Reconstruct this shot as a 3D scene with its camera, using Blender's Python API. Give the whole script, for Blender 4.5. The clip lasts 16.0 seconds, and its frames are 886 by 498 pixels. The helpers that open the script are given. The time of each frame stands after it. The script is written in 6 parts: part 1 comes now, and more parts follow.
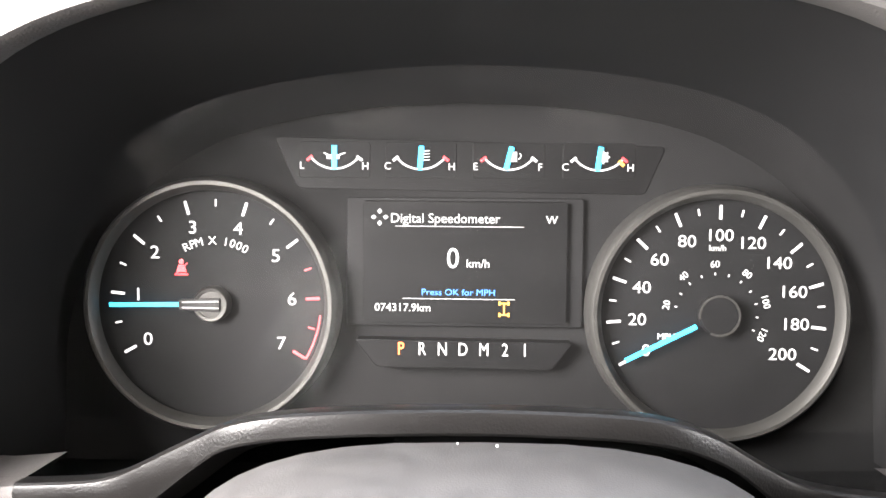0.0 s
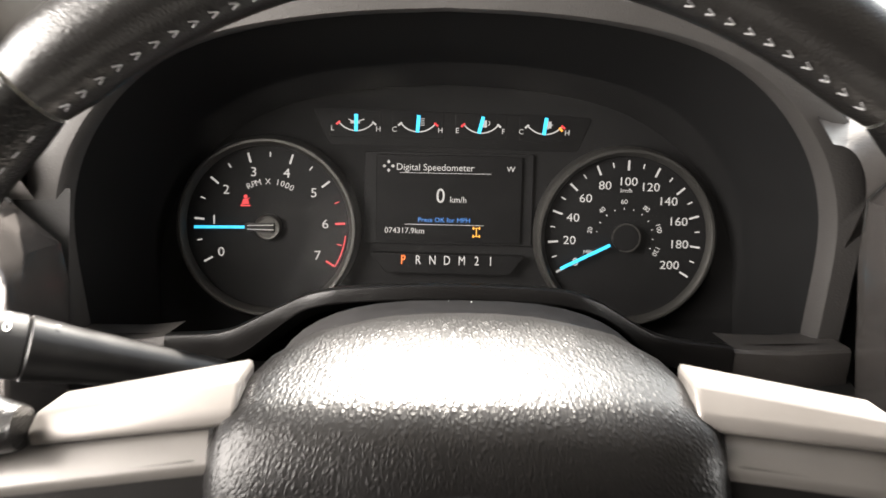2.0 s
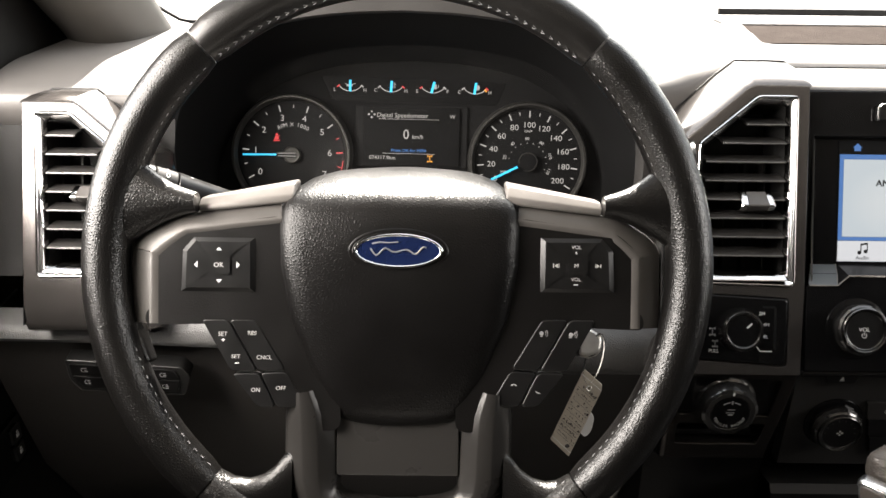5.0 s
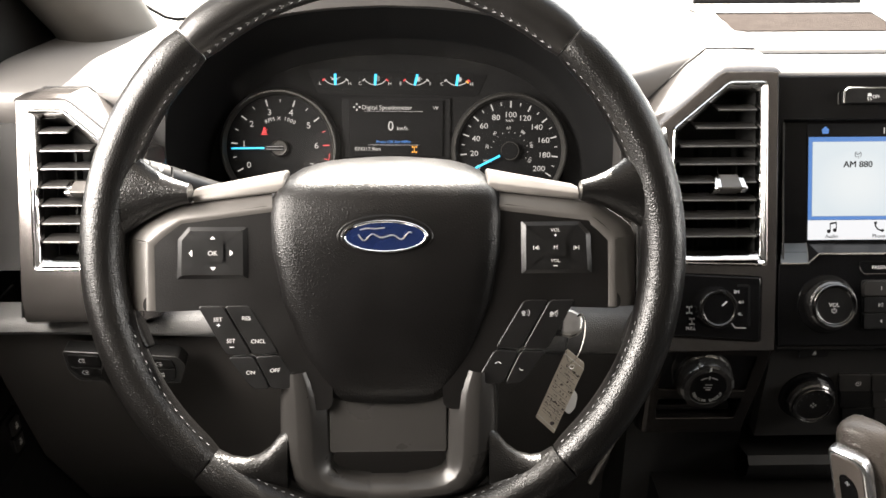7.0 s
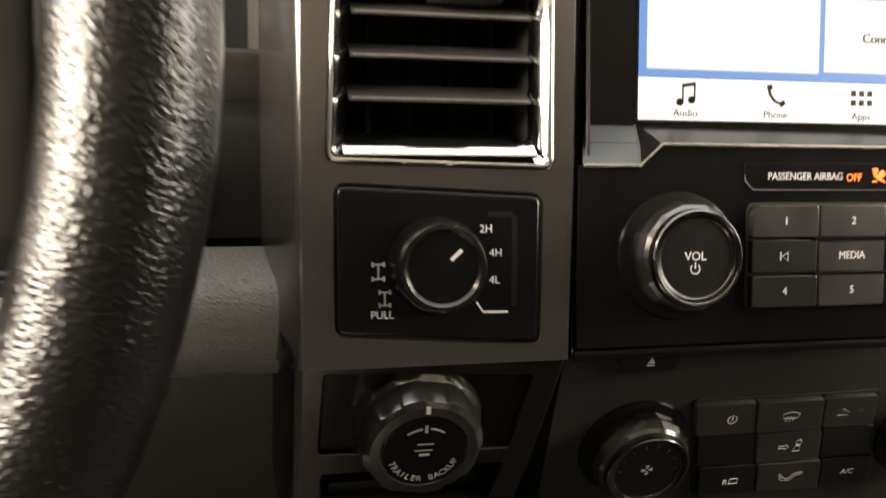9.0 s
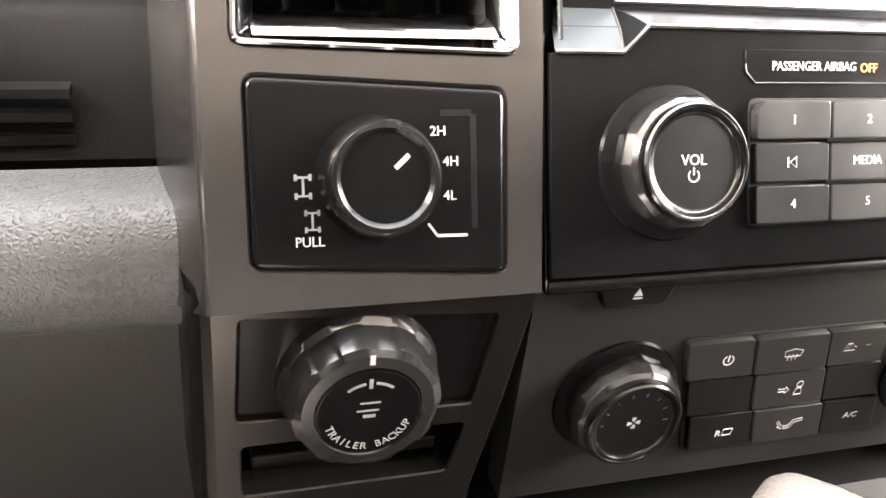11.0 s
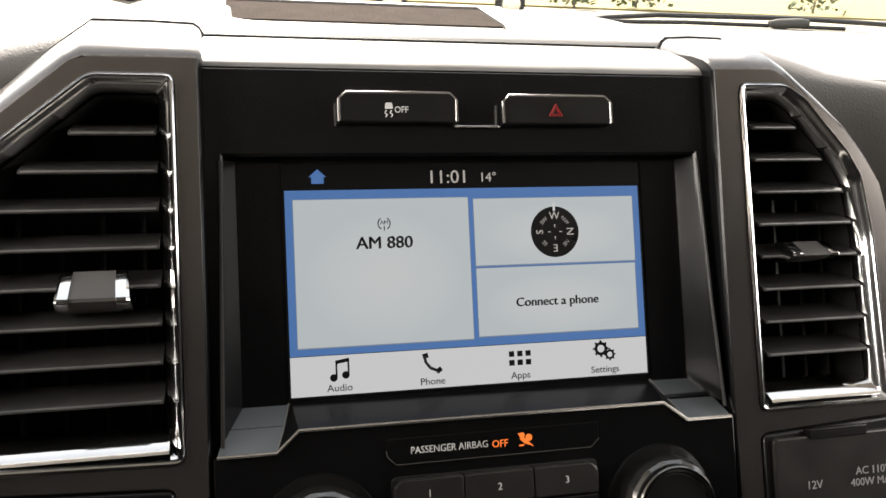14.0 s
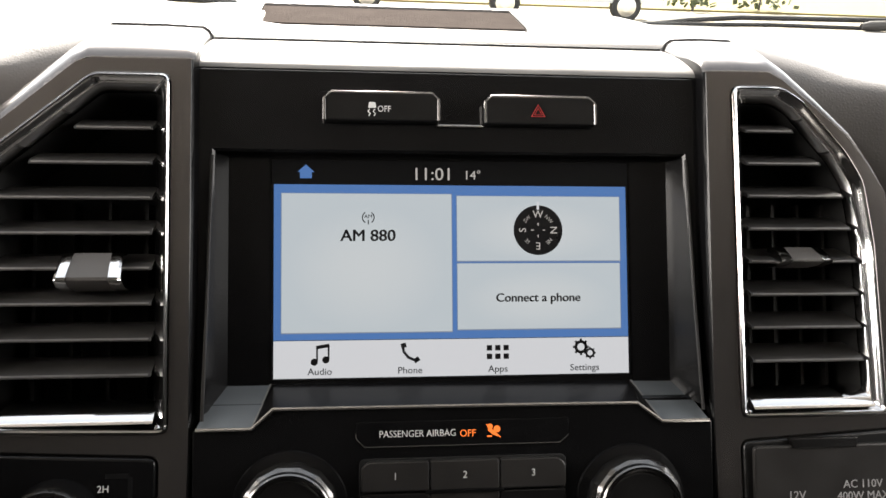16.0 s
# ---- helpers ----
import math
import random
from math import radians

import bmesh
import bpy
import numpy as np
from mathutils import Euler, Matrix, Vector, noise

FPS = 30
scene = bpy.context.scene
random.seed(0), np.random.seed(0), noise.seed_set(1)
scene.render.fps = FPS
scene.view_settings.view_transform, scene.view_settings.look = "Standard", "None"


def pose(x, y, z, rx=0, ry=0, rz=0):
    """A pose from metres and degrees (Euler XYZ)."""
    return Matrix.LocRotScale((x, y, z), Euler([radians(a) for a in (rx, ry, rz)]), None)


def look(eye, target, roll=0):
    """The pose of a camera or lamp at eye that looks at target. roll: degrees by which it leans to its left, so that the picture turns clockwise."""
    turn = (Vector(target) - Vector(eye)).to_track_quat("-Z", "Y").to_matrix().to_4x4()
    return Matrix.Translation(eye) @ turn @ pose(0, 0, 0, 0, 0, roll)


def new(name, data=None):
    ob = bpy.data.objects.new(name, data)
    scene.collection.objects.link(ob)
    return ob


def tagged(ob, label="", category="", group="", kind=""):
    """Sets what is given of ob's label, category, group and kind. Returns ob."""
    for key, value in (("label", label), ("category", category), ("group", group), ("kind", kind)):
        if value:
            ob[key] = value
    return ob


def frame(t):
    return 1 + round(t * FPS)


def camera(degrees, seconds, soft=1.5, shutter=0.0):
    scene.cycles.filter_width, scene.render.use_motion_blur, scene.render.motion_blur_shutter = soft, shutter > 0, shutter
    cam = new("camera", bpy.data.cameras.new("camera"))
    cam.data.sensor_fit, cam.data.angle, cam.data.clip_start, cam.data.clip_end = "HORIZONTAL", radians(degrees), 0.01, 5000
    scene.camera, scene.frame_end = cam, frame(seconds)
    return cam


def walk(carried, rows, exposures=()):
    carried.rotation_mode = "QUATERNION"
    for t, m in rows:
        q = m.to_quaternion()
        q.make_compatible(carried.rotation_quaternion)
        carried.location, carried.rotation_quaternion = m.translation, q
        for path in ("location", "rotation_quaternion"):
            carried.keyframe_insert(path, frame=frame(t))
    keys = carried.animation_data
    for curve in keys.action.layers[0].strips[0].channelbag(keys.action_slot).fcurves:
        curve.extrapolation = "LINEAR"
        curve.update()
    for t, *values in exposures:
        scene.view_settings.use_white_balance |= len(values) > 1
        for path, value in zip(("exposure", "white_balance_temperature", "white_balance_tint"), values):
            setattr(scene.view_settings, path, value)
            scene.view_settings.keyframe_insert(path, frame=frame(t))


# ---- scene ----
cam = camera(54.8, 16.0, shutter=0.5)
PATH = [
    (0, (-0.0000, -0.0230, 1.4194), (-0.0837, 1.8461, 0.7127), -1.01),
    (0.5, (0.0013, -0.0307, 1.4259), (-0.0722, 1.8294, 0.6946), -1.17),
    (1, (0.0055, -0.0664, 1.4283), (-0.0769, 1.7845, 0.6750), -0.98),
    (1.5, (-0.0030, -0.1136, 1.4430), (-0.0432, 1.7206, 0.6469), 0.76),
    (2, (-0.0050, -0.1876, 1.4798), (-0.0245, 1.6316, 0.6491), 0.26),
    (2.5, (-0.0018, -0.2625, 1.4891), (-0.0495, 1.5585, 0.6634), -0.61),
    (3, (0.0066, -0.3294, 1.4997), (-0.0638, 1.4991, 0.6923), -0.25),
    (3.5, (0.0130, -0.3858, 1.5085), (-0.0495, 1.4519, 0.7218), 0.28),
    (4, (0.0222, -0.4345, 1.5162), (-0.0119, 1.4038, 0.7293), 0.35),
    (4.5, (0.0260, -0.4731, 1.5236), (0.0144, 1.3560, 0.7146), 0.56),
    (4.7, (0.0292, -0.4888, 1.5279), (0.0220, 1.3337, 0.7043), 0.62),
    (7, (0.0323, -0.5270, 1.5355), (0.0550, 1.2861, 0.6917), -0.18),
    (7.5, (0.0745, -0.4581, 1.4923), (0.1873, 1.3469, 0.6384), 0.25),
    (8, (0.1435, -0.3289, 1.4261), (0.4284, 1.4819, 0.5974), 2.53),
    (8.5, (0.1863, -0.2106, 1.3657), (0.5664, 1.5578, 0.5144), 4.75),
    (9, (0.2113, -0.1519, 1.3171), (0.6395, 1.5824, 0.4598), 5.25),
    (9.2, (0.2168, -0.1368, 1.3062), (0.6608, 1.5832, 0.4285), 5.19),
    (11.3, (0.2262, -0.1023, 1.2715), (0.8019, 1.5805, 0.3567), 5.72),
    (11.5, (0.2346, -0.1090, 1.2821), (0.7905, 1.5857, 0.3771), 5.49),
    (12, (0.2535, -0.1225, 1.3143), (0.8109, 1.5988, 0.4621), 5.24),
    (12.5, (0.2755, -0.1360, 1.3565), (0.8509, 1.6090, 0.5665), 4.58),
    (13, (0.2970, -0.1481, 1.3782), (0.8780, 1.6310, 0.6731), 3.91),
    (13.5, (0.3185, -0.1579, 1.3929), (0.8791, 1.6462, 0.7365), 3.62),
    (14, (0.3445, -0.1712, 1.4053), (0.8271, 1.6588, 0.7585), 3.01),
    (14.5, (0.3632, -0.1803, 1.4070), (0.7508, 1.6706, 0.7560), 2.98),
    (15, (0.3803, -0.1883, 1.4091), (0.6931, 1.6734, 0.7489), 3.15),
    (15.5, (0.3940, -0.1958, 1.4094), (0.6590, 1.6769, 0.7592), 2.68),
    (16, (0.4006, -0.1965, 1.4087), (0.6349, 1.6803, 0.7586), 2.27),
]
EXPOSURES = [(0.0, 5.0, 6450, 12), (1.0, 5.1, 6500, 12), (1.5, 4.65, 6650, 12), (2.0, 2.95, 6750, 11), (2.5, 2.1, 6800, 11), (3.0, 2.0, 6800, 11), (3.5, 2.5, 6800, 11), (4.5, 2.65, 6800, 11), (7.0, 3.05, 6850, 11), (8.0, 3.65, 7400, 11), (8.5, 3.55, 7800, 11), (9.0, 3.5, 8000, 11), (9.2, 3.75, 8000, 11), (11.3, 5.6, 6800, 14), (11.5, 5.65, 6750, 14), (12.0, 5.25, 7100, 12), (12.5, 3.95, 7700, 11), (13.0, 2.85, 7900, 11), (13.5, 2.35, 7100, 11), (14.5, 2.3, 6900, 11), (16.0, 2.45, 6750, 11)]
walk(cam, [(t, look(eye, target, roll)) for t, eye, target, roll in PATH], EXPOSURES)

# ---- light ----
world = bpy.data.worlds.new("sky")
scene.world = world
world.use_nodes = True
wn = world.node_tree
sky = wn.nodes.new("ShaderNodeTexSky")
sky.sky_type, sky.sun_disc = "NISHITA", False
sky.sun_elevation, sky.sun_rotation = radians(44), radians(-3)
wn.nodes["Background"].inputs["Strength"].default_value = 0.1
pale = wn.nodes.new("ShaderNodeHueSaturation")
pale.inputs["Saturation"].default_value = 0.3
wn.links.new(sky.outputs["Color"], pale.inputs["Color"])
wn.links.new(pale.outputs["Color"], wn.nodes["Background"].inputs["Color"])
sun = new("sun", bpy.data.lights.new("sun", "SUN"))
sun.data.energy, sun.data.angle, sun.data.color = 4.5, radians(0.6), (1.0, 0.95, 0.88)
sun.matrix_world = look((-0.195, 3.725, 4.8), (0, 0, 1.2))


def window_light(name, place, target, w, h, power, colour=(1, 1, 1)):
    lamp = new(name, bpy.data.lights.new(name, "AREA"))
    lamp.data.shape, lamp.data.size, lamp.data.size_y = "RECTANGLE", w, h
    lamp.data.energy, lamp.data.color = power, colour
    lamp.matrix_world = look(place, target)
    return lamp


window_light("windscreen_light", (0.45, 0.95, 1.86), (0.45, 0.0, 1.2), 1.5, 0.6, 2.7, (1.0, 0.97, 0.94))
window_light("driver_window_light", (-0.47, -0.1, 1.55), (0.3, 0.0, 1.2), 0.5, 0.4, 2.9, (1.0, 0.955, 0.905))
window_light("passenger_window_light", (1.38, -0.12, 1.58), (0.4, 0.1, 1.2), 0.6, 0.4, 1.1, (1.0, 0.975, 0.94))

# ---- materials ----
def material(name, base, rough=0.5, metal=0.0, vary=0.25, scale=60.0, bump=0.0, bump_scale=900.0, kind="noise", coat=0.0, rough_vary=0.1, spec=0.5):
    """A surface with two scales of variation: broad wear in colour and gloss, and a fine grain in relief."""
    m = bpy.data.materials.new(name)
    m.use_nodes = True
    t, b = m.node_tree, m.node_tree.nodes["Principled BSDF"]
    n, l = t.nodes, t.links
    b.inputs["Metallic"].default_value = metal
    b.inputs["Coat Weight"].default_value = coat
    b.inputs["Specular IOR Level"].default_value = spec
    b.inputs["Coat Roughness"].default_value = 0.08
    co = n.new("ShaderNodeTexCoord")
    wear = n.new("ShaderNodeTexNoise")
    wear.inputs["Scale"].default_value, wear.inputs["Detail"].default_value = scale, 6
    l.new(co.outputs["Object"], wear.inputs["Vector"])
    mix = n.new("ShaderNodeMix")
    mix.data_type = "RGBA"
    mix.inputs["A"].default_value = (*[c * (1 - vary) for c in base], 1)
    mix.inputs["B"].default_value = (*[min(1, c * (1 + vary)) for c in base], 1)
    l.new(wear.outputs["Fac"], mix.inputs["Factor"])
    l.new(mix.outputs["Result"], b.inputs["Base Color"])
    rr = n.new("ShaderNodeMapRange")
    rr.inputs["To Min"].default_value, rr.inputs["To Max"].default_value = max(0.02, rough - rough_vary), min(1, rough + rough_vary)
    l.new(wear.outputs["Fac"], rr.inputs["Value"])
    l.new(rr.outputs["Result"], b.inputs["Roughness"])
    if bump:
        if kind == "leather":
            g = n.new("ShaderNodeTexVoronoi")
            g.feature = "DISTANCE_TO_EDGE"
            warp = n.new("ShaderNodeTexNoise")
            warp.inputs["Scale"].default_value = bump_scale * 0.6
            l.new(co.outputs["Object"], warp.inputs["Vector"])
            add = n.new("ShaderNodeMix")
            add.data_type = "VECTOR"
            add.inputs["Factor"].default_value = 0.0016
            l.new(co.outputs["Object"], add.inputs["A"])
            l.new(warp.outputs["Color"], add.inputs["B"])
            l.new(add.outputs["Result"], g.inputs["Vector"])
            g.inputs["Scale"].default_value = bump_scale
            ramp = n.new("ShaderNodeMapRange")
            ramp.interpolation_type = "SMOOTHSTEP"
            ramp.inputs["From Max"].default_value = 0.6
            l.new(g.outputs["Distance"], ramp.inputs["Value"])
            height = ramp.outputs["Result"]
        else:
            g = n.new("ShaderNodeTexNoise")
            g.inputs["Scale"].default_value, g.inputs["Detail"].default_value = bump_scale, 2
            l.new(co.outputs["Object"], g.inputs["Vector"])
            height = g.outputs["Fac"]
        bp = n.new("ShaderNodeBump")
        bp.inputs["Strength"].default_value, bp.inputs["Distance"].default_value = bump, 0.001
        l.new(height, bp.inputs["Height"])
        l.new(bp.outputs["Normal"], b.inputs["Normal"])
    return m


def glow(name, colour, strength, base=(0.02, 0.02, 0.02)):
    m = bpy.data.materials.new(name)
    m.use_nodes = True
    b = m.node_tree.nodes["Principled BSDF"]
    b.inputs["Base Color"].default_value = (*base, 1)
    b.inputs["Roughness"].default_value = 0.4
    b.inputs["Emission Color"].default_value = (*colour, 1)
    b.inputs["Emission Strength"].default_value = strength
    return m


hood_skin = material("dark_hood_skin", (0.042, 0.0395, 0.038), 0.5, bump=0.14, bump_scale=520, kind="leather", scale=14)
leather = material("black_leather", (0.0034, 0.0031, 0.0029), 0.3, spec=0.48, bump=0.24, bump_scale=560, kind="leather", scale=30, rough_vary=0.05)
airbag_vinyl = material("grained_vinyl", (0.0034, 0.0031, 0.003), 0.33, spec=0.3, bump=0.21, bump_scale=540, kind="leather", scale=25)
smooth_leather = material("smooth_leather", (0.008, 0.0074, 0.007), 0.32, spec=0.55, bump=0.14, bump_scale=600, kind="leather", scale=25)
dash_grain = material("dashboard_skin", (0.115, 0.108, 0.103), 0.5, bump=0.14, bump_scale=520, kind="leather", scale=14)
dash_dark = material("dark_dashboard_plastic", (0.009, 0.0087, 0.0084), 0.5, spec=0.16, bump=0.2, bump_scale=900, scale=18)
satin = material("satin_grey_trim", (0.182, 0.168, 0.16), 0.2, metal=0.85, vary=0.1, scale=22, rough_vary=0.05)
# The satin trim again, darkened for shade on the down-facing lower bezel.
satin_shaded = material("shaded_satin_trim", (0.055, 0.05, 0.047), 0.24, metal=0.85, vary=0.1, scale=22, rough_vary=0.05)
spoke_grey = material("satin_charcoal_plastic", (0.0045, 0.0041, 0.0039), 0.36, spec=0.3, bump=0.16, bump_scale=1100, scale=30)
# Paler copy of the spoke plastic, with window light on the bands painted in.
band_grey = material("satin_lightened_plastic", (0.085, 0.079, 0.074), 0.38, metal=0.2, bump=0.06, bump_scale=1600, scale=30)
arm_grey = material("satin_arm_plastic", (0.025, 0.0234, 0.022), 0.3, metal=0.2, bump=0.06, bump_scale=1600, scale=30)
lever_chrome = material("lever_chrome", (0.78, 0.78, 0.78), 0.18, metal=0.9, vary=0.05, scale=40)
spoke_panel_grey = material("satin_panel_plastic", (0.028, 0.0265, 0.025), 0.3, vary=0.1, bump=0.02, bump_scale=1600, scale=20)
# Palest copy of the spoke plastic; light on the spoke tops is painted in.
spoke_bevel = material("satin_pale_plastic", (0.17, 0.158, 0.148), 0.4, metal=0.4, bump=0.05, bump_scale=1600, scale=30)
gloss_black = material("gloss_black_plastic", (0.0055, 0.0054, 0.0057), 0.2, vary=0.3, scale=40, coat=0.0, rough_vary=0.05, spec=0.26)
matt_black = material("matt_black_plastic", (0.013, 0.0128, 0.0126), 0.55, spec=0.3, bump=0.1, bump_scale=1500, scale=40)
panel_black = material("dark_panel_plastic", (0.023, 0.0222, 0.0214), 0.4, spec=0.45, bump=0.05, bump_scale=1500, scale=40)
shelf_gloss = material("polished_shelf", (0.006, 0.006, 0.0062), 0.16, vary=0.2, scale=40, rough_vary=0.04, spec=0.7)
facet_satin = material("satin_facet_plastic", (0.1, 0.108, 0.112), 0.34, metal=0.4, vary=0.1, bump=0.03, bump_scale=1600, scale=40)
ledge_gloss = material("polished_black_ledge", (0.004, 0.004, 0.0045), 0.26, vary=0.3, scale=40, rough_vary=0.04, spec=0.25)
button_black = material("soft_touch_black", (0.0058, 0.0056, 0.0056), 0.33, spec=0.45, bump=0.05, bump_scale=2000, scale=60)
facet_gloss = material("polished_dark_facets", (0.14, 0.137, 0.134), 0.2, metal=0.9, vary=0.2, scale=60, rough_vary=0.04)
knob_rim_metal = material("thin_rim_metal", (0.16, 0.157, 0.154), 0.2, metal=1.0, vary=0.1, scale=60, rough_vary=0.05)
dim_print = material("dim_print", (0.1, 0.1, 0.1), 0.5, vary=0.1)
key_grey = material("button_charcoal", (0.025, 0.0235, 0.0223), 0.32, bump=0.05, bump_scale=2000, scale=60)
knob_metal = material("worn_knob_metal", (0.055, 0.053, 0.051), 0.24, metal=0.9, vary=0.2, scale=90)
chrome = material("chrome", (0.78, 0.77, 0.76), 0.1, metal=1.0, vary=0.05, scale=40, rough_vary=0.04)
satin_chrome = material("satin_chrome", (0.62, 0.61, 0.6), 0.22, metal=1.0, vary=0.06, scale=40, rough_vary=0.05)
ring_metal = material("gauge_ring", (0.055, 0.0535, 0.05), 0.5, metal=0.7, vary=0.1, scale=80)
strip_black = material("gauge_strip_black", (0.003, 0.003, 0.0032), 0.5, spec=0.12, scale=60)
dial_black = material("dial_face", (0.0055, 0.0055, 0.0058), 0.6, scale=60)
dial_black.node_tree.nodes["Principled BSDF"].inputs["Specular IOR Level"].default_value = 0.15
hood_black = material("dead_black_lining", (0.0072, 0.0072, 0.0074), 0.85, bump=0.05, bump_scale=1500, scale=40, rough_vary=0.05)
hood_black.node_tree.nodes["Principled BSDF"].inputs["Specular IOR Level"].default_value = 0.12
trim_grey = material("smooth_grey_trim", (0.2, 0.19, 0.18), 0.42, bump=0.02, bump_scale=1500, scale=30)
strip_skin = material("grained_strip_skin", (0.165, 0.163, 0.162), 0.36, bump=0.5, bump_scale=560, kind="leather", scale=14)
white_print = material("white_print", (0.75, 0.75, 0.74), 0.5, vary=0.05)
soft_print = material("soft_white_print", (0.42, 0.42, 0.41), 0.5, vary=0.1)
grey_print = material("grey_print", (0.35, 0.35, 0.35), 0.5, vary=0.05)
stitch_thread = material("grey_thread", (0.2, 0.2, 0.205), 0.7, scale=500)
badge_blue = material("blue_enamel", (0.006, 0.012, 0.045), 0.18, coat=0.5, scale=60)
card = material("kraft_card", (0.6, 0.54, 0.45), 0.7, scale=90, bump=0.1, bump_scale=1200)
ink = material("ink", (0.08, 0.07, 0.07), 0.6)
roof_cloth = material("grey_headliner", (0.33, 0.32, 0.305), 0.9, bump=0.2, bump_scale=1500)
pale_carpet = material("pale_bounce_carpet", (0.26, 0.255, 0.25), 0.95, bump=0.6, bump_scale=700)
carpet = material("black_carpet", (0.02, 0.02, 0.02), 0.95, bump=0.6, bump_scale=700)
pillar_grey = material("grey_pillar_trim", (0.055, 0.05, 0.044), 0.6, bump=0.15, bump_scale=1200)
lit_white = glow("lit_white", (1, 0.96, 0.92), 0.064, (0.12, 0.12, 0.12))
lit_cyan = glow("lit_cyan", (0.03, 0.5, 0.85), 0.2, (0.02, 0.3, 0.5))
lit_red = glow("lit_red", (0.9, 0.03, 0.04), 0.16)
lit_orange = glow("lit_orange", (1.0, 0.2, 0.03), 0.24)
lit_amber = glow("lit_amber", (1.0, 0.42, 0.04), 0.2)
lit_blue_text = glow("lit_blue", (0.06, 0.3, 0.85), 0.14)
red_print = material("red_print", (0.45, 0.03, 0.03), 0.5)
yellow_print = material("yellow_print", (0.6, 0.4, 0.03), 0.5)
knee_plastic = material("knee_panel_plastic", (0.042, 0.0385, 0.0365), 0.45, bump=0.2, bump_scale=700, scale=18)
slat_grey = material("vent_slat_plastic", (0.03, 0.0287, 0.0276), 0.34, spec=0.5, bump=0.03, bump_scale=2000, scale=60)
# Lever leather in a lighter colour, which carries the sunlight on the grip.
lever_leather = material("lightened_brown_leather", (0.145, 0.126, 0.112), 0.28, bump=0.25, bump_scale=420, kind="leather", scale=30)
slat_shine = material("slat_edge_highlight", (0.24, 0.233, 0.229), 0.35, metal=0.6, vary=0.15, scale=60)
key_metal = material("worn_key_silver", (0.6, 0.58, 0.55), 0.35, metal=0.8, scale=120)

# ---- shapes (millimetres in a local frame: x right, u up the face, n out of it) ----
MM = 0.001


def frm(x, y, z, lean):
    """A face whose top leans away from the driver by so many degrees."""
    a = radians(lean)
    return Matrix(((1, 0, 0, x), (0, math.sin(a), -math.cos(a), y), (0, math.cos(a), math.sin(a), z), (0, 0, 0, 1)))


def bm_from(verts, faces):
    bm = bmesh.new()
    vs = [bm.verts.new((v[0] * MM, v[1] * MM, v[2] * MM)) for v in verts]
    for f in faces:
        try:
            bm.faces.new([vs[i] for i in f])
        except ValueError:
            pass
    return bm


def finish(bm):
    bmesh.ops.remove_doubles(bm, verts=bm.verts, dist=1e-6)
    bmesh.ops.recalc_face_normals(bm, faces=bm.faces)
    return bm


def rounded(poly, r, k=4):
    """A polygon with its corners rounded by r."""
    out, m = [], len(poly)
    for i in range(m):
        p, a, b = Vector(poly[i]), Vector(poly[i - 1]), Vector(poly[(i + 1) % m])
        u, v = (a - p), (b - p)
        d = min(r, u.length * 0.45, v.length * 0.45)
        s, e = p + u.normalized() * d, p + v.normalized() * d
        for j in range(k + 1):
            w = j / k
            out.append(tuple(s * (1 - w) ** 2 + p * 2 * w * (1 - w) + e * w * w))
    return out


def rect(x0, u0, x1, u1, r=0.0, k=4):
    p = [(x0, u0), (x1, u0), (x1, u1), (x0, u1)]
    return rounded(p, r, k) if r else p


def disc(cx, cu, r, seg=48):
    return [(cx + r * math.cos(2 * math.pi * i / seg), cu + r * math.sin(2 * math.pi * i / seg)) for i in range(seg)]


def inset(poly, d):
    """The polygon moved inwards by d (counter-clockwise outlines)."""
    out, m = [], len(poly)
    for i in range(m):
        p, a, b = Vector(poly[i]), Vector(poly[i - 1]), Vector(poly[(i + 1) % m])
        u, v = (p - a), (b - p)
        if u.length < 1e-6:
            u = v
        if v.length < 1e-6:
            v = u
        u, v = u.normalized(), v.normalized()
        nu, nv = Vector((-u.y, u.x)), Vector((-v.y, v.x))
        w = nu + nv
        w = w / max(0.5, w.dot(nu)) if w.length > 1e-6 else nu
        out.append(tuple(p + w * d))
    return out


def loft(loops, closed=True, cap0=False, cap1=False):
    m, verts, faces = len(loops[0]), [], []
    for lp in loops:
        verts += [tuple(p) for p in lp]
    for i in range(len(loops) - 1):
        for j in range(m if closed else m - 1):
            a, b = i * m + j, i * m + (j + 1) % m
            faces.append((a, b, b + m, a + m))
    if cap0:
        faces.append(tuple(reversed(range(m))))
    if cap1:
        faces.append(tuple(range((len(loops) - 1) * m, len(loops) * m)))
    return finish(bm_from(verts, faces))


def at_n(poly, n):
    """The outline at height n: a number, or a function of x and u."""
    return [(p[0], p[1], n(p[0], p[1]) if callable(n) else n) for p in poly]


def prism(poly, n0, n1, bev=0.6, steps=2):
    """A raised piece with a rounded front edge."""
    loops = [at_n(poly, n0)]
    s = 1 if n1 > n0 else -1
    if bev:
        for i in range(steps + 1):
            a = math.pi / 2 * i / steps
            loops.append(at_n(inset(poly, bev * (1 - math.cos(a))), n1 - s * bev * (1 - math.sin(a))))
    else:
        loops.append(at_n(poly, n1))
    return loft(loops, True, True, True)


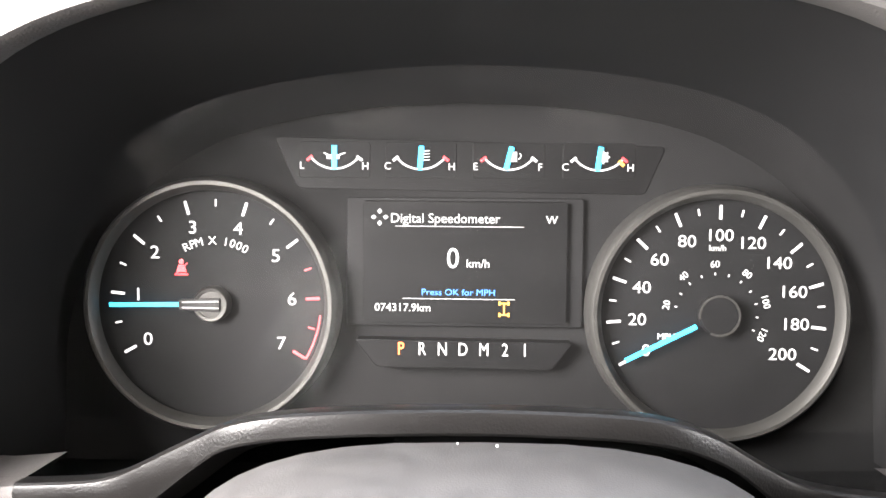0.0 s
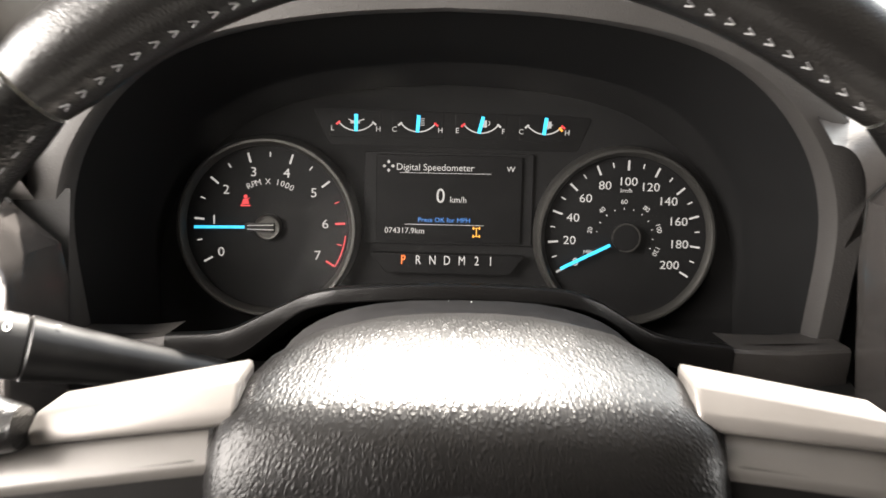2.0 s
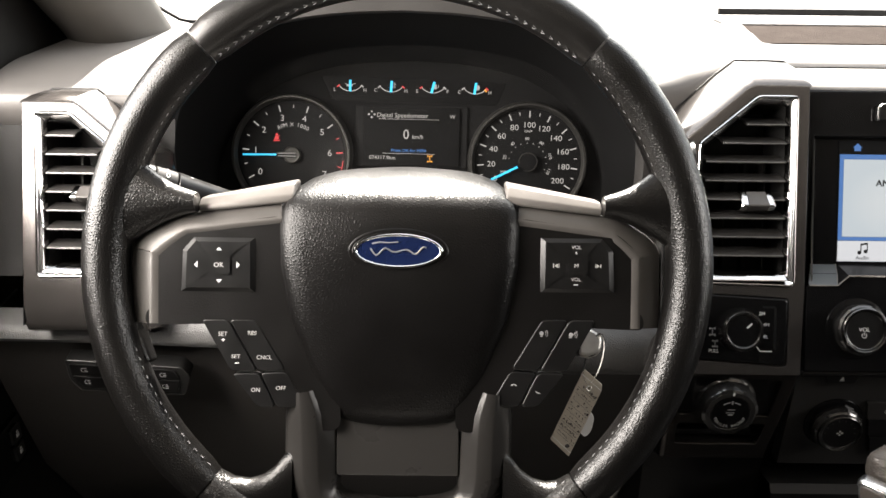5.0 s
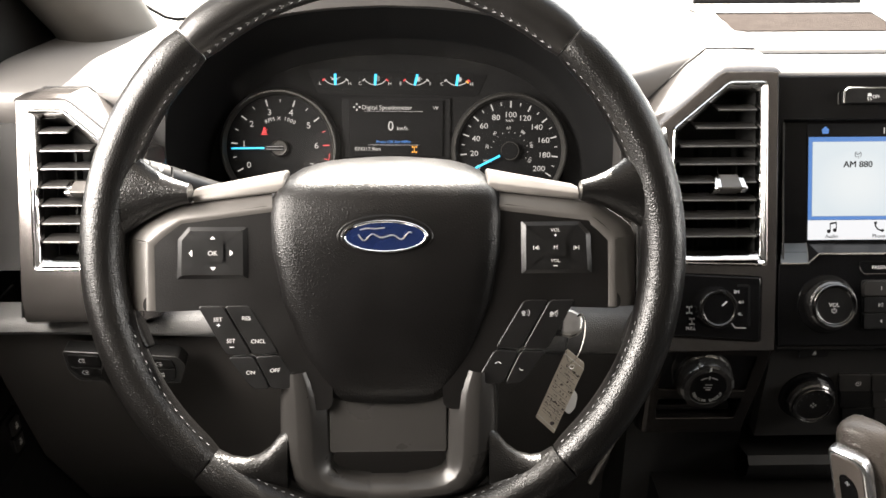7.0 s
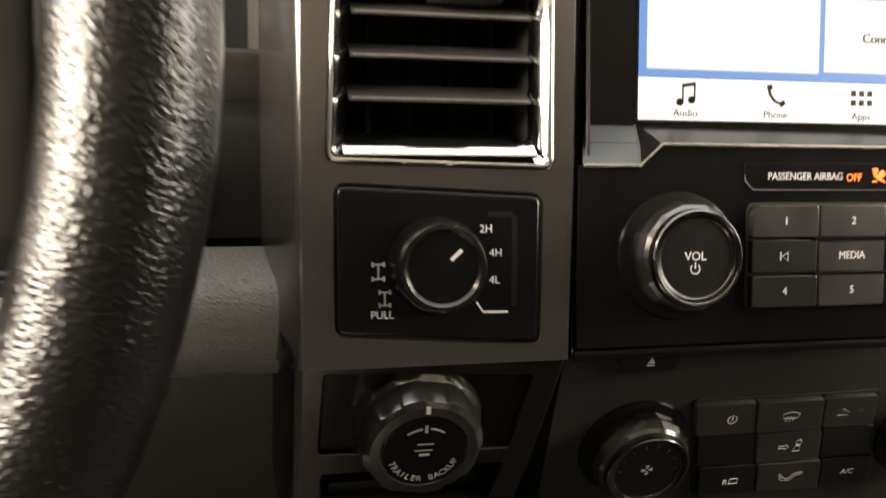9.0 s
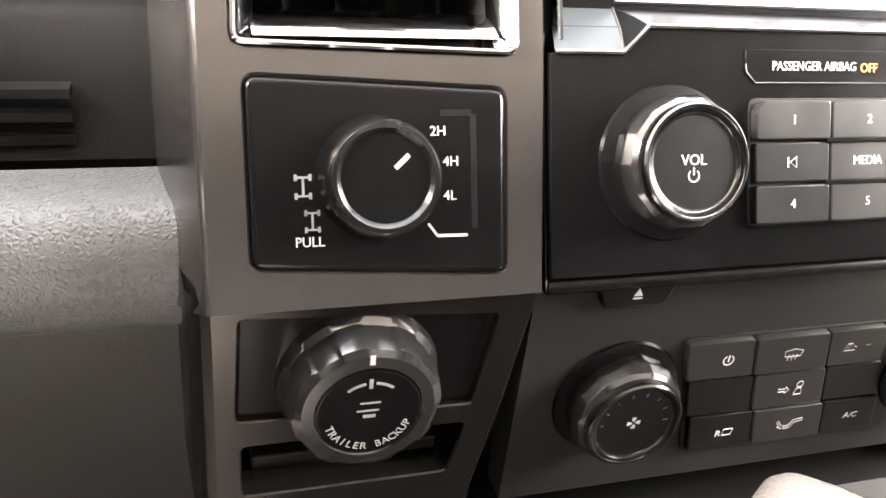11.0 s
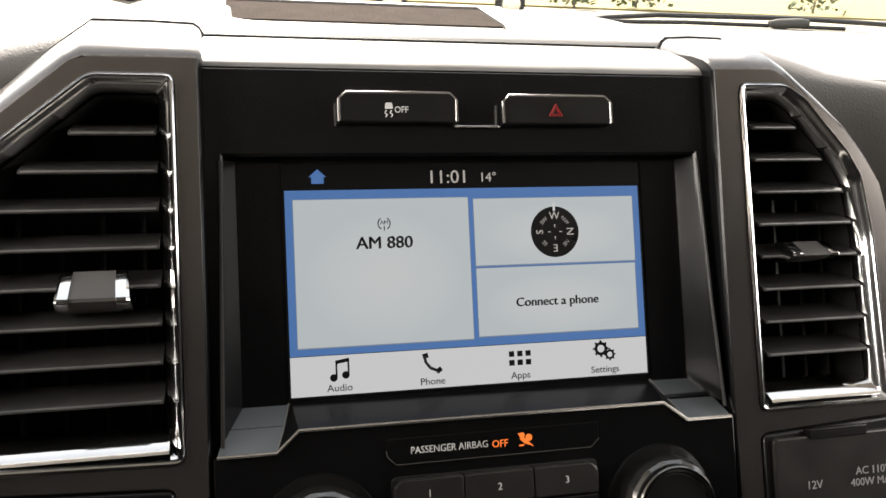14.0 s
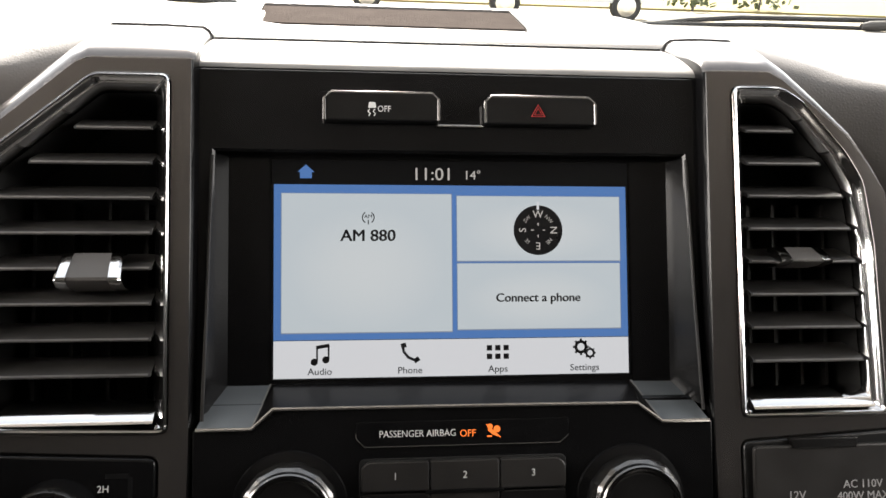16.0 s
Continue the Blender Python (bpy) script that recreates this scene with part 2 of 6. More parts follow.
def frame_of(outer, inner, n0, n1, bev=0.8, deep=None):
    """A frame with a hole; outer and inner have the same number of points. The hole's wall goes down to deep."""
    deep = n0 if deep is None else deep
    loops = [at_n(outer, n0), at_n(outer, n1 - bev), at_n(inset(outer, bev), n1), at_n(inset(inner, -bev), n1), at_n(inner, n1 - bev), at_n(inner, deep)]
    return loft(loops)


def sweep(path, profile, closed=True, up=(0, 0, 1), caps=True):
    """A profile of (side, up) carried along a path of points."""
    pts = [Vector(p) for p in path]
    m, loops, upv = len(pts), [], Vector(up)
    for i, p in enumerate(pts):
        a = pts[i - 1] if closed or i else p
        b = pts[(i + 1) % m] if closed or i < m - 1 else p
        t = (b - a).normalized()
        side = t.cross(upv)
        side = side.normalized() if side.length > 1e-6 else Vector((1, 0, 0))
        top = side.cross(t).normalized()
        loops.append([tuple(p + side * q[0] + top * q[1]) for q in profile])
    if closed:
        loops.append(loops[0])
    return loft(loops, True, caps and not closed, caps and not closed)


def tube(path, r, seg=10, closed=False, up=(0, 0, 1)):
    return sweep(path, [(r * math.cos(2 * math.pi * i / seg), r * math.sin(2 * math.pi * i / seg)) for i in range(seg)], closed, up)


def lathe(profile, cx=0, cu=0, seg=48, wave=None):
    """A turned piece about an axis out of the face; wave(angle, i) scales the radius."""
    loops = []
    closed = profile[-1][0] < 1e-6
    if closed:
        profile = profile[:-1]
    for i, (r, n) in enumerate(profile):
        loops.append([(cx + r * (wave(2 * math.pi * j / seg, i) if wave else 1) * math.cos(2 * math.pi * j / seg),
                       cu + r * (wave(2 * math.pi * j / seg, i) if wave else 1) * math.sin(2 * math.pi * j / seg), n) for j in range(seg)])
    return loft(loops, True, False, closed)


def grid(rows):
    """A sheet through rows of points."""
    return loft(rows, False)


def join(*bms):
    out = bmesh.new()
    for b in bms:
        me = bpy.data.meshes.new("t")
        b.to_mesh(me)
        b.free()
        out.from_mesh(me)
        bpy.data.meshes.remove(me)
    return out


def moved(bm, m):
    bmesh.ops.transform(bm, matrix=m, verts=bm.verts)
    return bm


def mesh_ob(name, bm, mat, smooth=40):
    me = bpy.data.meshes.new(name)
    bm.to_mesh(me)
    bm.free()
    me.materials.append(mat)
    for p in me.polygons:
        p.use_smooth = len(p.vertices) <= 4
    me.set_sharp_from_angle(angle=radians(smooth))
    rim = {key for p in me.polygons if len(p.vertices) > 4 for key in p.edge_keys}
    for e in me.edges:
        if e.key in rim:
            e.use_edge_sharp = True
    return new(name, me)


def part(name, bm, mat, parent, label="", smooth=40):
    ob = mesh_ob(name, bm, mat, smooth)
    ob.parent = parent
    return tagged(ob, label)


def thing(name, m, label, category, group="", kind=""):
    ob = new(name)
    ob.empty_display_size = 0.02
    ob.matrix_world = m
    return tagged(ob, label, category, group, kind)


LETTERS = {}


def letters(s):
    if s not in LETTERS:
        cu = bpy.data.curves.new("w", "FONT")
        cu.body, cu.size, cu.align_x, cu.align_y, cu.extrude, cu.resolution_u = s, 1.0, "CENTER", "CENTER", 0.004, 3
        ob = new("w", cu)
        me = bpy.data.meshes.new_from_object(ob.evaluated_get(bpy.context.evaluated_depsgraph_get()))
        bpy.data.objects.remove(ob)
        bpy.data.curves.remove(cu)
        LETTERS[s] = me
    return LETTERS[s]


def text(s, size, x, u, n, mat, parent, name="lettering", turn=0, wide=1.0, bold=0.006):
    bms = []
    for j in (-1, 0, 1) if bold > 0 else (0,):
        b = bmesh.new()
        b.from_mesh(letters(s))
        bms.append(moved(b, Matrix.Translation((j * bold * 0.8, j * bold * 0.3, j * 0.0004))))
    bm = join(*bms)
    k = size * 1.4 * MM
    moved(bm, Matrix.Translation((x * MM, u * MM, n * MM)) @ Matrix.Rotation(radians(turn), 4, "Z") @ Matrix.Diagonal((k * wide, k, MM * 20, 1)))
    return part(name, bm, mat, parent)


def arc_text(s, size, cx, cu, r, a0, step, n, mat, parent, name="lettering", inward=False):
    bms = []
    for i, ch in enumerate(s):
        if ch == " ":
            continue
        a = radians(a0 + step * i)
        bm = bmesh.new()
        bm.from_mesh(letters(ch))
        k = size * 1.4 * MM
        rot = math.degrees(a) + (90 if inward else -90)
        moved(bm, Matrix.Translation(((cx + r * math.cos(a)) * MM, (cu + r * math.sin(a)) * MM, n * MM)) @ Matrix.Rotation(radians(rot), 4, "Z") @ Matrix.Diagonal((k, k, MM * 20, 1)))
        bms.append(bm)
    return part(name, join(*bms), mat, parent)


def line(x0, u0, x1, u1, w, n, h=0.15):
    """A flat printed bar."""
    d = Vector((x1 - x0, u1 - u0))
    s = Vector((-d.y, d.x)).normalized() * w / 2
    p = [(x0 - s.x, u0 - s.y), (x1 - s.x, u1 - s.y), (x1 + s.x, u1 + s.y), (x0 + s.x, u0 + s.y)]
    return prism(p, n, n + h, 0)


def arc_pts(cx, cu, r, a0, a1, k=16):
    return [(cx + r * math.cos(radians(a0 + (a1 - a0) * i / k)), cu + r * math.sin(radians(a0 + (a1 - a0) * i / k))) for i in range(k + 1)]


def arc_band(cx, cu, r, w, a0, a1, n, h=0.15, k=20):
    o, i = arc_pts(cx, cu, r + w / 2, a0, a1, k), arc_pts(cx, cu, r - w / 2, a1, a0, k)
    return prism(o + i, n, n + h, 0)


def ccw(p):
    return p if sum(a[0] * b[1] - b[0] * a[1] for a, b in zip(p, p[1:] + p[:1])) > 0 else p[::-1]


def mirror(poly):
    return [(-p[0], *p[1:]) for p in reversed(poly)]


WHEEL, CLUSTER = frm(0, 0, 1.30, 23), frm(-0.008, 0.36, 1.25, 17) @ pose(0, 0, 0, 0, 0, -0.75)
BACKWARD = pose(0, 0.05, 0, -2.85) @ pose(0, -0.05, 0)
STACK, LEFT = frm(0.4545, 0.143, 1.200, 19.5) @ BACKWARD, frm(-0.4475, 0.143, 1.200, 19.5) @ BACKWARD
LOWER = frm(0.4545, 0.143, 1.200, 19.5) @ pose(0, -0.076, -0.009, 22)

# ---- the ground outside and the cab ----
I4 = Matrix.Identity(4)


def box(x0, y0, z0, x1, y1, z1):
    v = [(x * 1000, y * 1000, z * 1000) for z in (z0, z1) for x, y in ((x0, y0), (x1, y0), (x1, y1), (x0, y1))]
    return finish(bm_from(v, [(0, 3, 2, 1), (4, 5, 6, 7), (0, 1, 5, 4), (1, 2, 6, 5), (2, 3, 7, 6), (3, 0, 4, 7)]))


def solid(name, bm, mat, label, category, kind="structure", bev=0.0):
    ob = mesh_ob(name, bm, mat)
    if bev:
        b = ob.modifiers.new("bevel", "BEVEL")
        b.width, b.segments, b.limit_method = bev, 3, "ANGLE"
    return tagged(ob, label, category, "", kind)


def m3(pts):
    return [(p[0] * 1000, p[1] * 1000, p[2] * 1000) for p in pts]


asphalt = material("pale_gravel_lot", (0.3, 0.26, 0.19), 0.9, bump=0.4, bump_scale=30, scale=0.6)
ground = solid("ground", box(-300, -300, -0.3, 300, 600, 0), asphalt, "pale sandy gravel lot around the truck", "ground")

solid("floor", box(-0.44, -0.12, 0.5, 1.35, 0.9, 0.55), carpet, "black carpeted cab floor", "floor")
# Unseen rear floor, made pale so that sunlight bounces up into the cab.
solid("floor_rear", box(-0.44, -1.7, 0.5, 1.35, -0.12, 0.554), pale_carpet, "unseen rear floor, coloured pale to bounce sunlight", "floor")
solid("firewall", box(-0.44, 0.62, 0.55, 1.35, 0.68, 1.28), matt_black, "black firewall panel under the dashboard", "wall")


def door_panel(name, x, s, rear):
    """A door with its window opening, in the plane of x; s points outwards."""
    a, b = (x, x + s * 0.07) if s > 0 else (x + s * 0.07, x)
    bms = [box(a, -1.78, 0.55, b, 0.75, 1.335), box(a, -1.78, 1.76, b, 0.45, 1.86), box(a, -1.78, 1.335, b, rear, 1.76)]
    return solid(name, join(*bms), dash_dark, "black moulded door panel with an open view through its window", "door", bev=0.012)


door_panel("door_1", -0.405, -1, -0.36)
solid("trim_sail", box(-0.47, 0.24, 1.3, -0.407, 0.75, 1.76), dash_dark, "black door sail panel in front of the side window", "door trim", bev=0.01)
door_panel("door_2", 1.315, 1, -0.42)
solid("wall_rear", box(-0.44, -1.26, 0.55, 1.35, -1.2, 1.86), dash_dark, "dark plain wall that closes the cab behind the driver", "wall")
solid("ceiling", box(-0.47, -1.8, 1.84, 1.38, 0.06, 1.9), roof_cloth, "light grey fabric headliner", "ceiling")


def pillar(name, pts, w, d, label):
    """A slanted windscreen pillar with a rounded section."""
    prof = [(q[0], q[1]) for q in rounded([(-w, -d), (w, -d), (w, d), (-w, d)], min(w, d) * 0.9, 5)]
    return solid(name, sweep(m3(pts), prof, False, (0.3, 1, 0.2)), pillar_grey, label, "pillar")


pillar("pillar_1", [(-0.354, 0.58, 1.29), (-0.358, 0.48, 1.38), (-0.372, 0.37, 1.48), (-0.392, 0.2, 1.64), (-0.41, 0.05, 1.8), (-0.415, -0.02, 1.88)], 46, 50, "grey windscreen pillar trim beside the driver's window")
pillar("pillar_2", [(1.32, 0.78, 1.33), (1.325, 0.62, 1.42), (1.33, 0.4, 1.6), (1.34, 0.2, 1.78), (1.34, 0.05, 1.88)], 36, 48, "grey windscreen pillar trim on the passenger side")

# ---- dashboard ----
dashboard = thing("dashboard", I4, "charcoal grained dashboard below the windscreen", "dashboard")


HALF = [(222, -70), (222, -20), (222, 30), (216, 60), (203, 88), (180, 116), (150, 137), (110, 150), (55, 158), (0, 160)]
for k in range(2):
    HALF = [HALF[0]] + [tuple(Vector(a).lerp(Vector(b), w)) for a, b in zip(HALF[:-1], HALF[1:]) for w in (0.25, 0.75)] + [HALF[-1]]
OPEN = HALF + [(-x, z) for x, z in reversed(HALF[:-1])]


def smooth(a, b, x):
    t = min(1.0, max(0.0, (x - a) / (b - a)))
    return t * t * (3 - 2 * t)


def pad_height(x, y):
    """The dashboard top, lower on the driver's side, with the hood rising out of it."""
    side = 1.347 - 0.03 * (y - 0.3)
    mound = smooth(0.22, 0.31, x) * (1 - smooth(0.60, 0.71, x))
    pocket = smooth(0.325, 0.36, x) * (1 - smooth(0.535, 0.60, x))
    crown = 1.3665 + 0.003 * smooth(0.30, 0.42, y) - 0.006 * pocket * smooth(0.27, 0.31, y) * (1 - smooth(0.37, 0.44, y)) - 0.045 * smooth(0.46, 0.85, y)
    z = side + max(0.0, crown - side) * mound - 0.011 * (1 - smooth(-0.24, -0.2, x)) * (1 - smooth(0.25, 0.36, y)) - 0.027 * smooth(0.195, 0.215, x) * (1 - smooth(0.245, 0.275, x)) * (1 - smooth(0.27, 0.31, y))
    k = abs(x + 0.009) * 1000 / (1.075 + 0.9 * (y - 0.262))
    h = None
    for (x0, z0), (x1, z1) in zip(HALF[:-1], HALF[1:]):
        if x1 <= k <= x0 and x0 > x1:
            h = z1 + (z0 - z1) * (k - x1) / (x0 - x1)
    if h is not None:
        top = 1.25 + (h + 15) * 0.001 - 0.075 * smooth(0.262, 0.62, y)
        z = max(z, top)
    return z


xs = sorted(set([round(-0.4 + 0.05 * i, 4) for i in range(35)] + [round(-0.3 + 0.0125 * i, 4) for i in range(86)] + [round(-0.3 + 0.004 * i, 4) for i in range(30)] + [round(0.165 + 0.004 * i, 4) for i in range(30)]))
ys = [0.275 + 0.0075 * i for i in range(24)] + [0.46, 0.48, 0.5, 0.53, 0.56, 0.6, 0.64, 0.68, 0.73, 0.8, 0.88, 0.98]
part("top_pad", grid([m3([(x, y, pad_height(x, y)) for y in ys]) for x in xs]), dash_grain, dashboard, "charcoal grained dashboard top", 60)
lip = [(0.270, 1.29), (0.266, 1.32), (0.2655, -0.012), (0.267, -0.003), (0.275, 0.0)]
near = [(0.262, 1.30), (0.248, 1.32), (0.248, -0.004), (0.251, -0.002), (0.262, -0.0006), (0.275, 0.0)]
for a, b, lip in ((-0.4, -0.24, near), (0.222, 1.31, lip)):
    part("top_pad_lip", grid([m3([(x, y, z if z > 1 else pad_height(x, 0.275) + z) for y, z in lip]) for x in [a + (b - a) * i / 60 for i in range(61)]]), dash_grain, dashboard, "", 60)
hx = [-0.255 + 0.0041 * i for i in range(121)]
part("hood_brow", grid([m3([(x, y, min(pad_height(x, 0.275), 1.25 + 0.175) + dz) for y, dz in ((0.2605, -0.004), (0.264, -0.001), (0.275, 0.0))]) for x in hx]), dash_grain, dashboard, "", 60)
STRIP = [(0.175, 1.174), (0.15, 1.172), (0.143, 1.168), (0.139, 1.158), (0.138, 1.146), (0.141, 1.136), (0.148, 1.129), (0.162, 1.125)]


def strip_row(x):
    w = min(1.0, max(0.0, -x / 0.33))
    drop = 0.016 * smooth(-0.1, 0.1, x)
    return m3([(x, y + 0.024 * w, 1.125 - drop + (z - 1.125) * (1 - 0.58 * w)) for y, z in STRIP])


part("knee_strip", grid([strip_row(-0.4 + 0.0314 * i) for i in range(21)]), strip_skin, dashboard, "grained grey strip across the knee panel")
knee = [(0.164, 1.13), (0.166, 1.10), (0.18, 1.05), (0.22, 0.93), (0.3, 0.8), (0.42, 0.7)]
part("knee_panel", grid([m3([(x, y + (0.022 if x < -0.1 else 0), z) for y, z in knee]) for x in (-0.4, -0.2, 0.0, 0.23)]), knee_plastic, dashboard, "dark knee panel")
fascia = [(0.262, 1.31), (0.235, 1.255), (0.205, 1.2), (0.187, 1.185)]
inner = [(0.25, 1.205), (0.214, 1.203), (0.208, 1.198), (0.2, 1.175), (0.19, 1.155)]
for a, b in ((-0.235, -0.1), (0.1, 0.2275)):
    part("fascia", grid([m3([(x, y, z) for y, z in inner]) for x in (a, (a + b) / 2, b)]), dash_dark, dashboard, "dark lower fascia beside the column")
for z in (1.178, 1.170, 1.162):
    part("fascia_slot", box(0.14, 0.19, z - 0.0016, 0.189, 0.1985 if z > 1.175 else 0.196, z + 0.0016), matt_black, dashboard)
part("fascia", grid([m3([(x, y, z) for y, z in fascia]) for x in (-0.4, -0.22)]), dash_dark, dashboard)
part("passenger_front", grid([m3([(x, y + 0.02, z) for y, z in fascia]) for x in (0.69, 1.0, 1.31)]), dash_grain, dashboard)

# the grained pad rolls down into the gap beside each bezel
GAP = [(160.5, 0.268, 1.362), (200.5, 0.256, 1.338), (237.5, 0.243, 1.310), (265.5, 0.228, 1.27), (285, 0.215, 1.23)]
TOP = [(183, 0.288, 1.3665), (232, 0.265, 1.352), (280, 0.24, 1.346), (322, 0.222, 1.342), (350, 0.21, 1.34)]
for side, count in ((1, 5), (-1, 3)):
    rows = []
    for k in range(4 * (count - 1) + 1):
        a, w = min(k // 4, count - 2), k / 4 - min(k // 4, count - 2)
        g, t = [Vector(p[a]).lerp(Vector(p[a + 1]), w) for p in (GAP, TOP)]
        if side < 0:
            t.x = min(t.x, 262)
        g.x, t.x = 0.4545 + side * g.x * 0.001, 0.4545 + side * t.x * 0.001
        row = [(g.x, g.y + 0.012, g.z - 0.03)]
        for q in range(9):
            f = math.pi / 2 * q / 8
            row.append((g.x + (t.x - g.x) * (1 - math.cos(f)), g.y + (t.y - g.y) * (1 - math.cos(f)), g.z + (t.z - g.z) * math.sin(f)))
        ex = t.x + side * 0.01
        row.append((ex, 0.31, max(pad_height(ex, 0.31), t.z) - 0.0008))
        rows.append(m3(row))
    if side > 0:
        for x in (0.9, 1.1, 1.31):
            row = [(x, 0.205, 1.19)] + [(x, 0.19 + 0.02 * (1 - math.cos(math.pi / 2 * q / 8)), 1.23 + 0.11 * math.sin(math.pi / 2 * q / 8)) for q in range(9)] + [(x, 0.31, pad_height(x, 0.31) - 0.0008)]
            rows.append(m3(row))
    part("pad_roll", grid(rows), dash_grain, dashboard, "grained edge of the pad rolling down beside the bezel", 60)

part("defrost_slot", box(0.385, 0.648, 1.30, 0.61, 0.654, 1.3565), matt_black, dashboard, "narrow dark defroster slot")
part("glass_seal", tube(m3([(-0.375, 0.59, 1.41), (-0.359, 0.595, 1.386), (-0.343, 0.6, 1.364), (-0.324, 0.6, 1.352), (-0.309, 0.6, 1.3435), (-0.296, 0.602, 1.3405), (-0.28, 0.61, 1.3405), (-0.25, 0.64, 1.3395)]), 2.4, 8), matt_black, dashboard, "black seal along the glass")

# the hood over the instruments

def arch(grow, lift, y, dz=0.0):
    return [((-0.009 + x * (1 + grow / 222) * 0.001), y, 1.25 + dz + (z + (lift if z > 40 else lift * max(0, z + 70) / 110)) * 0.001) for x, z in OPEN]


hood_loops = [arch(-3, -3, 0.272), arch(-1, -1, 0.262), arch(2, 1, 0.259), arch(15, 11, 0.259), arch(17, 13, 0.261), arch(18, 12, 0.29)]
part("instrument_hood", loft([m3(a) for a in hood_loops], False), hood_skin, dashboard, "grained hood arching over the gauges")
lining = [arch(-2, -2, 0.2725), arch(-8, -12, 0.31, -0.01), arch(-18, -38, 0.37, -0.02), arch(-24, -52, 0.395, -0.02)]
part("hood_lining", loft([m3(a) for a in lining], False), hood_black, dashboard, "matt black lining inside the hood")

# trim that arches over the steering column, and the shelf behind it
CREST = [(-0.164, 0.222, 1.238), (-0.138, 0.222, 1.239), (-0.128, 0.2215, 1.2415), (-0.119, 0.22, 1.2465), (-0.105, 0.217, 1.2555), (-0.091, 0.213, 1.2645), (-0.083, 0.21, 1.27), (-0.072, 0.207, 1.2745), (-0.058, 0.206, 1.277), (-0.03, 0.205, 1.279), (0, 0.205, 1.2795),
         (0.03, 0.205, 1.2785), (0.05, 0.206, 1.2765), (0.063, 0.207, 1.2735), (0.074, 0.21, 1.2675), (0.082, 0.213, 1.2615), (0.094, 0.217, 1.2515), (0.106, 0.22, 1.243), (0.116, 0.2215, 1.239), (0.124, 0.222, 1.237), (0.152, 0.222, 1.2335)]
for k in range(2):
    CREST = [CREST[0]] + [tuple(Vector(a).lerp(Vector(b), w)) for a, b in zip(CREST[:-1], CREST[1:]) for w in (0.25, 0.75)] + [CREST[-1]]
tall = lambda x: 0.0075 + 0.0088 * smooth(0.08, 0.125, abs(x))
rows = [m3([(x, y + dy, z + dz - t * tall(x)) for x, y, z in CREST]) for dy, dz, t in ((0.03, -0.018, 0), (0.01, -0.003, 0), (0.004, -0.0006, 0), (0.0018, 0, 0), (0.0006, -0.0004, 0), (0, -0.0014, 0), (-0.001, -0.0026, 0.2), (-0.0016, 0, 0.85), (-0.0012, 0, 1), (0.001, -0.0012, 1), (0.012, -0.002, 1), (0.03, -0.02, 1))]
part("column_trim", loft([list(c) for c in zip(*rows)], False, True, True), spoke_grey, dashboard, "satin charcoal trim arching over the column", 30)
SHELF = [(-0.225, 0.236, 1.228)] + CREST + [(0.215, 0.234, 1.228)]
part("instrument_shelf", grid([m3([(x, y + dy, z + dz - 0.0006) for x, y, z in SHELF]) for dy, dz in ((0.15, -0.088), (0.1, -0.06), (0.05, -0.034), (0.012, -0.004))]), shelf_gloss, dashboard, "dark glossy shelf below the gauges")
for side in ([(-0.1648, 0.2225, 1.237), (-0.175, 0.2245, 1.2345), (-0.19, 0.228, 1.231), (-0.234, 0.237, 1.226)], [(0.1528, 0.2225, 1.2325), (0.165, 0.2245, 1.2305), (0.19, 0.228, 1.228), (0.224, 0.235, 1.226)]):
    part("column_trim_side", grid([m3([(x, y + dy, z + dz) for x, y, z in side]) for dy, dz in ((0.04, -0.012), (0.008, -0.002), (0.002, -0.0006), (0, -0.002), (-0.001, -0.006), (-0.002, -0.03), (0.002, -0.05))]), knee_plastic, dashboard, "dark panel beside the column trim", 40)

column = thing("steering_column", I4, "dusty dark plastic steering column shroud", "steering column")
col_loops = []
for y, top, w in ((0.245, 1.232, 0.098), (0.215, 1.262, 0.1), (0.185, 1.282, 0.1), (0.16, 1.285, 0.098), (0.12, 1.280, 0.09), (0.085, 1.268, 0.08)):
    lp = []
    for i in range(25):
        a = math.pi * i / 24
        lp.append((w * math.copysign(abs(math.cos(a)) ** 0.7, math.cos(a)), y, top - 0.075 + 0.075 * math.sin(a) ** 0.75))
    lp = [(w * 0.95, y, top - 0.13)] + lp + [(-w * 0.95, y, top - 0.13)]
    col_loops.append(m3(lp))
shroud_plastic = material("dusty_charcoal_plastic", (0.026, 0.0242, 0.0236), 0.6, bump=0.1, bump_scale=1500, scale=120, vary=0.4)
part("upper_shroud", loft(col_loops, True, True, True), shroud_plastic, column)
part("lower_shroud", join(box(-0.085, 0.06, 1.08, 0.085, 0.24, 1.16)), matt_black, column)
random.seed(11)
specks = []
for k in range(46):
    y = random.uniform(0.13, 0.185)
    top, w = (1.2825, 0.096) if y < 0.19 else (1.2825 - (y - 0.185) * 0.667, 0.1)
    c = random.uniform(-0.6, 0.75)
    z = top - 0.075 + 0.075 * math.sin(math.acos(math.copysign(abs(c) ** (1 / 0.7), c))) ** 0.75
    r = random.uniform(0.2, 0.5)
    specks.append(moved(prism(disc(0, 0, r, 6), -0.8, 0.06, 0), Matrix.Translation((w * c, y, z))))
tagged(part("dust_specks", join(*specks), white_print, column, "white dust specks"), kind="stuff")

# ---- steering wheel ----
wheel = thing("steering_wheel", WHEEL, "black leather-wrapped steering wheel with grey stitching and buttons", "steering wheel")
RC, RR, RN = (-1.5, -10.5), 193, -13


